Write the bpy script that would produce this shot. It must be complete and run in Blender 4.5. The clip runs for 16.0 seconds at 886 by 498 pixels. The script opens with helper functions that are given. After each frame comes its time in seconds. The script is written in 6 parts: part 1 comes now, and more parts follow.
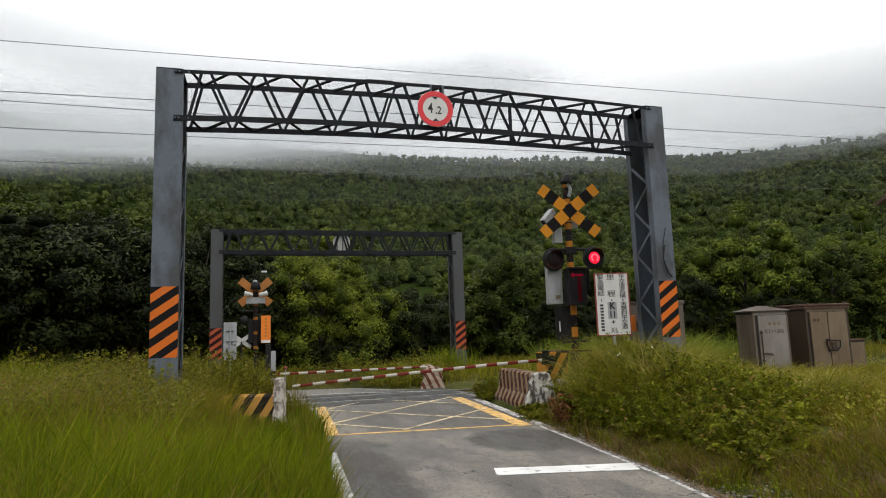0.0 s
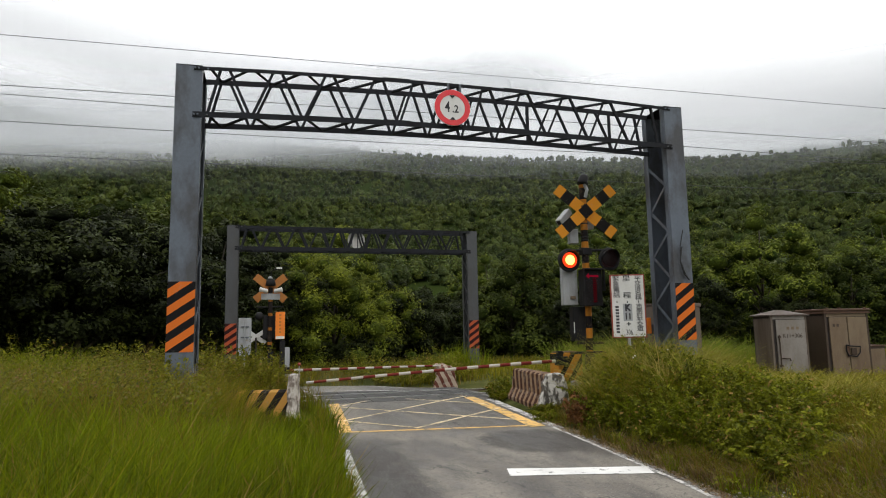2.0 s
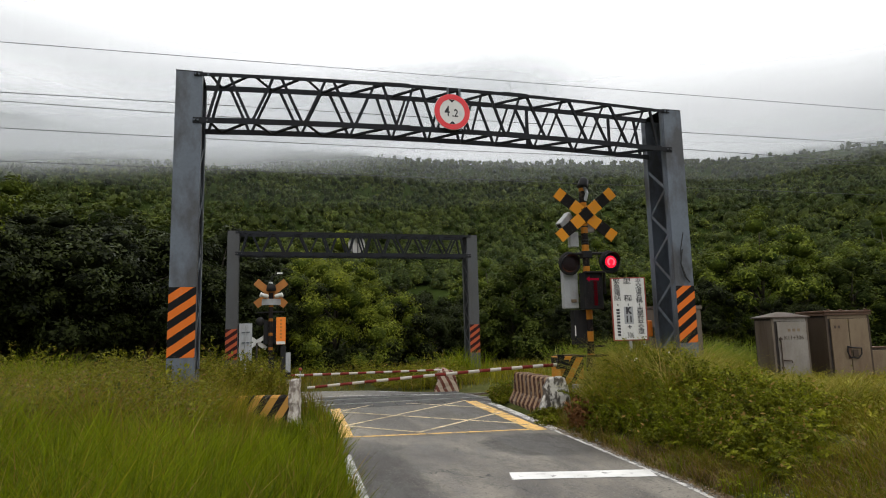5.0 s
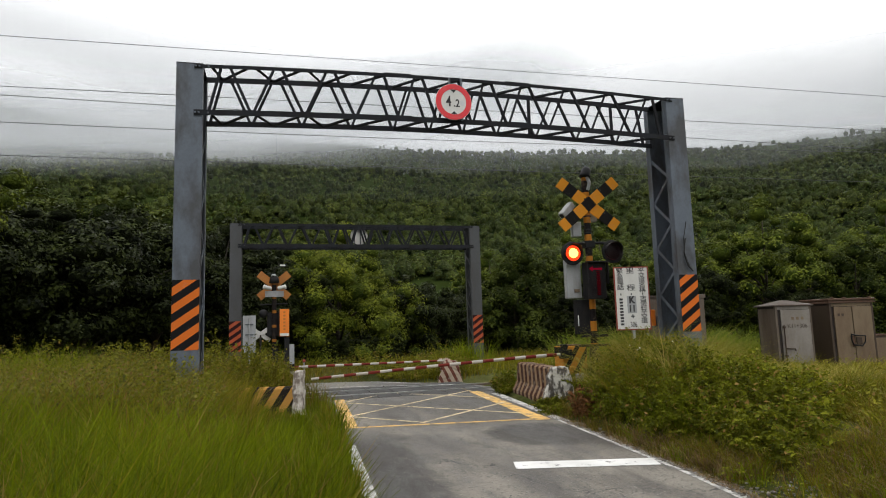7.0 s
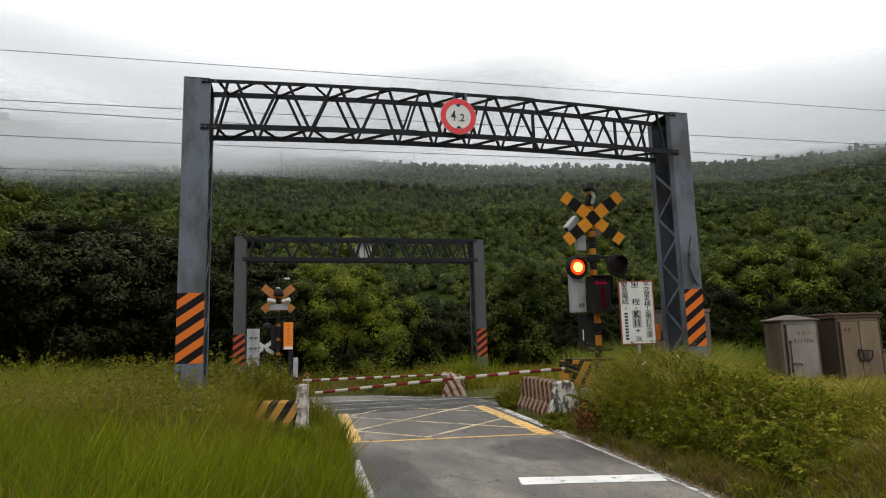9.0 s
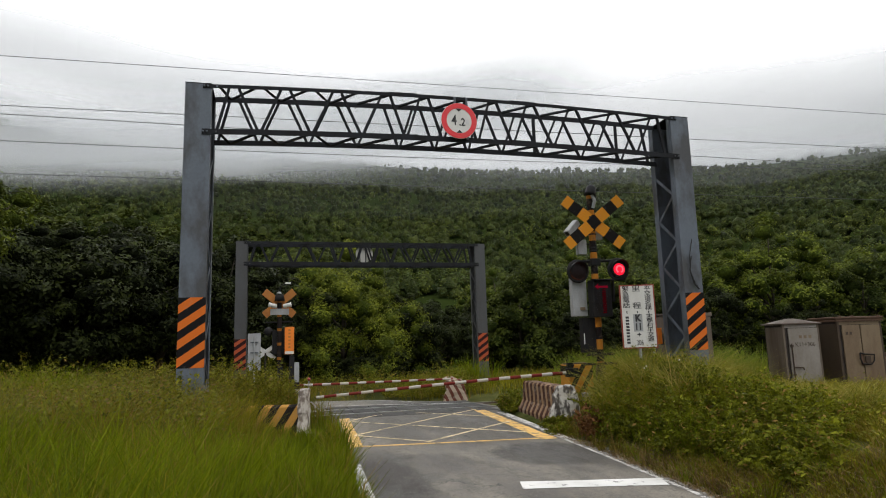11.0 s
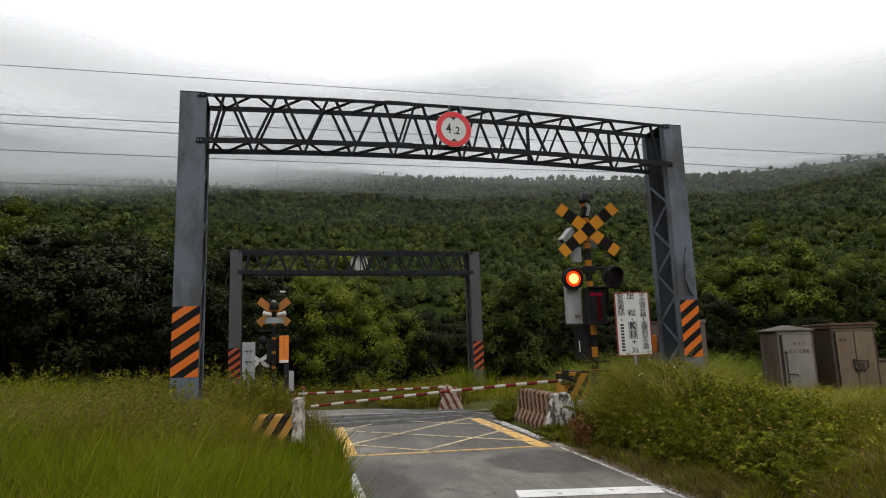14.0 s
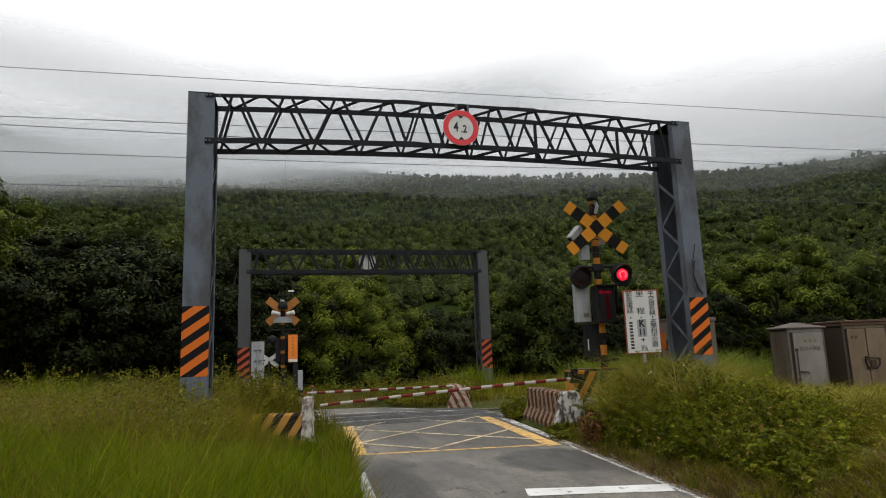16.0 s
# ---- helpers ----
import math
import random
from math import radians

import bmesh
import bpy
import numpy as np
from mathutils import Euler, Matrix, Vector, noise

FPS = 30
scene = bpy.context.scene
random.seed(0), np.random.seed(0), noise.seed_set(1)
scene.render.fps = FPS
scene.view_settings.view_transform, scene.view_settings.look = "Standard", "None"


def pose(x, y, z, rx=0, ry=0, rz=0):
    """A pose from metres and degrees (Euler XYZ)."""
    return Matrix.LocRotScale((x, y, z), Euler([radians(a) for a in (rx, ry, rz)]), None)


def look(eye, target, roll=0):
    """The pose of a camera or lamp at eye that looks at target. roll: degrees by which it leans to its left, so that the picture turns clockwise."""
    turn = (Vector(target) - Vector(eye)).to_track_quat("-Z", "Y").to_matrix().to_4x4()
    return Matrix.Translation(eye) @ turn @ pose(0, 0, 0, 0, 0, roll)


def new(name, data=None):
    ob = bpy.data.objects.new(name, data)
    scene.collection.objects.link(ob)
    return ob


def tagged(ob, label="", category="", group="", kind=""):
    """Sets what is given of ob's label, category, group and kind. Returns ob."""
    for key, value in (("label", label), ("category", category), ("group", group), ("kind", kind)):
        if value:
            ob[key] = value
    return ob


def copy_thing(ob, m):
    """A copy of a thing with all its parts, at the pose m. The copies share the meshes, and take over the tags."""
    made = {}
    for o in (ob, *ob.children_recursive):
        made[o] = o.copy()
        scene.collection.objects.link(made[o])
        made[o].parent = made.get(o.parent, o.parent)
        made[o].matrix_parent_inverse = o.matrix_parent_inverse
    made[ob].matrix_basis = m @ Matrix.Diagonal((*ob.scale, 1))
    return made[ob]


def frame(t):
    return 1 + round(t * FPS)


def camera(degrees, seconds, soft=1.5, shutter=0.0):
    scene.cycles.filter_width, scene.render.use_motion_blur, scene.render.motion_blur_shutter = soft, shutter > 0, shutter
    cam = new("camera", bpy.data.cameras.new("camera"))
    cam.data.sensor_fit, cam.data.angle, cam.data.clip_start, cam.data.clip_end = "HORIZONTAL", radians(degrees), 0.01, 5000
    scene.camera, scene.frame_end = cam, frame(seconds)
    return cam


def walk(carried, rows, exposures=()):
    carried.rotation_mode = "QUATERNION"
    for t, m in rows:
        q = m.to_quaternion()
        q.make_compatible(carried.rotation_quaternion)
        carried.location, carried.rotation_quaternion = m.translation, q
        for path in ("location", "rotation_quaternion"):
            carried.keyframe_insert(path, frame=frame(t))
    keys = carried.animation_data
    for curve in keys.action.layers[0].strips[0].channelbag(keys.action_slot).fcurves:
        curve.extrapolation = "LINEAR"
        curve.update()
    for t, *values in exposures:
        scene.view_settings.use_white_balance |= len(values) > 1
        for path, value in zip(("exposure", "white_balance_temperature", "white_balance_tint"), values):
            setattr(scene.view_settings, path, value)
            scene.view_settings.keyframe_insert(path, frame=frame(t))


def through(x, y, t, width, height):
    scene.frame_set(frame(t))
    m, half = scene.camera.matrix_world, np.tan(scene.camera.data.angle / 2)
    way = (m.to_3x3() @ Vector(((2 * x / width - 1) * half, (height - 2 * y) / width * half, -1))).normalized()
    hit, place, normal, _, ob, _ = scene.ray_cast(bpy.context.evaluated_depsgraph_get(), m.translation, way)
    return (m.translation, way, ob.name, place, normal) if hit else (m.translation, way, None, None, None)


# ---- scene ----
# Camera: held in the hand, it stands still and sways.
cam = camera(70.0, 16.0, soft=1.05)
EYE = Vector((0.0, 0.0, 1.5))
PATH = [                                  # seconds, sway in metres, then yaw, pitch and roll in degrees
    (0, 0.030, -0.006, 0.003, 0.16, 7.42, 1.94),
    (0.5, 0.030, -0.004, 0.001, 0.12, 7.14, 1.79),
    (1, 0.022, 0.001, 0.002, 0.62, 7.05, 1.50),
    (1.5, 0.013, -0.000, 0.005, 0.97, 7.06, 1.14),
    (2, 0.008, 0.006, 0.006, 1.30, 7.35, 1.01),
    (2.5, 0.002, 0.005, 0.006, 1.38, 7.62, 1.25),
    (3, 0.007, 0.001, 0.003, 1.53, 7.76, 1.37),
    (3.5, 0.004, 0.004, 0.007, 1.61, 7.88, 1.43),
    (6, -0.000, 0.004, -0.003, 1.02, 7.27, 1.55),
    (6.5, 0.007, 0.002, -0.002, 1.03, 6.91, 1.82),
    (7, -0.002, 0.011, -0.001, 1.63, 6.93, 1.77),
    (7.5, -0.010, 0.012, -0.001, 1.63, 7.27, 1.56),
    (8, -0.010, 0.012, -0.003, 1.79, 7.60, 1.85),
    (8.5, -0.009, 0.008, -0.000, 1.85, 7.80, 1.69),
    (9, -0.013, 0.004, 0.004, 1.96, 8.15, 1.60),
    (11.5, -0.015, -0.005, -0.005, 2.05, 8.57, 1.72),
    (12, -0.020, -0.004, -0.002, 1.73, 8.54, 1.73),
    (12.5, -0.017, -0.012, -0.001, 1.51, 8.72, 1.86),
    (13, -0.010, -0.009, -0.006, 1.61, 8.85, 2.18),
    (13.5, -0.007, -0.014, -0.012, 1.57, 9.09, 2.20),
    (14, -0.013, -0.008, -0.001, 1.63, 9.26, 1.92),
    (14.5, -0.017, -0.005, -0.002, 1.89, 9.44, 1.92),
    (15, -0.012, -0.009, -0.005, 2.25, 9.37, 2.49),
    (15.5, -0.010, -0.010, -0.007, 2.31, 9.30, 2.40),
    (16, -0.016, -0.008, -0.002, 2.37, 9.17, 2.11),
]
walk(cam, [(t, pose(x, y, EYE.z + z, 90 + pitch, roll, yaw)) for t, x, y, z, yaw, pitch, roll in PATH],
     [(0.0, 0.0), (6.5, -0.03), (9.0, -0.08), (11.5, -0.16), (15.0, -0.28), (16.0, -0.28)])

# ---- sky and sun: a low bright overcast ----
SUN_ELEVATION, SUN_TURN = radians(58), radians(150)
world = bpy.data.worlds.new("overcast")
scene.world = world
world.use_nodes = True
wn, wl = world.node_tree.nodes, world.node_tree.links
wn.clear()


def wnode(kind, **values):
    n = wn.new(kind)
    for k, v in values.items():
        n.inputs[k].default_value = v
    return n


sky = wn.new("ShaderNodeTexSky")
sky.sky_type, sky.sun_disc, sky.sun_elevation, sky.sun_rotation = "NISHITA", False, SUN_ELEVATION, SUN_TURN
sky_dim = wn.new("ShaderNodeVectorMath")
sky_dim.operation = "SCALE"
sky_dim.inputs["Scale"].default_value = 0.1
wl.new(sky.outputs[0], sky_dim.inputs[0])
way = wn.new("ShaderNodeTexCoord")
cloud = wnode("ShaderNodeTexNoise", Scale=1.6, Detail=5.0, Roughness=0.5)
squash = wn.new("ShaderNodeMapping")
squash.inputs["Scale"].default_value = (1, 1, 2.6)
squash.inputs["Location"].default_value = (3.1, 0.4, 0.2)
wl.new(way.outputs["Generated"], squash.inputs[0])
wl.new(squash.outputs[0], cloud.inputs["Vector"])
shade = wn.new("ShaderNodeValToRGB")
shade.color_ramp.elements[0].position, shade.color_ramp.elements[1].position = 0.25, 0.6
shade.color_ramp.elements[0].color = (0.96, 0.965, 0.975, 1)
shade.color_ramp.elements[1].color = (1.0, 1.0, 1.0, 1)
wl.new(cloud.outputs[0], shade.inputs[0])
veil = wn.new("ShaderNodeMix")
veil.data_type = "RGBA"
veil.inputs[0].default_value = 0.93
wl.new(sky_dim.outputs[0], veil.inputs[6])
wl.new(shade.outputs[0], veil.inputs[7])
back = wnode("ShaderNodeBackground", Strength=2.1)
height = wn.new("ShaderNodeSeparateXYZ")
wl.new(way.outputs["Generated"], height.inputs[0])
overhead = wnode("ShaderNodeMapRange")            # an overcast sky is three times as bright overhead as at the horizon
overhead.inputs[3].default_value, overhead.inputs[4].default_value = 0.42, 1.0
wl.new(height.outputs[2], overhead.inputs[0])
graded = wn.new("ShaderNodeVectorMath")
graded.operation = "SCALE"
wl.new(veil.outputs[2], graded.inputs[0])
wl.new(overhead.outputs[0], graded.inputs["Scale"])
wl.new(graded.outputs[0], back.inputs[0])
wl.new(back.outputs[0], wn.new("ShaderNodeOutputWorld").inputs[0])

sun = bpy.data.lights.new("sun", "SUN")
sun.energy, sun.angle, sun.color = 0.6, radians(25), (1.0, 0.97, 0.93)
sun_ob = new("sun", sun)
sun_ob.matrix_world = look((0, 0, 60), (-20 * math.sin(SUN_TURN), -20 * math.cos(SUN_TURN), 60 - 32))


# ---- materials ----
class Nodes:
    """A node material under construction."""

    def __init__(self, name):
        self.m = bpy.data.materials.new(name)
        self.m.use_nodes = True
        self.t = self.m.node_tree
        self.t.nodes.clear()
        self.out = self.t.nodes.new("ShaderNodeOutputMaterial")

    def add(self, kind, **values):
        n = self.t.nodes.new("ShaderNode" + kind)
        for k, v in values.items():
            n.inputs[k.replace("_", " ")].default_value = v
        return n

    def link(self, a, b):
        self.t.links.new(a, b)

    def math(self, op, a, b=None, c=None, clamp=False):
        n = self.t.nodes.new("ShaderNodeMath")
        n.operation, n.use_clamp = op, clamp
        for i, v in enumerate((a, b, c)):
            if v is None:
                continue
            if isinstance(v, (int, float)):
                n.inputs[i].default_value = v
            else:
                self.link(v, n.inputs[i])
        return n.outputs[0]

    def mix(self, fac, a, b, blend="MIX"):
        n = self.t.nodes.new("ShaderNodeMix")
        n.data_type, n.blend_type = "RGBA", blend
        for i, v in ((0, fac), (6, a), (7, b)):
            if isinstance(v, (int, float)):
                n.inputs[i].default_value = v
            elif isinstance(v, tuple):
                n.inputs[i].default_value = (*v, 1)
            else:
                self.link(v, n.inputs[i])
        return n.outputs[2]

    def coord(self, which="Object"):
        return self.add("TexCoord").outputs[which]

    def noise(self, scale, detail=4.0, rough=0.55, stretch=(1, 1, 1), which="Object"):
        mp = self.add("Mapping")
        mp.inputs["Scale"].default_value = stretch
        self.link(self.coord(which), mp.inputs[0])
        n = self.add("TexNoise", Scale=scale, Detail=detail, Roughness=rough)
        self.link(mp.outputs[0], n.inputs["Vector"])
        return n.outputs[0]

    def ramp(self, fac, lo, hi):
        n = self.add("MapRange")
        n.clamp = True
        n.inputs[1].default_value, n.inputs[2].default_value = lo, hi
        self.link(fac, n.inputs[0])
        return n.outputs[0]

    def bump(self, height, strength=0.3, distance=0.01):
        n = self.add("Bump", Strength=strength, Distance=distance)
        self.link(height, n.inputs["Height"])
        return n.outputs[0]

    def principled(self, color, rough=0.7, metal=0.0, normal=None, shine=0.3):
        p = self.add("BsdfPrincipled", Metallic=metal)
        p.inputs["Specular IOR Level"].default_value = shine
        if isinstance(color, tuple):
            p.inputs["Base Color"].default_value = (*color, 1)
        else:
            self.link(color, p.inputs["Base Color"])
        if isinstance(rough, (int, float)):
            p.inputs["Roughness"].default_value = rough
        else:
            self.link(rough, p.inputs["Roughness"])
        if normal is not None:
            self.link(normal, p.inputs["Normal"])
        self.link(p.outputs[0], self.out.inputs[0])
        return self.m


def worn(name, color, dirt, amount=0.5, scale=6.0, rough=0.6, metal=0.0, relief=0.15, stretch=(1, 1, 0.35), edge=(0.42, 0.72), shine=0.3):
    """Painted or bare stuff with broad stains, fine grain and a little relief."""
    n = Nodes(name)
    broad = n.ramp(n.noise(scale, 5, 0.6, stretch), *edge)
    fine = n.noise(scale * 12, 3)
    c = n.mix(n.math("MULTIPLY", broad, amount), color, dirt)
    c = n.mix(0.35, c, n.mix(fine, (0.25, 0.25, 0.25), (0.75, 0.75, 0.75)), "OVERLAY")
    return n.principled(c, rough, metal, n.bump(fine, relief, 0.004), shine)


def banded(name, one, two, way, period, share=0.5, shift=0.0, wear=0.25, worn_to=(0.3, 0.29, 0.27), rough=0.5):
    """Paint in two colours, in straight bands across the direction way of the object's own space, chipped and dulled."""
    n = Nodes(name)
    dot = n.add("VectorMath")
    dot.operation = "DOT_PRODUCT"
    n.link(n.coord(), dot.inputs[0])
    dot.inputs[1].default_value = way
    phase = n.math("FRACT", n.math("ADD", n.math("DIVIDE", dot.outputs["Value"], period), shift + 50.0))
    c = n.mix(n.math("LESS_THAN", phase, share), two, one)
    chips = n.ramp(n.noise(9, 7, 0.7), 0.62 - wear * 0.35, 0.68)
    c = n.mix(n.math("MULTIPLY", chips, min(1.0, wear * 2)), c, worn_to)
    grain = n.noise(60, 3)
    c = n.mix(0.3, c, n.mix(grain, (0.3, 0.3, 0.3), (0.62, 0.62, 0.62)), "OVERLAY")
    return n.principled(c, rough, 0.0, n.bump(grain, 0.1, 0.004), 0.04)


TONES = {}


def shaded_core(material):
    """The solid core inside a crown of this material: a darker copy, shade between leaves put into its colour."""
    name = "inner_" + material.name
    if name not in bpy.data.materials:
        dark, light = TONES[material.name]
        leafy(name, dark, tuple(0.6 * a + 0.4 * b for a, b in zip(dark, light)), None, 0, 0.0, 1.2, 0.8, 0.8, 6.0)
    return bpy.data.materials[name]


def leafy(name, dark, light, dry=None, dry_share=0.0, through=0.35, scale=0.6, rough=0.55, tone=0.4, relief=0.0, shine=0.08):
    """Leaves or blades: a colour for each, patches of tone over the whole, light let through."""
    n = Nodes(name)
    TONES[name] = (dark, light)
    rand = n.add("NewGeometry").outputs["Random Per Island"]
    patch = n.ramp(n.noise(scale, 3, 0.5), 0.35, 0.65)
    rand_soft = n.math("POWER", rand, 1.7)
    c = n.mix(n.math("MULTIPLY_ADD", rand_soft, 1.0 - tone, n.math("MULTIPLY", patch, tone)), dark, light)
    if dry:
        old = n.math("GREATER_THAN", n.math("FRACT", n.math("MULTIPLY", rand, 17.3)), 1.0 - dry_share)
        c = n.mix(old, c, dry)
    p = n.add("BsdfPrincipled", Roughness=rough)
    p.inputs["Specular IOR Level"].default_value = shine
    n.link(c, p.inputs["Base Color"])
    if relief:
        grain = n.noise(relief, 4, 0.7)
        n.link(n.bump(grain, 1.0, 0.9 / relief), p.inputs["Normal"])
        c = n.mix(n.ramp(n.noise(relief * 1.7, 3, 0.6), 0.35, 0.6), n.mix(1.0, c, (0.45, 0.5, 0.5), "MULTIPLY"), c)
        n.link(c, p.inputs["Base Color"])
    tr = n.add("BsdfTranslucent")
    n.link(n.mix(0.5, c, light), tr.inputs[0])
    ms = n.add("MixShader", Fac=through)
    n.link(p.outputs[0], ms.inputs[1])
    n.link(tr.outputs[0], ms.inputs[2])
    n.link(ms.outputs[0], n.out.inputs[0])
    return n.m


def glowing(name, color, strength):
    n = Nodes(name)
    e = n.add("Emission", Strength=strength)
    e.inputs[0].default_value = (*color, 1)
    n.link(e.outputs[0], n.out.inputs[0])
    return n.m


def asphalt_material():
    n = Nodes("asphalt")
    grit = n.noise(140, 3, 0.7)
    lane = n.add("Mapping")
    lane.inputs["Rotation"].default_value = (0, 0, radians(-16.6))
    n.link(n.coord(), lane.inputs[0])
    long_way = n.add("Mapping")
    long_way.inputs["Scale"].default_value = (1.5, 0.4, 1)
    n.link(lane.outputs[0], long_way.inputs[0])
    wear = n.add("TexNoise", Scale=0.75, Detail=9.0, Roughness=0.72)
    n.link(long_way.outputs[0], wear.inputs["Vector"])
    scuff = n.add("TexNoise", Scale=2.4, Detail=8.0, Roughness=0.75)
    n.link(long_way.outputs[0], scuff.inputs["Vector"])
    broad = n.ramp(wear.outputs[0], 0.42, 0.56)
    streak = n.ramp(scuff.outputs[0], 0.5, 0.6)
    c = n.mix(broad, (0.088, 0.079, 0.067), (0.198, 0.179, 0.148))
    c = n.mix(n.math("MULTIPLY", streak, 0.5), c, (0.06, 0.057, 0.052))
    blot = n.ramp(n.noise(5.5, 9, 0.8), 0.52, 0.6)
    c = n.mix(n.math("MULTIPLY", blot, 0.35), c, (0.04, 0.04, 0.04))
    # damp strip along the left edge of the lane and an old patch before the box
    sep = n.add("SeparateXYZ")
    n.link(n.coord(), sep.inputs[0])
    across = n.math("MULTIPLY_ADD", sep.outputs[0], 0.958, n.math("MULTIPLY_ADD", sep.outputs[1], 0.286, -2.88))
    ahead = n.math("MULTIPLY_ADD", sep.outputs[0], -0.286, n.math("MULTIPLY_ADD", sep.outputs[1], 0.958, -9.66))
    torn = n.math("MULTIPLY_ADD", n.noise(2.3, 6, 0.65), 0.9, -0.45)
    inset = n.math("ADD", n.math("MULTIPLY_ADD", ahead, -0.05, across), torn)
    damp = n.math("SUBTRACT", 1.0, n.ramp(inset, -1.3, -0.95))
    damp = n.math("MULTIPLY", damp, n.math("SUBTRACT", 1.0, n.ramp(ahead, -1.2, 0.2)))
    c = n.mix(n.math("MULTIPLY", damp, 0.92), c, (0.045, 0.041, 0.037))
    du = n.math("MULTIPLY_ADD", across, 1.3, -0.95)
    dv = n.math("MULTIPLY_ADD", ahead, 1.2, 1.65)
    ring = n.math("ADD", n.math("MULTIPLY", du, du), n.math("MULTIPLY_ADD", dv, dv, n.math("MULTIPLY", torn, 1.8)))
    c = n.mix(n.math("MULTIPLY", n.math("SUBTRACT", 1.0, n.ramp(ring, 0.9, 1.35)), 0.85), c, (0.052, 0.048, 0.042))
    newer = n.math("MULTIPLY", n.ramp(n.math("ADD", across, torn), -0.5, 0.0), n.ramp(n.math("MULTIPLY_ADD", torn, 0.8, ahead), -0.4, 0.1))
    c = n.mix(n.math("MULTIPLY", newer, 0.65), c, (0.058, 0.053, 0.047))
    warp = n.add("Mapping")
    n.link(n.coord(), warp.inputs[0])
    shift = n.add("VectorMath")
    n.link(warp.outputs[0], shift.inputs[0])
    wob = n.add("TexNoise", Scale=2.2, Detail=4.0)
    n.link(n.coord(), wob.inputs["Vector"])
    n.link(wob.outputs["Color"], shift.inputs[1])
    vor = n.add("TexVoronoi", Scale=0.62)
    vor.feature = "DISTANCE_TO_EDGE"
    n.link(shift.outputs[0], vor.inputs["Vector"])
    crack = n.math("SUBTRACT", 1.0, n.ramp(vor.outputs["Distance"], 0.002, 0.009))
    c = n.mix(n.math("MULTIPLY", crack, n.ramp(n.noise(0.9, 2), 0.45, 0.6)), c, (0.02, 0.02, 0.02))
    c = n.mix(n.ramp(n.noise(46, 2, 0.6), 0.6, 0.72), c, (0.28, 0.265, 0.235))
    c = n.mix(n.ramp(n.noise(30, 3, 0.7), 0.57, 0.66), c, (0.04, 0.04, 0.038))
    c = n.mix(0.5, c, n.mix(grit, (0.2, 0.2, 0.2), (0.8, 0.8, 0.8)), "OVERLAY")
    return n.principled(c, n.math("MULTIPLY_ADD", broad, 0.25, 0.5), 0.0, n.bump(grit, 0.5, 0.006))


def soil_material():
    n = Nodes("soil_and_turf")
    a = n.noise(1.2, 6, 0.65)
    c = n.mix(n.ramp(a, 0.35, 0.65), (0.035, 0.045, 0.012), (0.085, 0.085, 0.03))
    c = n.mix(n.ramp(n.noise(14, 4, 0.6), 0.55, 0.75), c, (0.09, 0.07, 0.035))
    # ground turns darker green with distance, from 38 to 60 m ahead
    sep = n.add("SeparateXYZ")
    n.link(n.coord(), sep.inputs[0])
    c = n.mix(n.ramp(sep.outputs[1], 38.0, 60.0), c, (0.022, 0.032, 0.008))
    m = n.principled(c, 0.95, 0.0, n.bump(n.noise(30, 4), 0.6, 0.03))
    for node in n.t.nodes:
        if node.type == "BSDF_PRINCIPLED":
            node.inputs["Specular IOR Level"].default_value = 0.0
    return m


def road_paint(name, color, hold):
    """Road paint worn through to the asphalt: hold says how much of it is left."""
    n = Nodes(name)
    grit = n.noise(120, 3, 0.7)
    gone = n.ramp(n.noise(7, 7, 0.75), hold, hold + 0.07)
    c = n.mix(n.ramp(n.noise(1.3, 4), 0.4, 0.7), color, tuple(v * 0.72 for v in color))
    c = n.mix(n.math("MULTIPLY", gone, 0.85), c, (0.11, 0.108, 0.1))
    c = n.mix(0.3, c, n.mix(grit, (0.3, 0.3, 0.3), (0.7, 0.7, 0.7)), "OVERLAY")
    return n.principled(c, 0.75, 0.0, n.bump(grit, 0.35, 0.005))


M_ASPHALT = asphalt_material()
M_SOIL = soil_material()
M_WHITE_LINE = road_paint("white_road_paint", (0.7, 0.69, 0.66), 0.57)
M_WHITE_EDGE = road_paint("worn_white_road_paint", (0.6, 0.585, 0.55), 0.475)
M_YELLOW = road_paint("yellow_road_paint", (0.72, 0.44, 0.13), 0.51)
M_YELLOW_PALE = road_paint("faded_yellow_road_paint", (0.73, 0.59, 0.36), 0.5)
M_STEEL = worn("blue_grey_steel_paint", (0.096, 0.113, 0.138), (0.05, 0.05, 0.052), 0.9, 2.2, 0.5, 0.0, 0.12, (1, 1, 0.5), (0.44, 0.6))
# Darker copy of the gauge steel: the far gauge's shade put into the colour.
M_STEEL_FAR = worn("shaded_grey_steel_paint", (0.06, 0.063, 0.066), (0.042, 0.038, 0.033), 0.6, 2.2, 0.6)
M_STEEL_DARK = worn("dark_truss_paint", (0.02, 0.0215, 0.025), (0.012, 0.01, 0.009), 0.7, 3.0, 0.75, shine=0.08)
M_HAZARD = banded("orange_black_column_stripes", (0.56, 0.135, 0.022), (0.012, 0.011, 0.011), (-0.70, 0, 1), 0.25, 0.5, 0.0, 0.06)
M_HAZARD_RED = banded("red_column_stripes", (0.34, 0.075, 0.032), (0.03, 0.012, 0.012), (-0.70, 0, 1), 0.25, 0.5, 0.1, 0.08)
M_CONCRETE = worn("weathered_concrete", (0.25, 0.24, 0.225), (0.08, 0.075, 0.068), 0.85, 4.0, 0.9, 0.0, 0.5, (1, 1, 0.6))
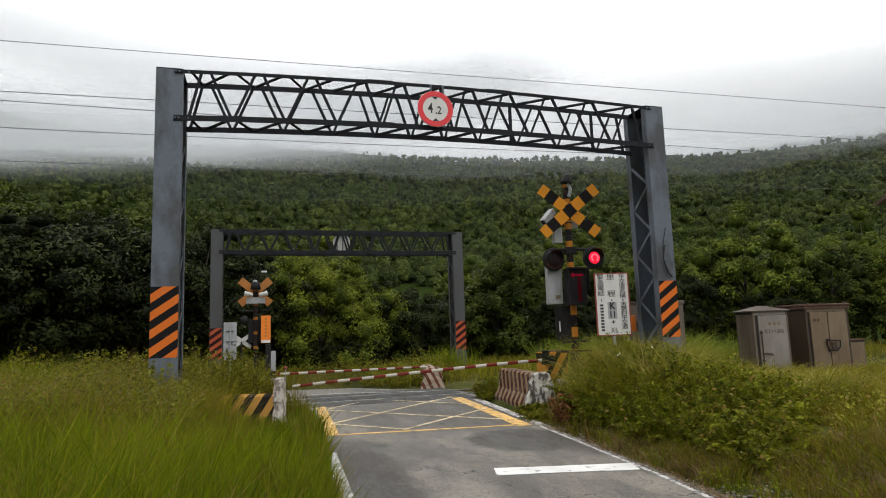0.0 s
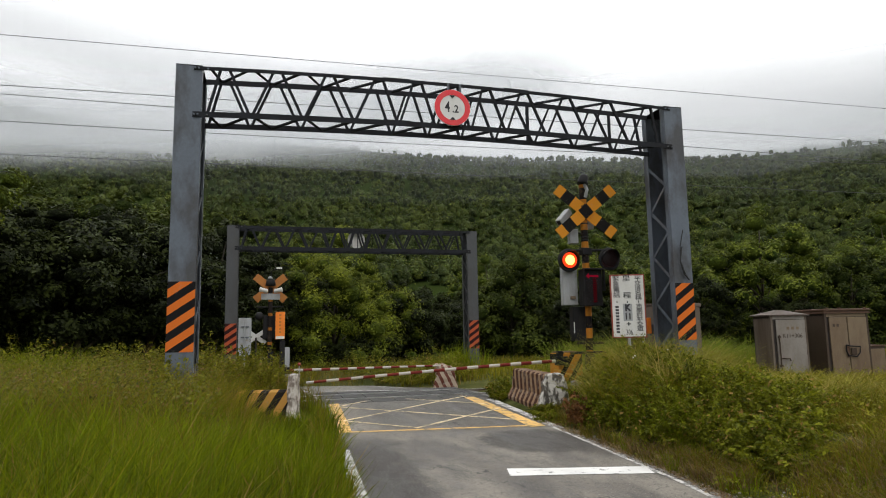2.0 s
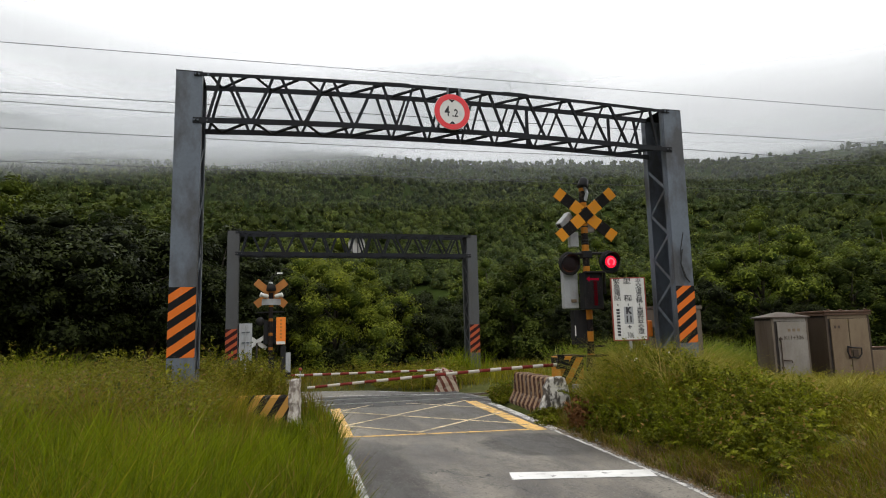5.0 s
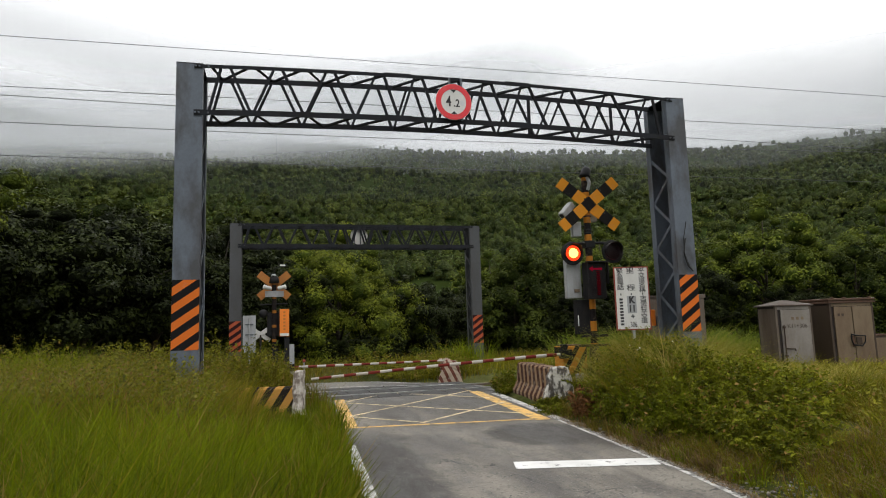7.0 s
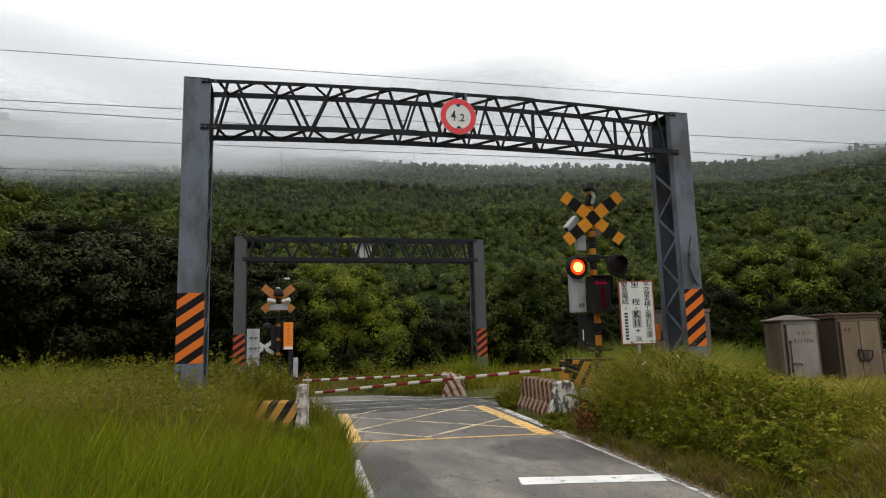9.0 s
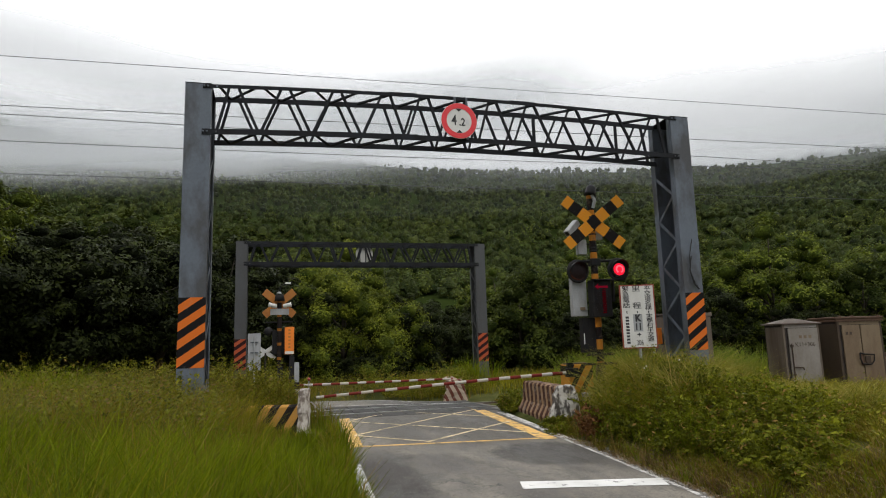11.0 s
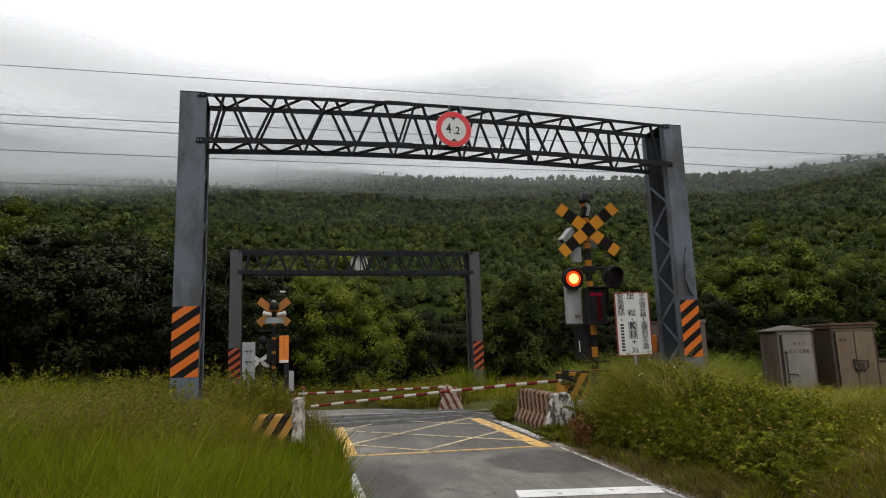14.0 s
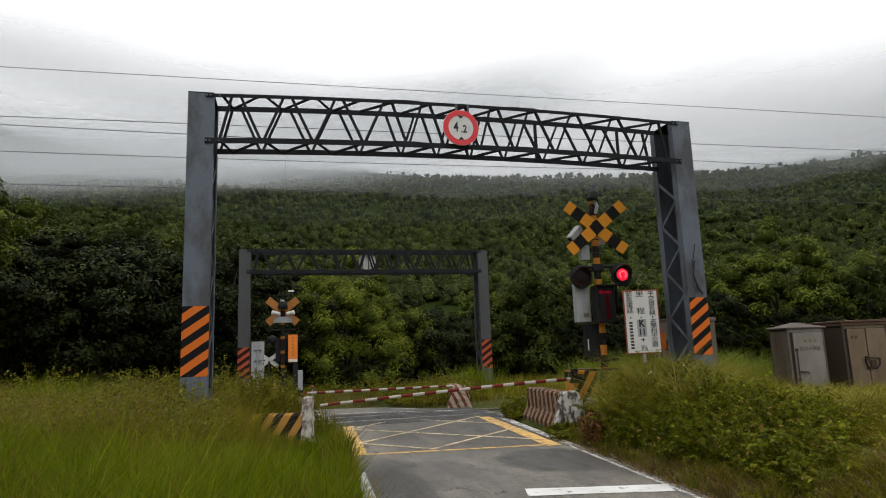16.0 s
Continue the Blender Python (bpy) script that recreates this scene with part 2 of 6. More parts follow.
M_CONCRETE_PALE = worn("flaked_white_concrete", (0.5, 0.48, 0.44), (0.06, 0.052, 0.045), 0.95, 9.0, 0.9, 0.0, 0.6, (1, 1, 0.6), (0.47, 0.56))
M_POST_STONE = worn("rough_brown_stone", (0.46, 0.42, 0.37), (0.13, 0.1, 0.08), 0.9, 11.0, 0.9, 0.0, 0.7, (1, 1, 0.7), (0.44, 0.6))
M_BLACK = worn("black_enamel", (0.011, 0.011, 0.012), (0.03, 0.026, 0.023), 0.5, 8.0, 0.55, shine=0.14)
M_RUBBER = worn("black_cable_rubber", (0.012, 0.012, 0.012), (0.03, 0.03, 0.03), 0.3, 8.0, 0.6)
M_GREY_BOX = worn("pale_grey_enamel", (0.3, 0.31, 0.315), (0.13, 0.115, 0.1), 0.45, 6.0, 0.45)
M_BOARD_EDGE = worn("dull_red_board_edge", (0.26, 0.045, 0.03), (0.12, 0.03, 0.02), 0.5, 6.0, 0.5)
M_RUST = worn("rusted_roof_sheet", (0.085, 0.045, 0.026), (0.05, 0.03, 0.02), 0.7, 5.0, 0.7)
M_RED_RIM = worn("red_sign_enamel", (0.62, 0.035, 0.045), (0.4, 0.1, 0.08), 0.4, 6.0, 0.4)
M_WHITE_SIGN = worn("white_sign_enamel", (0.57, 0.565, 0.54), (0.38, 0.36, 0.31), 0.4, 5.0, 0.4, 0.0, 0.03)
M_INK = worn("black_sign_ink", (0.02, 0.02, 0.022), (0.06, 0.06, 0.06), 0.4, 20.0, 0.6)
M_INK_FADED = worn("faded_sign_ink", (0.5, 0.51, 0.52), (0.62, 0.62, 0.62), 0.4, 20.0, 0.6)
M_ORANGE = worn("orange_plastic", (0.72, 0.2, 0.02), (0.4, 0.1, 0.02), 0.4, 6.0, 0.45)
M_WIRE = worn("dull_copper_wire", (0.05, 0.05, 0.05), (0.09, 0.09, 0.085), 0.5, 3.0, 0.5, 0.6)
M_RAIL = worn("rusty_rail_steel", (0.11, 0.07, 0.05), (0.2, 0.19, 0.18), 0.6, 5.0, 0.5, 0.5)
M_RAIL_HEAD = worn("polished_rail_head", (0.5, 0.5, 0.5), (0.3, 0.25, 0.2), 0.3, 5.0, 0.3, 0.9)
M_RUBBER_PANEL = worn("crossing_panel_rubber", (0.042, 0.041, 0.039), (0.07, 0.066, 0.062), 0.6, 3.0, 0.85)
M_BALLAST = worn("track_ballast", (0.2, 0.18, 0.16), (0.07, 0.06, 0.05), 0.9, 14.0, 0.95, 0.0, 0.9, (1, 1, 1))
M_CABINET = worn("tarnished_brown_steel", (0.165, 0.122, 0.077), (0.09, 0.052, 0.03), 0.85, 3.0, 0.5, 0.1)
M_CABINET_DARK = worn("rust_brown_cabinet_side", (0.055, 0.038, 0.026), (0.04, 0.022, 0.014), 0.7, 4.0, 0.5, 0.2)
M_CABINET_DOOR = worn("brushed_grey_cabinet_door", (0.215, 0.197, 0.174), (0.1, 0.074, 0.055), 0.75, 2.2, 0.45, 0.1)
# Near-black body: the darkness of the door gaps is put into its colour.
M_CABINET_GAP = worn("dark_gap_cabinet_frame", (0.018, 0.014, 0.012), (0.03, 0.02, 0.014), 0.6, 5.0, 0.7)
M_CABINET_SIDE = worn("streaked_brown_cabinet_side", (0.118, 0.094, 0.072), (0.052, 0.031, 0.019), 0.8, 5.0, 0.55, 0.1, 0.2, (1, 1, 0.12))
M_CABINET_ROOF = worn("dull_tan_roof_sheet", (0.062, 0.046, 0.034), (0.045, 0.027, 0.018), 0.7, 5.0, 0.6)
M_GRAVEL = leafy("pale_gravel", (0.1, 0.09, 0.08), (0.4, 0.38, 0.35), None, 0, 0.0, 2.0, 0.9, 0.2)
M_BARK = worn("bark", (0.05, 0.04, 0.03), (0.02, 0.017, 0.013), 0.8, 5.0, 0.95, 0.0, 0.7, (1, 1, 0.3))
M_GLASS_DARK = worn("unlit_red_lens", (0.01, 0.004, 0.004), (0.007, 0.006, 0.006), 0.4, 10.0, 0.35, shine=0.12)
M_GLOW_RIM = glowing("lit_lens_rim", (1.0, 0.05, 0.01), 1.6)
M_GLOW_CORE = glowing("lit_lens_core", (1.0, 0.42, 0.07), 6.0)
M_GLOW_RED = glowing("lit_red_led", (1.0, 0.012, 0.04), 1.25)
M_GLOW_PINK = glowing("lit_red_led_ring", (1.0, 0.12, 0.16), 1.6)
M_LED_FAINT = glowing("dim_red_led", (0.5, 0.01, 0.03), 0.09)
M_LED_ARROW = glowing("red_led_arrow", (0.9, 0.02, 0.08), 0.17)

M_GRASS = leafy("tall_green_grass", (0.012, 0.027, 0.001), (0.222, 0.27, 0.006), (0.27, 0.2, 0.05), 0.03, 0.4, 0.5)
M_GRASS_DRY = leafy("seeding_brown_grass", (0.034, 0.036, 0.004), (0.25, 0.208, 0.022), (0.2, 0.115, 0.035), 0.26, 0.35, 0.4)
M_GRASS_BRIGHT = leafy("fresh_reed_grass", (0.05, 0.085, 0.006), (0.22, 0.275, 0.026), (0.34, 0.3, 0.1), 0.05, 0.45, 0.6)
M_WEED = leafy("weed_leaves", (0.006, 0.014, 0.001), (0.262, 0.275, 0.016), (0.24, 0.14, 0.04), 0.06, 0.35, 1.2)
M_WEED_DEAD = leafy("dead_brown_leaves", (0.09, 0.04, 0.014), (0.26, 0.12, 0.045), None, 0, 0.2, 2.0)
# Dark leaves taken to near black: the wood's deep shade is in the colour.
M_LEAF_SHADED = leafy("shaded_glossy_leaves", (0.0015, 0.003, 0.001), (0.042, 0.054, 0.01), None, 0, 0.02, 0.9, 0.5, 0.5, 0.0, 0.075)
M_LEAF_MID = leafy("green_leaves", (0.009, 0.017, 0.002), (0.08, 0.098, 0.012), None, 0, 0.12, 0.8, 0.55, 0.82)
M_LEAF_BRIGHT = leafy("yellow_green_leaves", (0.018, 0.034, 0.003), (0.17, 0.2, 0.02), None, 0, 0.15, 0.8, 0.55, 0.82)
M_LEAF_ROUND = leafy("olive_green_leaves", (0.024, 0.041, 0.004), (0.225, 0.25, 0.02), None, 0, 0.15, 0.9, 0.55, 0.82)
M_BANK_WEED = leafy("yellow_brown_weed_leaves", (0.022, 0.03, 0.003), (0.19, 0.178, 0.018), (0.15, 0.09, 0.03), 0.14, 0.3, 0.7)
M_HILL_LEAVES = [leafy("hillside_green_leaves", (0.014, 0.028, 0.006), (0.095, 0.13, 0.026), None, 0, 0.08, 0.25, 0.6, 0.5),
                 leafy("hillside_yellow_green_leaves", (0.03, 0.045, 0.006), (0.18, 0.2, 0.03), None, 0, 0.08, 0.25, 0.6, 0.5),
                 leafy("hillside_dark_leaves", (0.008, 0.018, 0.005), (0.052, 0.078, 0.02), None, 0, 0.05, 0.25, 0.6, 0.5)]
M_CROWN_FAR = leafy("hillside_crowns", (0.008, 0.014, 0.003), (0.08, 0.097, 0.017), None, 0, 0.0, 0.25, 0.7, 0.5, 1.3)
M_PLUME = leafy("pale_plume_grass", (0.1, 0.105, 0.012), (0.42, 0.39, 0.08), (0.4, 0.28, 0.1), 0.12, 0.4, 0.8)
M_BANK_BUSH = leafy("yellow_green_weed_leaves", (0.03, 0.042, 0.003), (0.27, 0.255, 0.02), (0.22, 0.13, 0.04), 0.06, 0.3, 1.2)
M_GRASS_MIX = leafy("mixed_verge_grass", (0.034, 0.041, 0.003), (0.285, 0.25, 0.014), (0.25, 0.16, 0.05), 0.1, 0.35, 0.7)
M_STRAW = leafy("dead_straw", (0.1, 0.06, 0.03), (0.32, 0.23, 0.12), None, 0, 0.2, 1.5)
M_FLOWER = worn("white_petals", (0.75, 0.74, 0.68), (0.6, 0.55, 0.4), 0.3, 20.0, 0.6)
M_HUT_WALL = worn("pale_plaster", (0.5, 0.5, 0.48), (0.3, 0.28, 0.25), 0.5, 2.0, 0.9)
M_HUT_ROOF = worn("brown_sheet_roof", (0.11, 0.065, 0.05), (0.06, 0.045, 0.04), 0.6, 3.0, 0.6)


# ---- the plan: u runs along the track, v across it; the near height gauge stands at v = 0 ----
TURN = 16.6
ORIGIN = Vector((0.0, 10.08, 0.0))
CU, SU = math.cos(radians(TURN)), math.sin(radians(TURN))


def spot(u, v, z=0.0):
    return Vector((ORIGIN.x + u * CU - v * SU, ORIGIN.y + u * SU + v * CU, z))


def place(u, v, z=0.0, turn=0.0):
    p = spot(u, v, z)
    return pose(p.x, p.y, p.z, 0, 0, TURN + turn)


def plan_of(x, y):
    dx, dy = x - ORIGIN.x, y - ORIGIN.y
    return dx * CU + dy * SU, -dx * SU + dy * CU


# ---- mesh helpers ----
def thing(name, m, label, category, group="", kind=""):
    ob = new(name)
    ob.empty_display_size = 0.2
    ob.matrix_basis = m
    return tagged(ob, label, category, group, kind)


def part(name, bm, material, parent, label="", smooth=False):
    """Links a bmesh as one mesh object under a thing or a part."""
    me = bpy.data.meshes.new(name)
    bm.to_mesh(me)
    bm.free()
    me.materials.append(material)
    if smooth:
        me.polygons.foreach_set("use_smooth", [True] * len(me.polygons))
    ob = new(name, me)
    ob.parent = parent
    if label:
        ob["label"] = label
    return ob


def add_box(bm, x0, x1, y0, y1, z0, z1, bevel=0.0, m=None):
    r = bmesh.ops.create_cube(bm, size=1.0)
    vs = r["verts"]
    mat = Matrix.Translation(((x0 + x1) / 2, (y0 + y1) / 2, (z0 + z1) / 2)) @ Matrix.Diagonal((x1 - x0, y1 - y0, z1 - z0, 1))
    bmesh.ops.transform(bm, matrix=(m @ mat) if m else mat, verts=vs)
    if bevel:
        es = list({e for v in vs for e in v.link_edges})
        bmesh.ops.bevel(bm, geom=es, offset=bevel, segments=2, affect="EDGES", profile=0.6)
    return bm


def box(x0, x1, y0, y1, z0, z1, bevel=0.0, m=None):
    return add_box(bmesh.new(), x0, x1, y0, y1, z0, z1, bevel, m)


def add_bar(bm, a, b, w, h, up=(0, 0, 1)):
    """A rectangular bar from a to b, w wide across and h deep along up."""
    a, b = Vector(a), Vector(b)
    d = (b - a).normalized()
    side = d.cross(Vector(up))
    if side.length < 1e-4:
        side = d.cross(Vector((1, 0, 0)))
    side.normalize()
    top = side.cross(d)
    vs = []
    for p in (a, b):
        for s, t in ((-1, -1), (1, -1), (1, 1), (-1, 1)):
            vs.append(bm.verts.new(p + side * (s * w / 2) + top * (t * h / 2)))
    for i in range(4):
        j = (i + 1) % 4
        bm.faces.new((vs[i], vs[j], vs[4 + j], vs[4 + i]))
    bm.faces.new(vs[3::-1])
    bm.faces.new(vs[4:8])
    return bm


def add_angle(bm, a, b, size, thick, up, flip=1):
    """A steel angle bar: two thin legs at a right angle."""
    a, b, up = Vector(a), Vector(b), Vector(up).normalized()
    d = (b - a).normalized()
    side = d.cross(up).normalized() * flip
    add_bar(bm, a + up * (size / 2), b + up * (size / 2), thick, size, up)
    add_bar(bm, a + side * (size / 2), b + side * (size / 2), size, thick, up)
    return bm


def add_tube(bm, points, radius, sides=8):
    """A tube along points, closed at both ends; radius may be a list."""
    pts = [Vector(p) for p in points]
    rs = radius if isinstance(radius, (list, tuple)) else [radius] * len(pts)
    rings = []
    ref = None
    for i, p in enumerate(pts):
        d = (pts[min(i + 1, len(pts) - 1)] - pts[max(i - 1, 0)]).normalized()
        if ref is None:
            ref = d.orthogonal().normalized()
        ref = (ref - d * ref.dot(d)).normalized()
        other = d.cross(ref)
        rings.append([bm.verts.new(p + (ref * math.cos(k * math.tau / sides) + other * math.sin(k * math.tau / sides)) * rs[i]) for k in range(sides)])
    for r0, r1 in zip(rings, rings[1:]):
        for k in range(sides):
            bm.faces.new((r0[k], r0[(k + 1) % sides], r1[(k + 1) % sides], r1[k]))
    bm.faces.new(rings[0][::-1])
    bm.faces.new(rings[-1])
    return bm


def tube(points, radius, sides=8):
    return add_tube(bmesh.new(), points, radius, sides)


def lathe(profile, sides=24, m=None):
    """A turned body: profile of (radius, height) pairs round z."""
    bm = bmesh.new()
    rings = []
    for r, z in profile:
        if r < 1e-5:
            rings.append([bm.verts.new((0, 0, z))])
        else:
            rings.append([bm.verts.new((r * math.cos(k * math.tau / sides), r * math.sin(k * math.tau / sides), z)) for k in range(sides)])
    for a, b in zip(rings, rings[1:]):
        for k in range(sides):
            k2 = (k + 1) % sides
            q = [a[k % len(a)], a[k2 % len(a)], b[k2 % len(b)], b[k % len(b)]]
            q = [v for i, v in enumerate(q) if v not in q[:i]]
            if len(q) > 2:
                bm.faces.new(q)
    bmesh.ops.recalc_face_normals(bm, faces=bm.faces[:])
    if m:
        bmesh.ops.transform(bm, matrix=m, verts=bm.verts[:])
    return bm


def slab(points, z0, z1):
    """A flat plate with the outline points (x, y)."""
    bm = bmesh.new()
    lo = [bm.verts.new((x, y, z0)) for x, y in points]
    hi = [bm.verts.new((x, y, z1)) for x, y in points]
    bm.faces.new(hi)
    bm.faces.new(lo[::-1])
    for i in range(len(points)):
        j = (i + 1) % len(points)
        bm.faces.new((lo[i], lo[j], hi[j], hi[i]))
    bmesh.ops.recalc_face_normals(bm, faces=bm.faces[:])
    return bm


FACING = pose(0, 0, 0, 90, 0, 0)          # turns a plate drawn in x, y so that it faces -y


def plate(points, y0, y1):
    """An upright plate with the outline points (x, z), from y0 (front) to y1."""
    bm = slab(points, -y1, -y0)
    bmesh.ops.transform(bm, matrix=FACING, verts=bm.verts[:])
    return bm


def lettering(text, size, at, material, parent, name="lettering", wide=1.0, bold=0.0):
    """Words in the built-in font on an upright face that looks to -y, centred at (x, y, z)."""
    cu = bpy.data.curves.new(name, "FONT")
    cu.body, cu.size, cu.align_x, cu.align_y = text, size, "CENTER", "CENTER"
    cu.extrude, cu.offset, cu.resolution_u = 0.0012, bold, 3
    cu.materials.append(material)
    ob = new(name, cu)
    ob.parent = parent
    ob.matrix_basis = pose(*at, 90, 0, 0) @ Matrix.Diagonal((wide, 1, 1, 1))
    return ob


def mesh_from(name, verts, tris, material, heart=0):
    """A mesh object from arrays of vertices and triangles; the last heart triangles are a crown's core, coloured dark
    for its inner shade.
    """
    me = bpy.data.meshes.new(name)
    me.vertices.add(len(verts))
    me.vertices.foreach_set("co", np.asarray(verts, np.float32).ravel())
    me.loops.add(len(tris) * 3)
    me.loops.foreach_set("vertex_index", np.asarray(tris, np.int32).ravel())
    me.polygons.add(len(tris))
    me.polygons.foreach_set("loop_start", np.arange(0, len(tris) * 3, 3, dtype=np.int32))
    me.update(calc_edges=True)
    me.materials.append(material)
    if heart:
        me.materials.append(shaded_core(material))
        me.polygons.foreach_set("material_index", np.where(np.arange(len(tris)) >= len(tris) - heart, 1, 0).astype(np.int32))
    return new(name, me)


# ---- ground ----
LEFT_EDGE = [(-45, -3.6), (-14, -2.5), (-6, -2.27), (-3.4, -2.14), (-1.2, -2.03), (0, -1.8), (4.8, -1.75), (7.4, -1.95), (9.5, -3.2), (12, -6.0), (15, -10.0), (20, -17.0)]
RIGHT_EDGE = [(-45, -2.0), (-14, 0.1), (-9, 0.58), (-4.6, 1.06), (-2.8, 1.23), (-1.3, 1.38), (0, 1.5), (3.4, 1.75), (4.6, 2.2), (6.6, 2.0), (7.6, 0.9), (9.5, -0.2), (12, -2.4), (15, -6.0), (20, -13.0)]


def along(table, v):
    return float(np.interp(v, [a for a, _ in table], [b for _, b in table]))


def road_height(v):
    return float(np.interp(v, [-14, -4, 0, 4, 6.8, 9, 12, 16, 40], [-0.25, 0.0, 0.0, 0.02, 0.0, -0.05, -0.22, -0.5, -0.9]))


def hill_height(x, y):
    r = math.hypot(x, y)
    az = math.degrees(math.atan2(x, max(y, 1e-6))) if y > 0 else (90 if x > 0 else -90)
    slope = float(np.interp(az, [-60, -30, -10, 0, 5, 15, 25, 40, 60], [0.4, 0.365, 0.35, 0.338, 0.335, 0.315, 0.295, 0.29, 0.29]))
    crest = float(np.interp(az, [-60, -20, 0, 20, 40], [600, 580, 560, 560, 640]))
    if y < 0:
        return 0.0
    rise = max(0.0, min(r, crest) - 95) * slope * (1 - math.exp(-max(0.0, r - 95) / 60))
    rise -= max(0.0, r - crest) * 0.25
    return max(rise, 0.0) + 7.0 * noise.noise((x / 90, y / 90, 0.3)) * min(1.0, max(0.0, r - 95) / 80)


def ground_height(x, y):
    u, v = plan_of(x, y)
    base = road_height(v)
    if -45 < v < 20:
        lo, hi = along(LEFT_EDGE, v), along(RIGHT_EDGE, v)
        out = max(lo - u, u - hi)
    else:
        out = 5.0
    if out < 0.12:
        return base - 0.09
    bank = 0.32 if u < 0 else 0.42
    if v > 3.6:
        bank = float(np.interp(v, [3.6, 4.3, 6.6, 7.6, 12], [bank, 0.0, 0.0, 0.12, 0.3]))
    rise = bank * min(1.0, (out - 0.12) / (2.4 if u < 0 else 1.3))
    far = math.hypot(x, y)
    return base + rise - 0.02 + 0.05 * noise.noise((x * 0.9, y * 0.9, 0)) * min(1.0, out) + (hill_height(x, y) if far > 95 else 0.0)


def build_ground():
    angles = np.concatenate([np.arange(-62, 62, 0.8), np.arange(62, 298, 6.0)])
    radii = [0.0] + list(np.concatenate([np.arange(0.6, 30, 0.22), 30 * 1.05 ** np.arange(0, 84)]))
    verts, tris = [], []
    na = len(angles)
    for r in radii[1:]:
        for a in angles:
            x, y = r * math.sin(radians(a)), r * math.cos(radians(a))
            verts.append((x, y, ground_height(x, y)))
    verts.append((0, 0, ground_height(0, 0)))
    mid = len(verts) - 1
    for i in range(na):
        tris.append((mid, (i + 1) % na, i))
    for k in range(len(radii) - 2):
        for i in range(na):
            j = (i + 1) % na
            a, b, c, d = k * na + i, k * na + j, (k + 1) * na + i, (k + 1) * na + j
            tris += [(a, b, d), (a, d, c)]
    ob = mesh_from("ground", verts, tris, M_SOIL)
    ob.data.polygons.foreach_set("use_smooth", [True] * len(ob.data.polygons))
    return tagged(ob, "earth verge and forested valley floor rising into a hillside", "ground", kind="structure")


def strip(name, edge_a, edge_b, lift, material, parent=None, depth=0.0, step=0.25):
    """A ribbon lying on the road between two lines given as (v, u) tables."""
    v0, v1 = max(edge_a[0][0], edge_b[0][0]), min(edge_a[-1][0], edge_b[-1][0])
    n = max(1, int((v1 - v0) / step))
    bm = bmesh.new()
    rows = []
    for i in range(n + 1):
        v = v0 + (v1 - v0) * i / n
        z = road_height(v) + lift
        cells = 6 if depth else 1
        ua, ub = along(edge_a, v), along(edge_b, v)
        row = [bm.verts.new(spot(ua + (ub - ua) * k / cells, v, z)) for k in range(cells + 1)]
        if depth:
            row = [bm.verts.new(spot(ua - 0.05, v, z - depth))] + row + [bm.verts.new(spot(ub + 0.05, v, z - depth))]
        rows.append(row)
    for r0, r1 in zip(rows, rows[1:]):
        for k in range(len(r0) - 1):
            bm.faces.new((r0[k], r0[k + 1], r1[k + 1], r1[k]))
    bmesh.ops.recalc_face_normals(bm, faces=bm.faces[:])
    return part(name, bm, material, parent)


def stroke(name, a, b, width, lift, material, parent, jag=0.012):
    """A straight painted line on the road from a to b, points of the plan, with slightly ragged sides."""
    a, b = Vector((*a, 0)), Vector((*b, 0))
    d = (b - a)
    n = max(2, int(d.length / 0.2))
    side = Vector((-d.y, d.x, 0)).normalized() * width / 2
    bm = bmesh.new()
    prev = None
    for i in range(n + 1):
        p = a + d * (i / n)
        s = side * (1 + random.uniform(-jag, jag) * 6)
        q, w = p + s, p - s
        pair = (bm.verts.new(spot(q.x, q.y, road_height(q.y) + lift)), bm.verts.new(spot(w.x, w.y, road_height(w.y) + lift)))
        if prev:
            bm.faces.new((prev[0], prev[1], pair[1], pair[0]))
        prev = pair
    bmesh.ops.recalc_face_normals(bm, faces=bm.faces[:])
    return part(name, bm, material, parent)


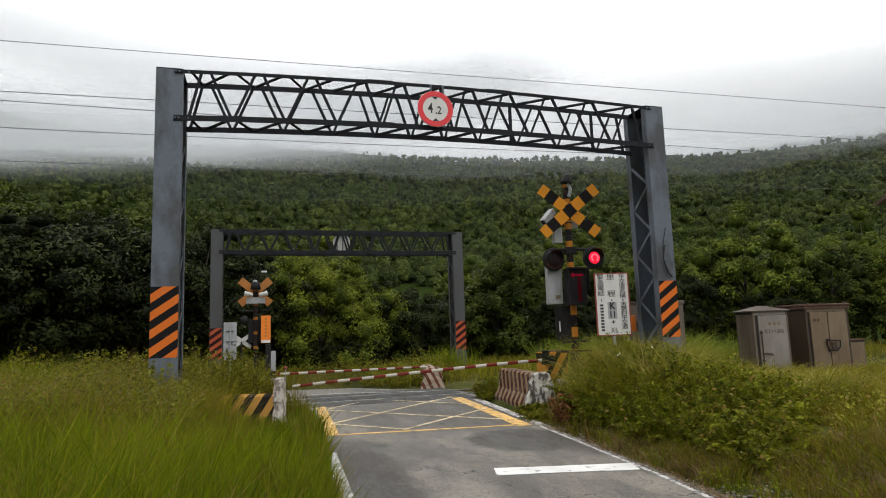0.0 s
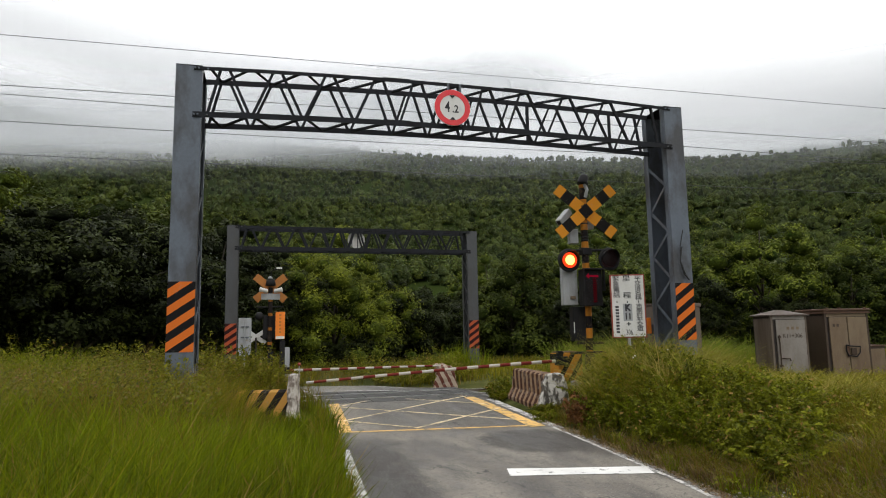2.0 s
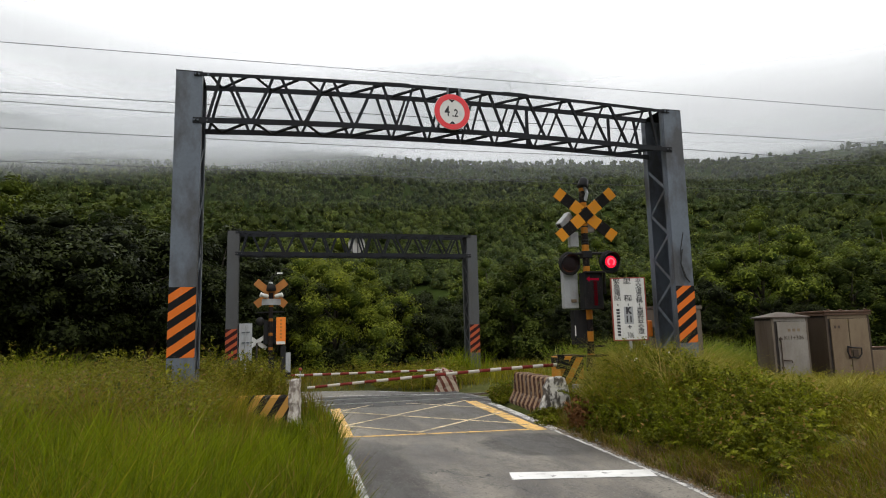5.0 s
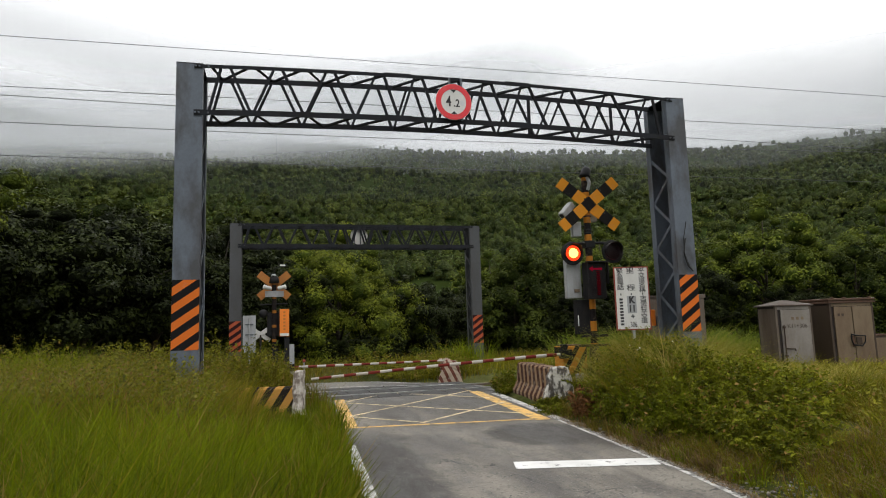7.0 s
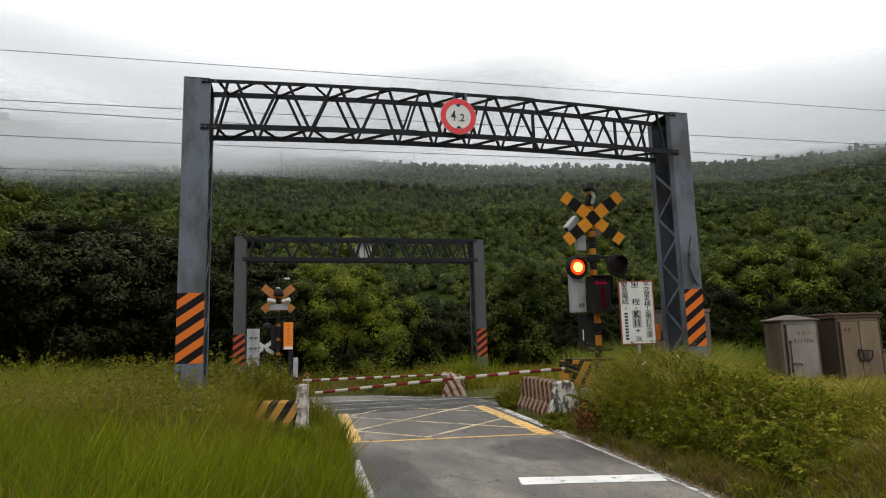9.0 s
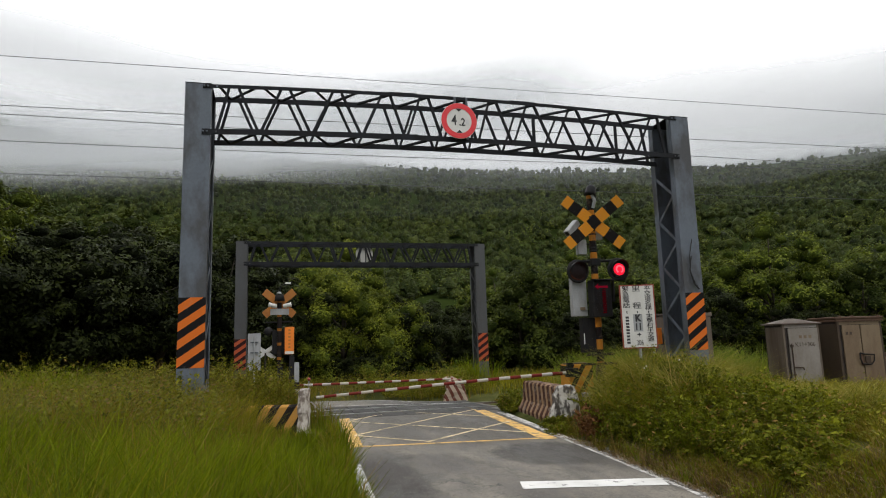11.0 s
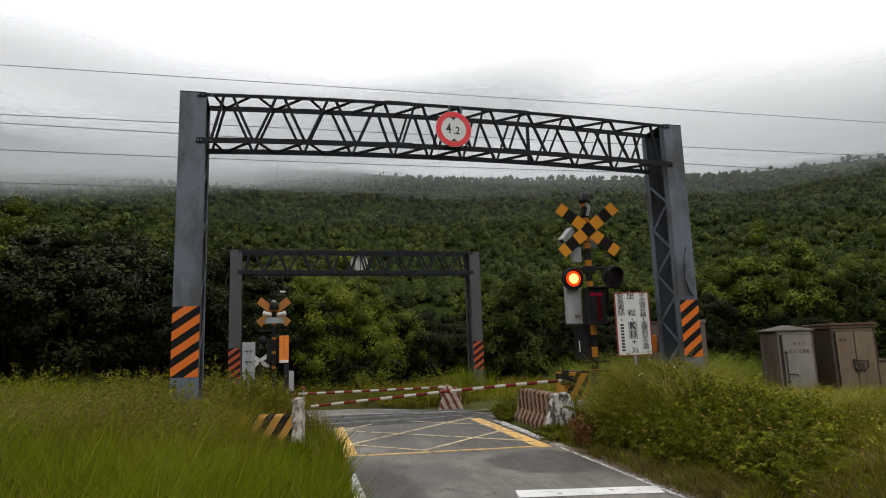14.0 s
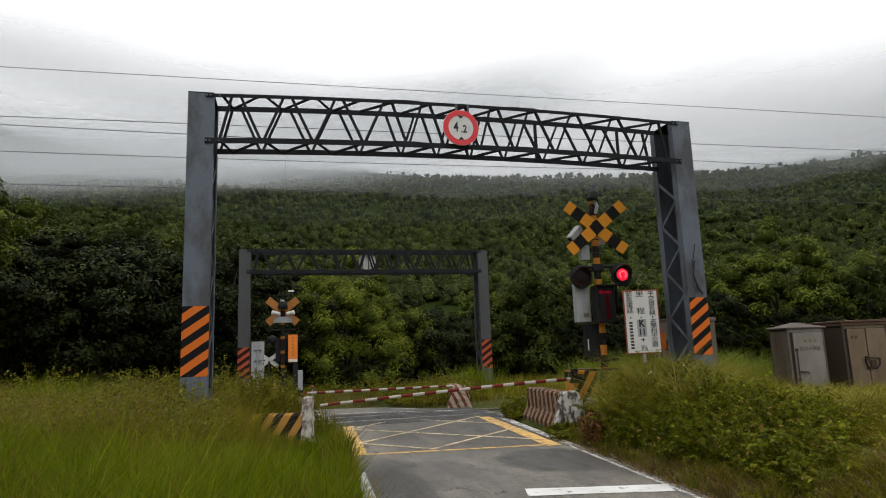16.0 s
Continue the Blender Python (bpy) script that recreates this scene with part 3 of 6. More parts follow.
def build_road():
    road = strip("road", LEFT_EDGE, RIGHT_EDGE, 0.0, M_ASPHALT, None, 0.14)
    tagged(road, "narrow grey asphalt lane with worn patches and cracks", "road", kind="structure")
    # edge lines
    strip("edge_line", [(v, u + 0.06) for v, u in LEFT_EDGE[:5]], [(v, u + 0.19) for v, u in LEFT_EDGE[:5]], 0.005, M_WHITE_EDGE, road)
    strip("edge_line", [(v, u - 0.1) for v, u in RIGHT_EDGE[:7]], [(v, u - 0.01) for v, u in RIGHT_EDGE[:7]], 0.005, M_WHITE_EDGE, road)
    strip("edge_line", [(-0.6, 1.36), (3.6, 1.68)], [(-0.6, 1.5), (3.6, 1.86)], 0.008, M_WHITE_EDGE, road)
    for table, near_by, off_by in ((LEFT_EDGE, 0.1, 0.22), (RIGHT_EDGE, -0.3, -0.18)):
        far = [(v, u) for v, u in table if v > 7.0]
        strip("edge_line", [(v, u + near_by) for v, u in far], [(v, u + off_by) for v, u in far], 0.005, M_WHITE_EDGE, road)
    # stop line across the approaching half
    stroke("stop_line", (-0.39, -3.12), (1.06, -3.52), 0.33, 0.006, M_WHITE_LINE, road, 0.012)
    # hatched keep-clear box in front of the track
    stroke("box_border", (-1.67, 0.24), (1.3, -0.19), 0.1, 0.006, M_YELLOW, road)
    stroke("box_border", (-1.72, 0.2), (-1.48, 4.9), 0.2, 0.006, M_YELLOW, road)
    stroke("box_border", (1.2, -0.3), (1.52, 4.8), 0.25, 0.007, M_YELLOW, road)
    stroke("box_border", (-1.4, 4.92), (1.57, 4.64), 0.07, 0.006, M_YELLOW_PALE, road)
    for a, b in (((-1.6, 1.45), (1.57, 4.47)), ((-0.62, 0.24), (1.38, 1.98)), ((-1.6, 1.45), (-0.61, 0.28)),
                 ((-1.5, 3.45), (1.14, 0.54)), ((-1.48, 3.5), (-0.3, 4.88)), ((-0.32, 4.84), (1.41, 2.8))):
        stroke("box_hatching", a, b, 0.075, 0.0085, M_YELLOW_PALE, road)
    stroke("crossing_line", (-1.45, 7.05), (1.5, 5.86), 0.12, 0.032, M_WHITE_EDGE, road)
    return road


def build_track():
    """The single narrow-gauge track: ballast, rails and rubber crossing panels."""
    bed = bmesh.new()
    for lo, hi in ((-60, -2.4), (2.6, 60)):
        n = 40
        prev = None
        for i in range(n + 1):
            u = lo + (hi - lo) * i / n
            row = [bed.verts.new(spot(u, 5.4 + dv, dz)) for dv, dz in ((-1.9, -0.2), (-1.3, -0.03), (1.3, -0.03), (1.9, -0.25))]
            if prev:
                for k in range(3):
                    bed.faces.new((prev[k], row[k], row[k + 1], prev[k + 1]))
            prev = row
    bmesh.ops.recalc_face_normals(bed, faces=bed.faces[:])
    tagged(part("ballast_bed", bed, M_BALLAST, None), "grey-brown ballast bed overgrown along the railway track", "ballast", kind="structure")
    for v in (4.867, 5.933):
        rail = thing("rail", place(0, v, 0), "worn steel rail let into the level crossing", "rail", "rails of the track")
        part("web", box(-60, 60, -0.05, 0.05, -0.12, 0.018), M_RAIL, rail)
        part("head", box(-60, 60, -0.032, 0.032, 0.018, 0.034), M_RAIL_HEAD, rail, "polished running surface")
    deck = thing("crossing_deck", place(0, 0, 0), "dark rubber level crossing deck between the rails", "crossing deck")
    for v0, v1 in ((4.05, 4.79), (4.98, 5.85), (6.03, 6.7)):
        for k in range(7):
            u = -1.72 + k * 0.52
            part("panel", box(u + 0.006, u + 0.514, v0, v1, -0.05, 0.026, 0.006), M_RUBBER_PANEL, deck)


# ---- height gauges over the road ----
def height_gauge(name, m, stripes, label, sign_front, steel, bar=0.036):
    """A steel portal: two laced columns and a four-chord lattice beam, with a round height-limit sign."""
    g = thing(name, m, label, "height gauge", "height gauges")
    top, low = 5.43, 4.72
    rise = 0.085 if sign_front else 0.0

    def arch(bm):
        """The beam is built with a slight upward camber."""
        for v in bm.verts:
            v.co.z += rise * max(0.0, 1.0 - (v.co.x / 4.0) ** 2)
        return bm

    for s, x0, x1 in ((-1, -4.25, -3.88), (1, 3.98, 4.35)):
        col = part("column", bmesh.new(), steel, g)
        bm = bmesh.new()
        for y0, y1 in ((-0.06, 0.0), (0.60, 0.66)):
            add_box(bm, x0, x1, y0, y1, -0.6, 5.47, 0.008)
        part("channel_web", bm, steel, col)
        lips = bmesh.new()
        for x in (x0, x1 - 0.014):
            for y0, y1 in ((0.002, 0.075), (0.525, 0.598)):
                add_box(lips, x, x + 0.014, y0, y1, -0.6, 5.45)
        part("channel_flange", lips, steel, col)
        # closing sheet; the column's dark inside is put into its colour
        outer = x0 + 0.02 if s < 0 else x1 - 0.02
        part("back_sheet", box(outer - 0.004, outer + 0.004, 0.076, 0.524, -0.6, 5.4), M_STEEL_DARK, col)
        inner = x1 - 0.02 if s < 0 else x0 + 0.02
        z, k = 0.25, 0
        while z < 4.4:
            ya, yb = (0.05, 0.55) if k % 2 else (0.55, 0.05)
            part("lacing_bar", add_bar(bmesh.new(), (inner, ya, z), (inner, yb, z + 0.42), 0.05, 0.012, (1, 0, 0)), steel, col)
            z += 0.42
            k += 1
        cap = bmesh.new()
        add_box(cap, x0 - 0.002, x1 + 0.002, -0.062, 0.662, 5.47, 5.482, 0.002)
        part("cap_plate", cap, M_STEEL_DARK, col)
        wrap = bmesh.new()
        add_box(wrap, x0 + 0.002, x1 - 0.002, -0.064, -0.0605, 1.27, 2.26)
        part("hazard_stripes", wrap, stripes, col, "slanting hazard stripes")
        part("footing", box(x0 - 0.14, x1 + 0.14, -0.2, 0.8, -0.9, 0.28, 0.03), M_CONCRETE, g, "concrete footing")
    x_lo, x_hi = -3.88, 3.98
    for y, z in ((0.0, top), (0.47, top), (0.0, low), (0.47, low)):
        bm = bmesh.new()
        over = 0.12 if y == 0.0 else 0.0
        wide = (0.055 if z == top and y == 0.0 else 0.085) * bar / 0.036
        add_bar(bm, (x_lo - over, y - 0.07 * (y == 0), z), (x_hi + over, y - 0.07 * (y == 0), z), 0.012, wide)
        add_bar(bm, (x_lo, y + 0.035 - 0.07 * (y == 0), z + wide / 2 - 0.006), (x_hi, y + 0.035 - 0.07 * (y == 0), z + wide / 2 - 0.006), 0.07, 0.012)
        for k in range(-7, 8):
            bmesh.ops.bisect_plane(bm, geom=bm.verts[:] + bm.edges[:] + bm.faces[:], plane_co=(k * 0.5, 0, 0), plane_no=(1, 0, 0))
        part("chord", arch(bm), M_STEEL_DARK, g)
    tops = [-3.56, -2.8, -2.01, -1.23, -0.6, 0.01, 0.58, 1.26, 2.05, 2.84, 3.65]
    lows = [-3.82] + [(a + b) / 2 for a, b in zip(tops, tops[1:])] + [3.85]
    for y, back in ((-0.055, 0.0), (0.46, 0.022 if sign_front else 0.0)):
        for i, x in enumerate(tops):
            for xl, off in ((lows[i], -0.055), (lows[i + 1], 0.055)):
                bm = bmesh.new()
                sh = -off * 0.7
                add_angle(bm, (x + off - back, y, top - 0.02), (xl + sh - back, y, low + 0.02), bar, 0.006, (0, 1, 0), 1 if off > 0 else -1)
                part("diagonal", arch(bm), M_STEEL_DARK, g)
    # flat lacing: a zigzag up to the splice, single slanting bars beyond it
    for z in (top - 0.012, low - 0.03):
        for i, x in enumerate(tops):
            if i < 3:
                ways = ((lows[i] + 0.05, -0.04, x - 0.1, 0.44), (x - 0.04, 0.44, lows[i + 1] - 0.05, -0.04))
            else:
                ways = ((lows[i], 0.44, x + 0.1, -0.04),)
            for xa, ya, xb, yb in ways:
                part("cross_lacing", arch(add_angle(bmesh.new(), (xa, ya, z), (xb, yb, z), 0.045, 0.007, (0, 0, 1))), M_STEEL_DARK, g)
    bolts = bmesh.new()
    for x in (-3.98, -3.93, -3.8, 4.0, 4.07):
        for z in (top, low):
            add_box(bolts, x - 0.012, x + 0.012, -0.1, -0.07, z - 0.012, z + 0.012, 0.003)
    tagged(part("bolt_heads", bolts, steel, g), kind="stuff")
    for x in (-0.95, 1.1):
        part("splice_plate", arch(box(x - 0.22, x + 0.22, -0.088, -0.076, top - 0.034, top + 0.034)), M_STEEL_DARK, g)
        part("splice_plate", arch(box(x - 0.22, x + 0.22, -0.088, -0.076, low - 0.048, low + 0.048)), M_STEEL_DARK, g)
    for x in (1.55, 3.18) if sign_front else ():
        part("vertical_post", arch(add_angle(bmesh.new(), (x, 0.45, low), (x, 0.45, top), 0.06, 0.008, (0, 1, 0))), M_STEEL_DARK, g)
    # height limit sign
    y, out = (-0.14, -1) if sign_front else (0.56, 1)
    face = FACING if sign_front else pose(0, 0, 0, -90, 0, 0)
    at = Matrix.Translation((-0.045, y, 5.1) if sign_front else (0.06, y, 5.16))
    sign = part("height_limit_sign", lathe([(0, 0), (0.300, 0), (0.304, 0.003), (0.304, 0.012), (0.298, 0.014), (0, 0.014)], 40, at @ face), M_WHITE_SIGN, g,
                "round red-rimmed height limit sign")
    if sign_front:
        ring = lathe([(0.212, 0.0145), (0.300, 0.0145), (0.300, 0.019), (0.212, 0.019), (0.212, 0.0145)], 40, at @ face)
        part("red_rim", ring, M_RED_RIM, sign)
        lettering("4", 0.25, (-0.13, y - 0.0165, 5.1), M_INK, sign, bold=0.003, wide=0.72)
        lettering(".2", 0.18, (0.005, y - 0.0165, 5.075), M_INK, sign, bold=0.003, wide=0.85)
        part("faded_mark", box(0.07, 0.12, y - 0.017, y - 0.0145, 5.045, 5.125), M_INK_FADED, sign)
        for zz, d in ((5.305, -1), (4.895, 1)):
            part("wedge_mark", plate([(-0.095, zz), (0.005, zz), (-0.045, zz + d * 0.05)], y - 0.0205, y - 0.0145), M_INK, sign)
    part("sign_bracket", arch(add_bar(add_bar(bmesh.new(), (-0.1, y - out * 0.02, low), (-0.1, y - out * 0.02, top), 0.03, 0.03), (0.1, y - out * 0.02, low), (0.1, y - out * 0.02, top), 0.03, 0.03)), steel, sign)
    return g


# ---- crossing furniture ----
def lamp_head(parent, at):
    """A red flashing lamp: round black backing, hood and a light unit on a made-up pivot, lit on one face and dark on
    the other.
    """
    turn = Matrix.Translation(at) @ FACING
    head = part("lamp_head", lathe([(0, -0.12), (0.13, -0.12), (0.14, -0.02), (0.222, -0.012), (0.227, 0.0), (0.222, 0.008), (0.172, 0.01), (0.163, 0.008), (0.163, -0.1), (0, -0.1)], 32, turn), M_BLACK, parent, "round black backing with hood", True)
    bm = bmesh.new()
    rings = []
    for k in range(19):
        a = radians(-25 + k * 230 / 18)
        c, s = math.cos(a), math.sin(a)
        reach = 0.17 * (0.35 + 0.65 * max(0.0, math.sin(a)) ** 0.6) if s > 0 else 0.04
        rings.append([bm.verts.new(Vector(at) + Vector((r * c, y, r * s))) for r, y in ((0.178, -0.006), (0.181, -reach), (0.174, -reach), (0.171, -0.006))])
    for a, b in zip(rings, rings[1:]):
        for k in range(4):
            bm.faces.new((a[k], a[(k + 1) % 4], b[(k + 1) % 4], b[k]))
    bm.faces.new(rings[0])
    bm.faces.new(rings[-1][::-1])
    bmesh.ops.recalc_face_normals(bm, faces=bm.faces[:])
    part("hood", bm, M_BLACK, head)
    return head


def light_unit(parent, at, hot):
    """The light unit of a lamp, in its own space: lit towards -y, dark towards +y; its pivot is made up, in place of
    switching.
    """
    unit = part("light_unit", lathe([(0, -0.012), (0.152, -0.012), (0.152, 0.012), (0, 0.012)], 28, FACING), M_BLACK, parent)
    unit.matrix_basis = Matrix.Translation(at)
    if hot:
        part("lit_rim", lathe([(0.094, 0.0125), (0.148, 0.0125), (0.138, 0.022), (0.094, 0.026)], 28, FACING), M_GLOW_RIM, unit, "glowing red-orange lens rim")
        part("lit_core", lathe([(0, 0.034), (0.04, 0.033), (0.094, 0.026), (0.094, 0.0125), (0, 0.0125)], 28, FACING), M_GLOW_CORE, unit, "glowing yellow lamp core")
    else:
        part("lit_rim", lathe([(0, 0.0125), (0.118, 0.0125), (0.11, 0.02), (0.07, 0.026), (0, 0.026)], 28, FACING), M_GLOW_RED, unit, "glowing red lens")
        ring = bmesh.new()
        add_tube(ring, [(0.066 * math.cos(radians(a)), -0.029, 0.066 * math.sin(radians(a))) for a in range(-60, 241, 20)], 0.017, 6)
        part("lit_core", ring, M_GLOW_PINK, unit, "glowing pink horseshoe of light")
    part("dark_lens", lathe([(0, -0.026), (0.08, -0.022), (0.146, -0.0125), (0, -0.0125)], 28, FACING), M_GLASS_DARK, unit, "unlit dark lens")
    return unit


M_POST = banded("orange_black_post_bands", (0.38, 0.15, 0.02), (0.014, 0.012, 0.012), (0, 0, 1), 0.42, 0.45, 0.35, 0.3, (0.12, 0.09, 0.06))
M_POST_DARK = banded("blackened_orange_post_bands", (0.26, 0.1, 0.018), (0.014, 0.012, 0.012), (0, 0, 1), 0.42, 0.2, 0.35, 0.3, (0.05, 0.035, 0.025))
M_CROSSBUCK = banded("orange_black_crossbuck", (0.62, 0.25, 0.025), (0.014, 0.013, 0.012), (1, 0, 0), 0.44, 0.5, 0.75, 0.08)
M_CROSSBUCK_BACK = worn("orange_board_back", (0.36, 0.14, 0.028), (0.2, 0.08, 0.025), 0.5, 5.0, 0.6)
M_BOOM = banded("red_white_boom_bands", (0.14, 0.023, 0.017), (0.44, 0.41, 0.35), (1, 0, 0), 0.46, 0.5, 0.0, 0.1)
M_BLOCK = banded("worn_red_brown_block_stripes", (0.25, 0.165, 0.1), (0.055, 0.024, 0.016), (-0.0, 1.0, -0.35), 0.26, 0.46, 0.0, 0.32, (0.3, 0.28, 0.24), 0.8)
M_BLOCK_FAR = banded("faded_white_red_block_stripes", (0.36, 0.29, 0.22), (0.12, 0.042, 0.028), (1.0, 0.6, 0.5), 0.2, 0.55, 0.0, 0.3, (0.3, 0.28, 0.24), 0.8)
M_BLOCK_LEFT = banded("orange_black_block_stripes", (0.46, 0.24, 0.06), (0.022, 0.018, 0.016), (0.0, 1.0, 0.62), 0.27, 0.5, 0.0, 0.14, (0.34, 0.32, 0.28), 0.8)
M_MACHINE = banded("orange_black_machine_stripes", (0.5, 0.21, 0.03), (0.02, 0.016, 0.014), (1.0, 0, -0.62), 0.27, 0.58, 0.0, 0.16)


def crossbuck(parent, centre, turn, material, half=0.72):
    for a in (39, -39):
        b = part("crossbuck_board", box(-half, half, -0.012, 0.012, -0.112, 0.112, 0.006), material, parent)
        b.matrix_basis = Matrix.Translation(centre) @ pose(0, 0.013 if a > 0 else -0.013, 0, 0, a, turn)


def crossing_signal():
    s = thing("crossing_signal", place(3.08, 1.45, 0.2, -3), "orange and black railway crossing signal with two flashing red lamps", "crossing signal")
    part("post", tube([(0, 0, -0.3), (0, 0, 4.12)], 0.068, 14), M_POST, s, "orange and black banded post")
    crossbuck(s, (0.0, -0.1, 3.57), -7, M_CROSSBUCK)
    part("crossbuck_clamp", box(-0.08, 0.08, -0.1, 0.08, 3.55, 3.69, 0.01), M_BLACK, s)
    # bell on the post top
    bell = part("bell", lathe([(0, 0.22), (0.05, 0.21), (0.09, 0.16), (0.1, 0.05), (0.115, 0.0), (0.09, 0.0), (0.04, 0.03), (0, 0.03)], 20, Matrix.Translation((-0.02, -0.05, 4.12)) @ pose(0, 0, 0, 0, 15, 0)), M_BLACK, s, "black warning bell hood", True)
    part("bell_bracket", tube([(0.02, -0.06, 4.12), (0.05, -0.1, 4.0), (0.02, -0.07, 3.86)], 0.035, 8), M_GREY_BOX, bell)
    # floodlights and boxes behind the crossbuck
    for x, z, t in ((-0.42, 3.52, 14), (-0.42, 3.22, 8)):
        k = 1.0 if z > 3.4 else 0.7
        f = part("camera_housing", box(-0.26 * k, 0.12 * k, -0.07 * k, 0.07 * k, -0.06 * k, 0.07 * k, 0.02, Matrix.Translation((x + 0.08, 0.08, z)) @ pose(0, 0, 0, 0, -28 - t, 24)), M_GREY_BOX, s, "pale grey camera housing")
        part("lens_window", box(-0.265 * k, -0.258 * k, -0.045 * k, 0.045 * k, -0.035 * k, 0.05 * k, 0.0, Matrix.Translation((x + 0.08, 0.08, z)) @ pose(0, 0, 0, 0, -28 - t, 24)), M_BLACK, f)
        part("camera_arm", tube([(x + 0.1, 0.08, z), (0, 0.05, z - 0.08)], 0.018, 6), M_BLACK, f)
    part("junction_box", box(-0.3, -0.12, 0.02, 0.14, 2.95, 3.24, 0.012), M_GREY_BOX, s, "pale grey junction box")
    part("junction_box", box(0.08, 0.24, 0.05, 0.15, 3.25, 3.45, 0.012), M_GREY_BOX, s, "pale grey junction box")
    for z in (3.02, 3.08, 3.34):
        part("cable_tie", lathe([(0.072, -0.012), (0.08, -0.012), (0.08, 0.012), (0.072, 0.012)], 14, Matrix.Translation((0, 0, z))), M_RUBBER, s)
    # lamp arm
    arm = tube([(-0.42, -0.02, 2.8), (0.42, -0.02, 2.82)], 0.026, 8)
    part("lamp_arm", arm, M_BLACK, s)
    part("arm_clamp", box(-0.1, 0.1, -0.09, 0.09, 2.72, 2.86, 0.015), M_BLACK, s)
    heads = {}
    for key, x, z in (("hot", -0.41, 2.60), ("red", 0.43, 2.63)):
        h = lamp_head(s, (x, -0.14, z))
        part("lamp_stem", tube([(x, -0.06, z + 0.02), (x, -0.02, z + 0.2)], 0.024, 8), M_BLACK, h)
        heads[key] = light_unit(s, (x, -0.17, z), key == "hot")
    # direction indicator
    ind = part("direction_indicator", box(-0.2, 0.2, -0.26, -0.06, 1.72, 2.42, 0.015), M_BLACK, s, "black direction indicator with dim red arrow")
    part("indicator_visor", box(-0.215, 0.215, -0.38, -0.262, 2.405, 2.43, 0.004), M_BLACK, ind)
    for x in (-0.208, 0.208):
        part("indicator_visor", box(x - 0.006, x + 0.006, -0.36, -0.262, 2.0, 2.404), M_BLACK, ind)
    leds = bmesh.new()
    for i in range(11):
        for j in range(17):
            add_box(leds, -0.13 + i * 0.026 - 0.006, -0.13 + i * 0.026 + 0.006, -0.265, -0.261, 1.80 + j * 0.034 - 0.006, 1.80 + j * 0.034 + 0.006)
    tagged(part("led_grid", leds, M_GLASS_DARK, ind), kind="stuff")
    tall = bmesh.new()
    for j in range(13):
        add_box(tall, 0.0 + 0.004 * (j % 3), 0.075, -0.268, -0.2655, 1.79 + j * 0.036, 1.812 + j * 0.036)
    part("dim_mark", tall, M_LED_FAINT, ind, "dim red column of lights")
    part("lit_arrow", plate([(-0.14, 2.29), (-0.07, 2.345), (-0.07, 2.305), (0.12, 2.31), (0.12, 2.262), (-0.07, 2.272), (-0.07, 2.235)], -0.269, -0.2655), M_LED_ARROW, ind, "glowing red arrow")
    # relay boxes beside the post
    gb = part("relay_box", box(-0.5, -0.2, -0.02, 0.12, 1.75, 2.5, 0.015), M_GREY_BOX, s, "pale grey steel relay box")
    part("latch", box(-0.36, -0.26, -0.055, -0.02, 1.86, 1.92, 0.006), M_CABINET, gb)
    bb = part("battery_box", box(-0.32, -0.06, -0.02, 0.16, 1.06, 1.72, 0.012), M_BLACK, s, "black box under the relay box")
    part("reflector_strip", box(-0.315, -0.295, -0.026, -0.0205, 1.22, 1.42), M_WHITE_SIGN, bb)
    for z, w in ((1.0, 0.27), (0.82, 0.33)):
        part("step_iron", box(-w, w, -0.08, -0.04, z, z + 0.045, 0.006), M_BLACK, s)
    part("post_base", lathe([(0.09, 0.3), (0.1, 0.32), (0.1, 0.7), (0.075, 0.85), (0, 0.85)], 14), M_BLACK, s, "dark flared post base", True)
    part("conduit", tube([(0.07, 0.06, 0.4), (0.075, 0.06, 1.6), (0.07, 0.07, 3.0)], 0.016, 6), M_RUBBER, s)
    part("foundation", box(-0.3, 0.3, -0.3, 0.3, -0.35, 0.3, 0.02), M_CONCRETE, s, "concrete foundation")
    return heads


def boom_gate(m, label, length, tip_z, pivot_z, reach_left, height=1.0):
    g = thing("boom_gate", m, label, "boom gate", "boom gates")
    d = -1 if reach_left else 1
    machine = part("machine_housing", box(-0.05 if reach_left else -0.6, 0.5 if reach_left else 0.05, -0.1, 0.35, 0.1, height, 0.03), M_MACHINE, g, "orange and black striped gate machine")
    part("housing_lid", box(0.0 if reach_left else -0.56, 0.44 if reach_left else 0.0, -0.06, 0.3, height, height + 0.025, 0.01), M_RUST, machine)
    part("crank_arm", box(-0.12, 0.02, -0.17, -0.12, height - 0.16, height + 0.04, 0.01), M_BLACK, machine)
    part("counterweight", box(-0.15, 0.12, -0.2, -0.1, pivot_z - 0.09, pivot_z + 0.09, 0.015), M_BLACK, g)
    bm = bmesh.new()
    pts = [(d * length * k / 10, -0.14, pivot_z + (tip_z - pivot_z) * (k / 10) ** 1.25) for k in range(11)]
    add_tube(bm, pts, [0.036 - 0.011 * k / 10 for k in range(11)], 12)
    part("boom", bm, M_BOOM, g, "red and white banded boom, lowered")
    part("machine_plinth", box(-0.2 if reach_left else -0.7, 0.7 if reach_left else 0.2, -0.2, 0.45, -0.5, 0.1, 0.02), M_CONCRETE, g)
    return g


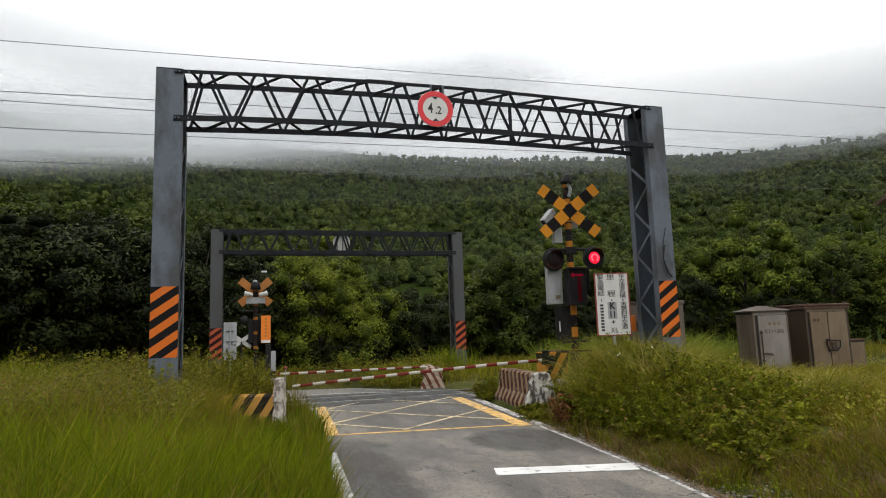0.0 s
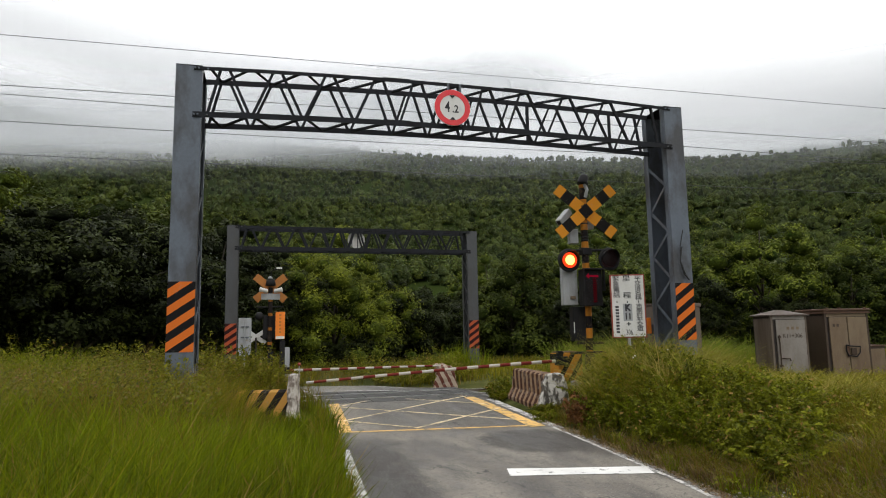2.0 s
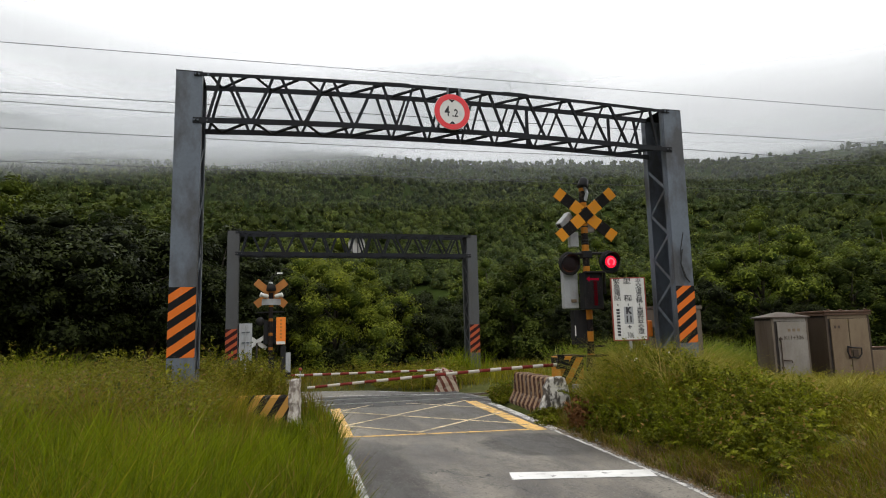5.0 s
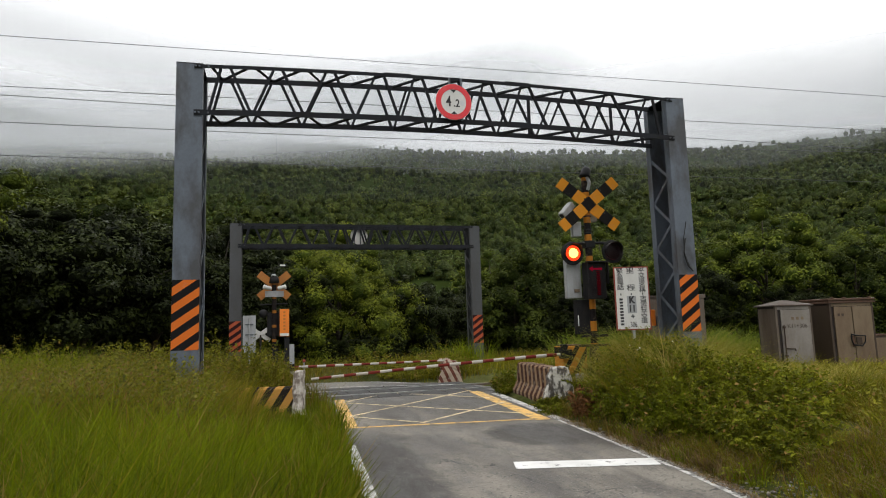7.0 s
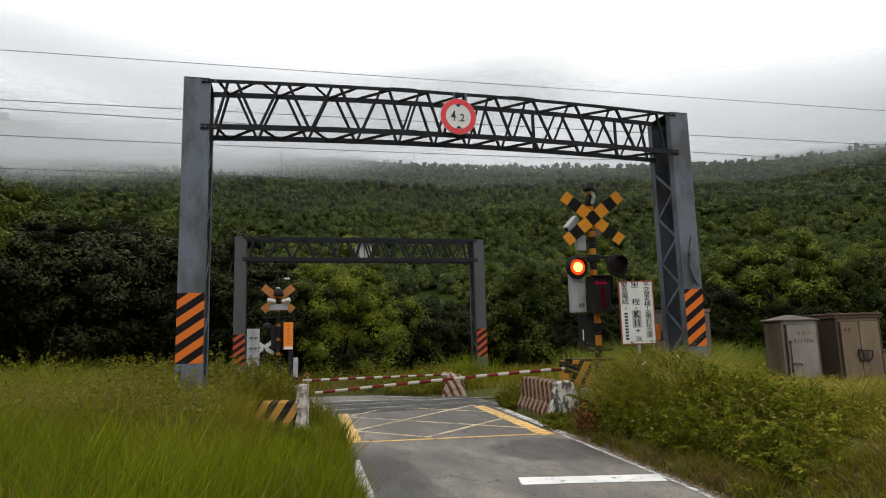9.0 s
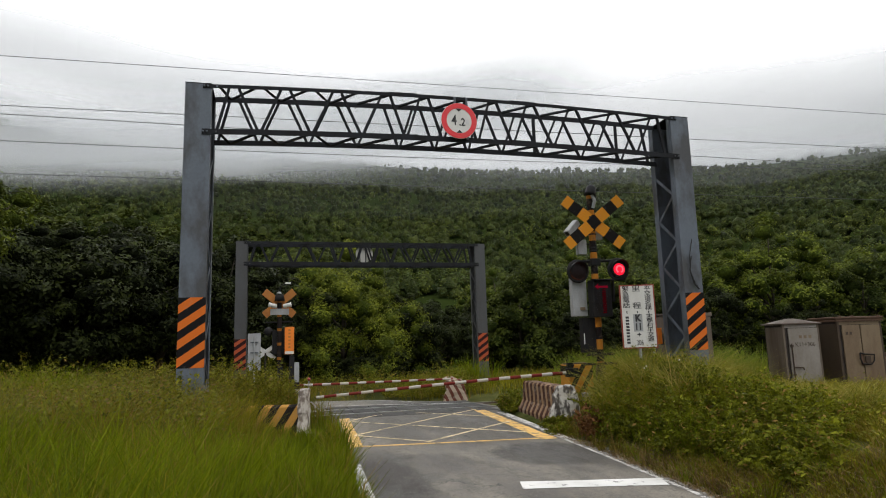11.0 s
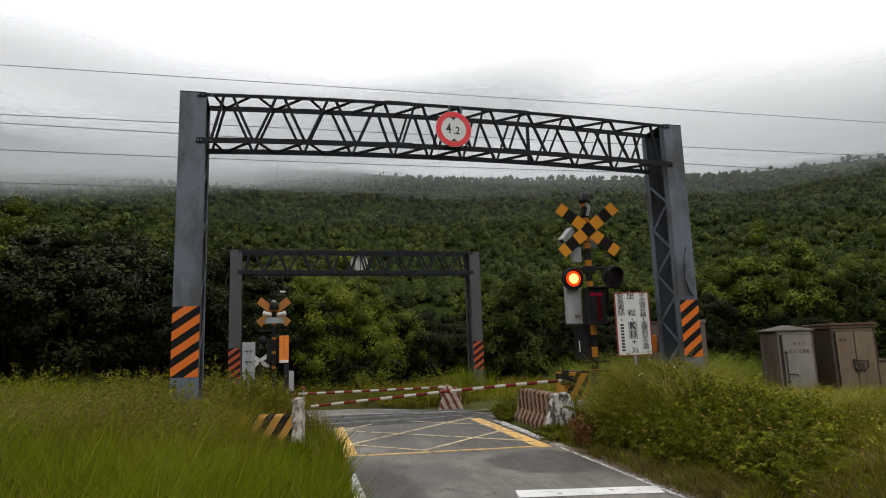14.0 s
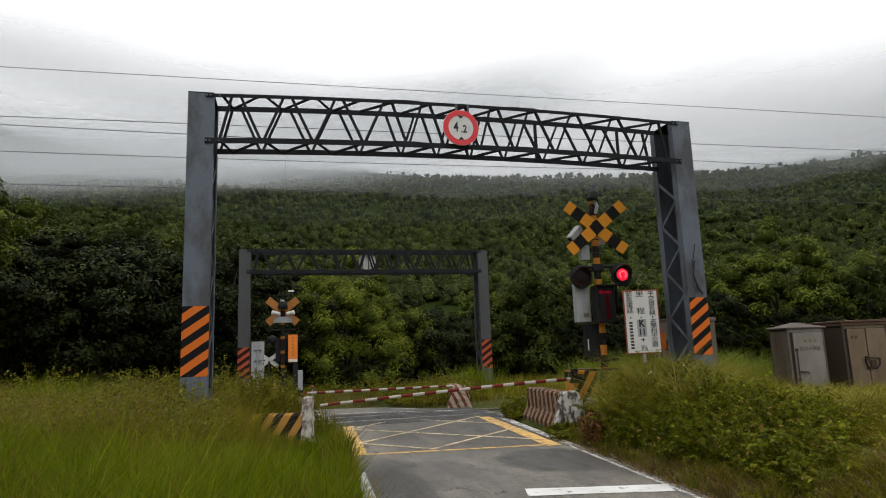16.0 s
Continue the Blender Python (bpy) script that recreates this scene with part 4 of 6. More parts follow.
def concrete_block(m, label, stripes, length, width, height, post=0.0, cap=M_CONCRETE_PALE):
    """A flared concrete guard block, painted with hazard stripes; its long side runs along y."""
    b = thing("guard_block", m, label, "guard block", "guard blocks at the crossing")
    prof = [(-width / 2, 0), (width / 2, 0), (width / 2, 0.12), (width * 0.3, 0.3), (width * 0.26, height - 0.03), (width * 0.2, height), (-width * 0.2, height), (-width * 0.26, height - 0.03), (-width * 0.3, 0.3), (-width / 2, 0.12)]
    bm = bmesh.new()
    n = 10
    rings = []
    for k in range(n + 1):
        y = length * k / n
        rings.append([bm.verts.new((x + 0.008 * noise.noise((x * 9, y * 9, z * 9)), y, z + 0.012 * noise.noise((x * 7, y * 7, z * 7 + 4)) * (z > 0.2))) for x, z in prof])
    for a, c in zip(rings, rings[1:]):
        for k in range(len(prof)):
            bm.faces.new((a[k], a[(k + 1) % len(prof)], c[(k + 1) % len(prof)], c[k]))
    bm.faces.new(rings[0][::-1])
    bm.faces.new(rings[-1])
    bmesh.ops.recalc_face_normals(bm, faces=bm.faces[:])
    part("block", bm, stripes, b)
    end = bmesh.new()
    w2 = width * 0.62
    outline = [(-w2 * 0.9, 0), (w2 * 0.95, 0), (w2 * 0.8, 0.3), (w2 * 0.62, height * 0.8), (w2 * 0.5, height + 0.01 + post), (-w2 * 0.42, height + 0.015 + post), (-w2 * 0.6, height * 0.75), (-w2 * 0.75, 0.3)]
    end = plate(outline, -0.16, -0.004)
    bmesh.ops.bevel(end, geom=end.edges[:], offset=0.018, segments=1, affect="EDGES")
    bmesh.ops.triangulate(end, faces=end.faces[:])
    bmesh.ops.subdivide_edges(end, edges=end.edges[:], cuts=2, use_grid_fill=True)
    for p in end.verts:
        p.co += 0.035 * noise.noise_vector(p.co * 7.0) + 0.014 * noise.noise_vector(p.co * 19.0)
    part("end_cap", end, cap, b, "flaked whitewashed concrete end")
    return b


def notice_board():
    """White notice with black columns of writing on a thin pole."""
    b = thing("notice_board", place(3.38, 0.56, 0.2, -16), "white upright notice board with red edge and black writing", "notice board")
    part("pole", tube([(0.03, 0.03, -0.2), (0.03, 0.03, 1.95)], 0.028, 10), M_GREY_BOX, b)
    panel = part("panel", box(-0.285, 0.285, -0.012, 0.012, 1.12, 2.26, 0.004), M_BOARD_EDGE, b, "red-edged sign panel")
    panel.matrix_basis = Matrix.Translation((0.03, 0, 0)) @ Matrix.Diagonal((1.1, 1, 1, 1))
    part("white_face", box(-0.264, 0.264, -0.0165, -0.0125, 1.141, 2.239), M_WHITE_SIGN, panel)
    y = -0.0178
    for k, ch in enumerate("平交道名稱"):
        lettering(ch, 0.1, (0.17, y, 2.185 - 0.088 * k), M_INK, panel, wide=1.12, bold=0.001)
    for k, ch in enumerate("志學村平交道"):
        lettering(ch, 0.1, (0.175, y, 1.68 - 0.081 * k), M_INK, panel, wide=1.12, bold=0.001)
    for k, ch in enumerate("緊急電話"):
        lettering(ch, 0.108, (-0.185, y, 2.185 - 0.1 * k), M_INK, panel, wide=1.12, bold=0.001)
    for ch, z in (("里", 2.185), ("程", 1.875)):
        lettering(ch, 0.125, (-0.015, y, z), M_INK, panel, wide=1.15, bold=0.001)
    part("grey_patch", box(-0.09, 0.06, -0.0172, -0.0168, 1.42, 1.73), M_GREY_BOX, panel)
    lettering("K", 0.17, (-0.015, y - 0.001, 1.655), M_INK, panel, bold=0.008, wide=0.8)
    lettering("11", 0.16, (-0.015, y - 0.001, 1.50), M_INK, panel, bold=0.006, wide=0.75)
    lettering("+", 0.13, (-0.01, y, 1.36), M_INK, panel, bold=0.003)
    lettering("306", 0.135, (-0.005, y, 1.215), M_INK, panel, bold=0.001, wide=0.55)
    for k in range(9):
        part("writing_bar", box(-0.215, -0.16, -0.019, -0.0168, 1.655 - k * 0.056, 1.692 - k * 0.056), M_INK, panel)
    for x in (-0.185, 0.17, -0.015):
        part("writing_bar", box(x - 0.008, x + 0.008, -0.019, -0.0168, 1.745, 1.785), M_INK, panel)
    return b


def utility_cabinet(m, label, wide, deep, tall, door_m, side_m, hip, double):
    """A steel cabinet: framed body, side sheets, doors with dark gaps round them, and a roof with a lip."""
    c = thing("utility_cabinet", m, label, "cabinet", "utility cabinets")
    part("body", box(0, wide, 0, deep, 0.08, tall, 0.006), M_CABINET_GAP, c)
    part("plinth", box(-0.05, wide + 0.05, -0.05, deep + 0.05, -0.5, 0.08, 0.015), M_CONCRETE, c, "concrete plinth")
    for x0, x1 in ((-0.008, -0.001), (wide + 0.001, wide + 0.008)):
        part("side_panel", box(x0, x1, 0.035, deep - 0.03, 0.1, tall - 0.04, 0.003), side_m, c)
    for x in (-0.012, wide - 0.03):
        part("corner_post", box(x, x + 0.042, -0.012, 0.028, 0.08, tall - 0.005, 0.004), side_m, c)
    part("head_rail", box(0.032, wide - 0.032, -0.01, -0.001, tall - 0.06, tall - 0.005, 0.003), door_m, c)
    e = 0.045

    def ring(bm, z, d):
        return [bm.verts.new(p) for p in ((-d, -d, z), (wide + d, -d, z), (wide + d, deep + d, z), (-d, deep + d, z))]

    roof = bmesh.new()
    rings = [ring(roof, tall, 0.0), ring(roof, tall, e), ring(roof, tall + 0.022, e)]
    if hip:
        rings.append([roof.verts.new((wide * a, deep * b, tall + 0.115)) for a, b in ((0.42, 0.45), (0.58, 0.45), (0.58, 0.55), (0.42, 0.55))])
    else:
        rings += [ring(roof, tall + 0.03, e - 0.02), ring(roof, tall + 0.05, e - 0.02), ring(roof, tall + 0.054, e + 0.004), ring(roof, tall + 0.078, e + 0.004), ring(roof, tall + 0.086, e - 0.02)]
    for a, b in zip(rings, rings[1:]):
        for i in range(4):
            roof.faces.new((a[i], a[(i + 1) % 4], b[(i + 1) % 4], b[i]))
    roof.faces.new(rings[-1])
    bmesh.ops.recalc_face_normals(roof, faces=roof.faces[:])
    cover = part("roof_cover", roof, M_CABINET_ROOF if hip else M_RUST, c, "overhanging sheet steel roof")
    if not hip:
        for x in (0.02, wide * 0.3, wide * 0.9):
            part("lifting_lug", box(x, x + 0.05, -e - 0.004, -e + 0.03, tall + 0.08, tall + 0.105, 0.005), M_RUST, cover)
    doors = ((0.075, wide / 2 - 0.009), (wide / 2 + 0.009, wide - 0.04)) if double else ((0.085, wide - 0.034),)
    for i, (x0, x1) in enumerate(doors):
        d = part("door", box(x0, x1, -0.026, -0.002, 0.12, tall - 0.068, 0.006), door_m, c, "closed steel door")
        for z in (0.3, tall * 0.5, tall - 0.3):
            hx = x0 - 0.012 if double and i == 0 else x1 + 0.002
            part("hinge", tube([(hx, -0.02, z), (hx, -0.02, z + 0.08)], 0.009, 6), M_CABINET_DARK, d)
        if double:
            if i == 0:
                for a in (x0 + 0.06, x0 + 0.14):
                    part("writing_bar", box(a, a + 0.045, -0.029, -0.0262, tall - 0.24, tall - 0.19), M_CABINET_DARK, d)
                part("door_handle", box(x1 - 0.055, x1 - 0.008, -0.045, -0.027, tall * 0.44, tall * 0.58, 0.006), M_RUST, d)
            else:
                loop = [(x0 - 0.1, tall * 0.6), (x0 - 0.11, tall * 0.53), (x0 - 0.07, tall * 0.465), (x0 + 0.1, tall * 0.45), (x0 + 0.17, tall * 0.5), (x0 + 0.18, tall * 0.575), (x0 - 0.02, tall * 0.585), (x0 - 0.1, tall * 0.6)]
                part("padlock_hasp", tube([(x, -0.06, z) for x, z in loop], 0.013, 6), M_BLACK, d, "dark loop handle across both doors")
                part("lock_plate", box(x0 + 0.01, x0 + 0.12, -0.05, -0.027, tall * 0.47, tall * 0.56, 0.008), M_CABINET_DARK, d)
        else:
            lettering("K11+306", 0.105, ((x0 + x1) / 2 + 0.02, -0.028, tall - 0.36), M_CABINET_DARK, d, wide=1.02)
            for k in range(3):
                part("writing_bar", box(x0 + 0.2 + k * 0.095, x0 + 0.255 + k * 0.095, -0.029, -0.0262, tall - 0.245, tall - 0.195), M_CABINET, d)
            part("door_handle", tube([(x0 + 0.06, -0.03, tall * 0.46), (x0 + 0.1, -0.06, tall * 0.46), (x0 + 0.2, -0.06, tall * 0.455), (x0 + 0.21, -0.06, tall * 0.43)], 0.013, 6), M_CABINET_DARK, d, "dark lever handle")
            rod = part("bolt_bar", tube([(x0 + 0.035, -0.042, 0.42), (x0 + 0.035, -0.042, tall * 0.76)], 0.011, 6), M_CABINET_DARK, d, "dark locking rod")
            for z in (0.5, tall * 0.72):
                part("rod_guide", box(x0 + 0.01, x0 + 0.06, -0.055, -0.026, z, z + 0.035, 0.004), M_CABINET_DARK, rod)
    return c


# ---- plants ----
rng = np.random.default_rng(7)


def blades(name, roots, heights, widths, lean, material, label, category, way=None):
    """Grass: each blade a bent, tapering strip, all in one mesh; way: the direction in which each blade bends over."""
    n = len(roots)
    a = rng.uniform(0, math.tau, n)
    b = rng.uniform(0, math.tau, n) if way is None else way
    side = np.stack([np.cos(a), np.sin(a), np.zeros(n)], 1) * widths[:, None] / 2
    bow = np.stack([np.cos(b), np.sin(b), np.zeros(n)], 1) * (heights * lean * rng.uniform(0.2, 1.0, n))[:, None]
    up = np.zeros((n, 3))
    up[:, 2] = heights
    v = np.empty((n, 5, 3))
    v[:, 0], v[:, 1] = roots - side, roots + side
    mid = roots + up * 0.58 + bow * 0.34
    v[:, 2], v[:, 3] = mid - side * 0.8, mid + side * 0.8
    v[:, 4] = roots + up * (1.0 - 0.3 * min(lean, 1.4) * rng.uniform(0, 1, n))[:, None] + bow * 1.15
    pat = np.array([(0, 1, 3), (0, 3, 2), (2, 3, 4)])
    tris = (pat[None] + (np.arange(n) * 5)[:, None, None]).reshape(-1, 3)
    return tagged(mesh_from(name, v.reshape(-1, 3), tris, material), label, category, kind="stuff")


def tussocks(centres, each, spread):
    """Roots of grass growing in tussocks round the centres, with the ways in which their blades bend outwards."""
    n = len(centres) * each
    a = rng.uniform(0, math.tau, n)
    r = spread * np.sqrt(rng.uniform(0, 1, n)) * np.repeat(rng.uniform(0.5, 1.3, len(centres)), each)
    p = np.repeat(centres, each, axis=0)
    p[:, 0] += r * np.cos(a)
    p[:, 1] += r * np.sin(a)
    return p, a + rng.normal(0, 0.5, n)


def leaf_mesh(name, at, out, sizes, material, droop=0.3, narrow=0.5, core=None):
    """Leaves: folded rhombs at the points at, facing roughly along out."""
    n = len(at)
    nrm = out + rng.normal(0, 0.36, (n, 3))
    nrm /= np.linalg.norm(nrm, axis=1)[:, None] + 1e-9
    r = rng.normal(0, 1, (n, 3))
    r[:, 2] -= droop
    t = r - nrm * np.sum(r * nrm, 1)[:, None]
    t /= np.linalg.norm(t, axis=1)[:, None] + 1e-9
    s = np.cross(nrm, t) * (sizes * narrow)[:, None]
    L = t * sizes[:, None]
    v = np.empty((n, 4, 3))
    v[:, 0] = at - L * 0.5
    v[:, 1] = at + s * 0.5 + nrm * (sizes * 0.1)[:, None]
    v[:, 2] = at + L * 0.5
    v[:, 3] = at - s * 0.5 + nrm * (sizes * 0.1)[:, None]
    pat = np.array([(0, 1, 2), (0, 2, 3)])
    tris = (pat[None] + (np.arange(n) * 4)[:, None, None]).reshape(-1, 3)
    v = v.reshape(-1, 3)
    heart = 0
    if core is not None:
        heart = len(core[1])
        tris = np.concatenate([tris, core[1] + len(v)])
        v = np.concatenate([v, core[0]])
    return mesh_from(name, v, tris, material, heart)


def ball(parts, lumpy=0.0, seed=0.0, cut=-2.0):
    """Points and triangles of a round, lumpy mass without its underside."""
    bm = bmesh.new()
    bmesh.ops.create_icosphere(bm, subdivisions=parts, radius=1.0)
    for v in bm.verts:
        v.co *= 1.0 + lumpy * noise.noise(v.co * 2.2 + Vector((seed, 0, 0))) + lumpy * 0.6 * noise.noise(v.co * 4.6 + Vector((0, seed, 0)))
    bmesh.ops.delete(bm, geom=[v for v in bm.verts if v.co.z < cut], context="VERTS")
    bm.verts.index_update()
    got = np.array([v.co[:] for v in bm.verts]), np.array([[v.index for v in f.verts] for f in bm.faces])
    bm.free()
    return got


BALL = ball(1)


def crown_points(n, wide, tall, lumps, base, flare=0.35, loose=0.0):
    """Leaf places of a crown wide across and tall from base up: leafy domes over an uneven egg-shaped volume, bare below."""
    k = np.arange(lumps)
    z = 1.0 - 1.85 * (k + 0.5) / lumps
    a = k * 2.39996 + rng.uniform(0, math.tau)
    ring = np.sqrt(1 - z * z)
    c = np.stack([ring * np.cos(a), ring * np.sin(a), z], 1) + rng.normal(0, 0.07, (lumps, 3))
    seed = rng.uniform(0, 50)
    c *= np.array([0.83 + (0.42 + 0.5 * loose) * noise.noise(Vector(q) * 1.7 + Vector((seed, 0, 0))) for q in c])[:, None]
    c[rng.uniform(0, 1, lumps) < 0.22] *= 0.62
    size = rng.uniform(0.11, 0.235, lumps) * (90 / lumps) ** 0.3
    w = rng.choice(lumps, n, p=size ** 2 / np.sum(size ** 2))
    out = c / (np.linalg.norm(c, axis=1)[:, None] + 1e-9)
    d = rng.normal(0, 0.62, (n, 3)) + out[w] * 0.5
    d[:, 2] += 0.55
    d /= np.linalg.norm(d, axis=1)[:, None]
    q = c[w] + d * (size[w] * rng.uniform(0.72 - loose, 1.14 + loose, n))[:, None] * np.array([1.0, 1.0, 0.8])
    half = np.array([wide / 2, wide / 2, tall / 2])

    def shaped(p):
        grow = (1.0 - 0.2 * np.clip(p[:, 2], 0, 1)) * (1.0 + flare * np.clip(-p[:, 2], 0, 1))
        return np.stack([p[:, 0] * grow, p[:, 1] * grow, p[:, 2] + 1], 1) * half + np.array([0, 0, base])

    o = d * 0.8
    o[:, 2] += 0.45
    # balls inside the domes; their dark colour stands for the shade between leaves
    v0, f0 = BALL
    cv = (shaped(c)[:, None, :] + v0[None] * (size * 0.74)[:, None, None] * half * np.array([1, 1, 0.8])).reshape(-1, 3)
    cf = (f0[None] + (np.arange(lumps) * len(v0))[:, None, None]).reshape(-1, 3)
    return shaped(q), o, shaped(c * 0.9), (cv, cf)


def tree(m, label, wide, tall, clear, leaves, leaf, material, lumps=40, flare=0.35):
    """A tree: tapered trunk, limbs out to the lumps of the crown, and leaves."""
    t = thing("tree", m, label, "tree", "trees behind the crossing")
    at, out, tips, cores = crown_points(leaves, wide, tall - clear, lumps, clear, flare, 0.22)
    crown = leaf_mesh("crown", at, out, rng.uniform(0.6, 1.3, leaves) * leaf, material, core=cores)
    crown.parent = t
    wood = bmesh.new()
    h = tall * 0.62
    bend = [(0.12 * math.sin(k * 1.3), 0.1 * math.cos(k * 1.7), -0.5 + (h + 0.5) * k / 6) for k in range(7)]
    add_tube(wood, bend, [0.028 * tall * (1 - 0.12 * k) for k in range(7)], 8)
    for p in tips[:: max(1, len(tips) // 16)]:
        z0 = max(clear * 0.8, min(p[2] * 0.6, h * 0.9))
        mid = (p[0] * 0.45, p[1] * 0.45, (z0 + p[2]) / 2 + 0.1)
        add_tube(wood, [(0.05, 0.05, z0), mid, tuple(p)], [0.011 * tall, 0.007 * tall, 0.002 * tall], 5)
    part("trunk", wood, M_BARK, t, "grey-brown trunk with spreading limbs", True)
    return t


def stand(x, y, turn=0.0, size=1.0):
    return pose(x, y, ground_height(x, y) - 0.1, 0, 0, turn) @ Matrix.Diagonal((size, size, size, 1))


def scatter(n, test, az, reach):
    """Random places in a sector round the viewer, denser near by, that pass the test (x, y, u, v)."""
    res = []
    while len(res) < n:
        a = radians(rng.uniform(*az))
        r = reach[0] * (reach[1] / reach[0]) ** rng.uniform(0, 1)
        x, y = r * math.sin(a), r * math.cos(a)
        if test(x, y, *plan_of(x, y)):
            res.append((x, y, ground_height(x, y) - 0.02))
    return np.array(res)


def off_road(u, v, gap=0.0):
    return u < along(LEFT_EDGE, v) - gap or u > along(RIGHT_EDGE, v) + gap


def clear_of_track(v):
    return not 3.7 < v < 7.0


def lane_grass(u, v):
    """Growth on the left verge: kept low in the camera's line of sight to the guard block, fuller to both sides of it.
    """
    out = max(0.0, along(LEFT_EDGE, v) - u)
    p = spot(u, v)
    far, az = math.hypot(p.x, p.y), math.degrees(math.atan2(p.x, p.y))
    if -21.0 < az < -12.5 and 6.5 < far < 11.8:
        return 0.36 + 0.1 * max(0.0, 9.5 - far)
    if v > 1.5:
        return min(1.1, 0.75 + 0.3 * out)
    return min(1.0, 0.62 + 0.3 * out)


def on_mound(u, v):
    """The flank of the weed mound, kept free of short grass so that the camera sees its weeds."""
    return (1.6 < u < 3.2 - 0.25 * abs(v + 2.8) and -4.9 < v < -0.9) or bare(u, v)


def bare(u, v):
    """Broken gravel between the lane and the verge, with few tufts."""
    return v < -4.3 and u < along(RIGHT_EDGE, v) + 0.5 * min(1.0, (-4.3 - v) / 0.7) and rng.uniform(0, 1) < 0.85


def tuft(p):
    """How well the grass grows at each place: clumps and thin spots."""
    return np.array([1.0 + 0.38 * noise.noise((x * 1.3, y * 1.3, 2.0)) + 0.25 * noise.noise((x * 4.1, y * 4.1, 5.0)) for x, y, _ in p])


def drift(p):
    """The way in which the grass at each place leans, in patches."""
    return np.array([5.0 * noise.noise((x * 0.55, y * 0.55, 7.0)) + 2.2 * noise.noise((x * 2.3, y * 2.3, 1.0)) for x, y, _ in p]) + rng.normal(0, 1.5, len(p))


def build_grass():
    # left verge, tall and green close by
    p = scatter(52000, lambda x, y, u, v: u < along(LEFT_EDGE, v) + 0.12 * rng.uniform(-1, 1) and v < 3.5, (-52, 2), (2.2, 13))
    edge = np.array([lane_grass(u, v) for u, v in (plan_of(q[0], q[1]) for q in p)])
    blades("tall_grass", p, rng.uniform(0.3, 0.78, len(p)) * edge * tuft(p) * 0.85, rng.uniform(0.004, 0.0105, len(p)), 0.3, M_GRASS, "tall green roadside grass bending over the lane edge", "grass", drift(p))
    for count, each, material, words in ((1150, 34, M_GRASS, "fresh green grass tussocks of the verge"), (260, 30, M_GRASS_MIX, "paler grass tussocks standing out of the verge"), (150, 26, M_GRASS_DRY, "browned grass tussocks of the verge")):
        c = scatter(count, lambda x, y, u, v: u < along(LEFT_EDGE, v) - 0.02 and v < 0.8, (-50, 1), (2.4, 11))
        p, a = tussocks(c, each, 0.085)
        edge = np.array([lane_grass(u, v) for u, v in (plan_of(q[0], q[1]) for q in p)]) * np.repeat(rng.uniform(0.55, 1.15, count), each)
        blades("grass_tussocks", p, rng.uniform(0.5, 0.95, len(p)) * edge, rng.uniform(0.006, 0.015, len(p)), 0.55, material, words, "grass", a)
    # seeding, browner grass farther back on the left
    p = scatter(15000, lambda x, y, u, v: off_road(u, v, 0.1) and (u < -3.5 or (u < 0 and v > 2.2)) and clear_of_track(v) and -3.5 < v < 16, (-46, -6), (6.5, 24))
    low = np.array([lane_grass(u, v) for u, v in (plan_of(q[0], q[1]) for q in p)])
    blades("seeding_grass", p, low * tuft(p) * rng.uniform(0.4, 1.0, len(p)), rng.uniform(0.006, 0.014, len(p)), 0.7, M_GRASS_DRY, "yellow-brown seeding grass on the bank", "grass", drift(p))
    for count, each, material, words in ((520, 26, M_GRASS_MIX, "yellow-green grass tussocks on the bank"), (200, 24, M_GRASS_DRY, "brown seeding grass tussocks on the bank"), (170, 24, M_GRASS, "dark green grass tussocks on the bank")):
        c = scatter(count, lambda x, y, u, v: u < -2.9 and -2.6 < v < 3.5, (-44, -11), (7.5, 15))
        p, a = tussocks(c, each, 0.14)
        low = np.array([lane_grass(u, v) for u, v in (plan_of(q[0], q[1]) for q in p)]) * np.repeat(rng.uniform(0.6, 1.2, count), each)
        blades("bank_tussocks", p, low * rng.uniform(0.45, 0.95, len(p)), rng.uniform(0.006, 0.012, len(p)), 0.9, material, words, "grass", a)
    # right verge: short turf near the lane, longer behind
    p = scatter(22000, lambda x, y, u, v: u > along(RIGHT_EDGE, v) + 0.1 * rng.uniform(-0.6, 1.6) and v < 3.6 and not on_mound(u, v), (6, 46), (4.2, 16))
    far = np.array([min(0.62, 0.36 + 0.1 * max(0.0, u - along(RIGHT_EDGE, v))) for u, v in (plan_of(q[0], q[1]) for q in p)])
    blades("verge_grass", p, rng.uniform(0.1, 0.34, len(p)) * far * tuft(p), rng.uniform(0.005, 0.011, len(p)), 0.8, M_GRASS_DRY, "mixed green and brown verge grass round the cabinets", "grass", drift(p))
    c = scatter(1500, lambda x, y, u, v: u > along(RIGHT_EDGE, v) + 0.25 and v < 3.4 and not on_mound(u, v), (8, 44), (4.6, 15))
    p, a = tussocks(c, 22, 0.1)
    far = np.array([min(0.7, 0.36 + 0.12 * max(0.0, u - along(RIGHT_EDGE, v))) for u, v in (plan_of(q[0], q[1]) for q in p)])
    blades("verge_tussocks", p, rng.uniform(0.2, 0.55, len(p)) * far, rng.uniform(0.005, 0.01, len(p)), 1.1, M_GRASS_MIX, "yellow-green grass tussocks on the verge", "grass", a)
    c = scatter(620, lambda x, y, u, v: 0.02 < u - along(RIGHT_EDGE, v) < 2.2 and v < 0.0 and not on_mound(u, v), (8, 42), (4.4, 11))
    p, a = tussocks(c, 20, 0.06)
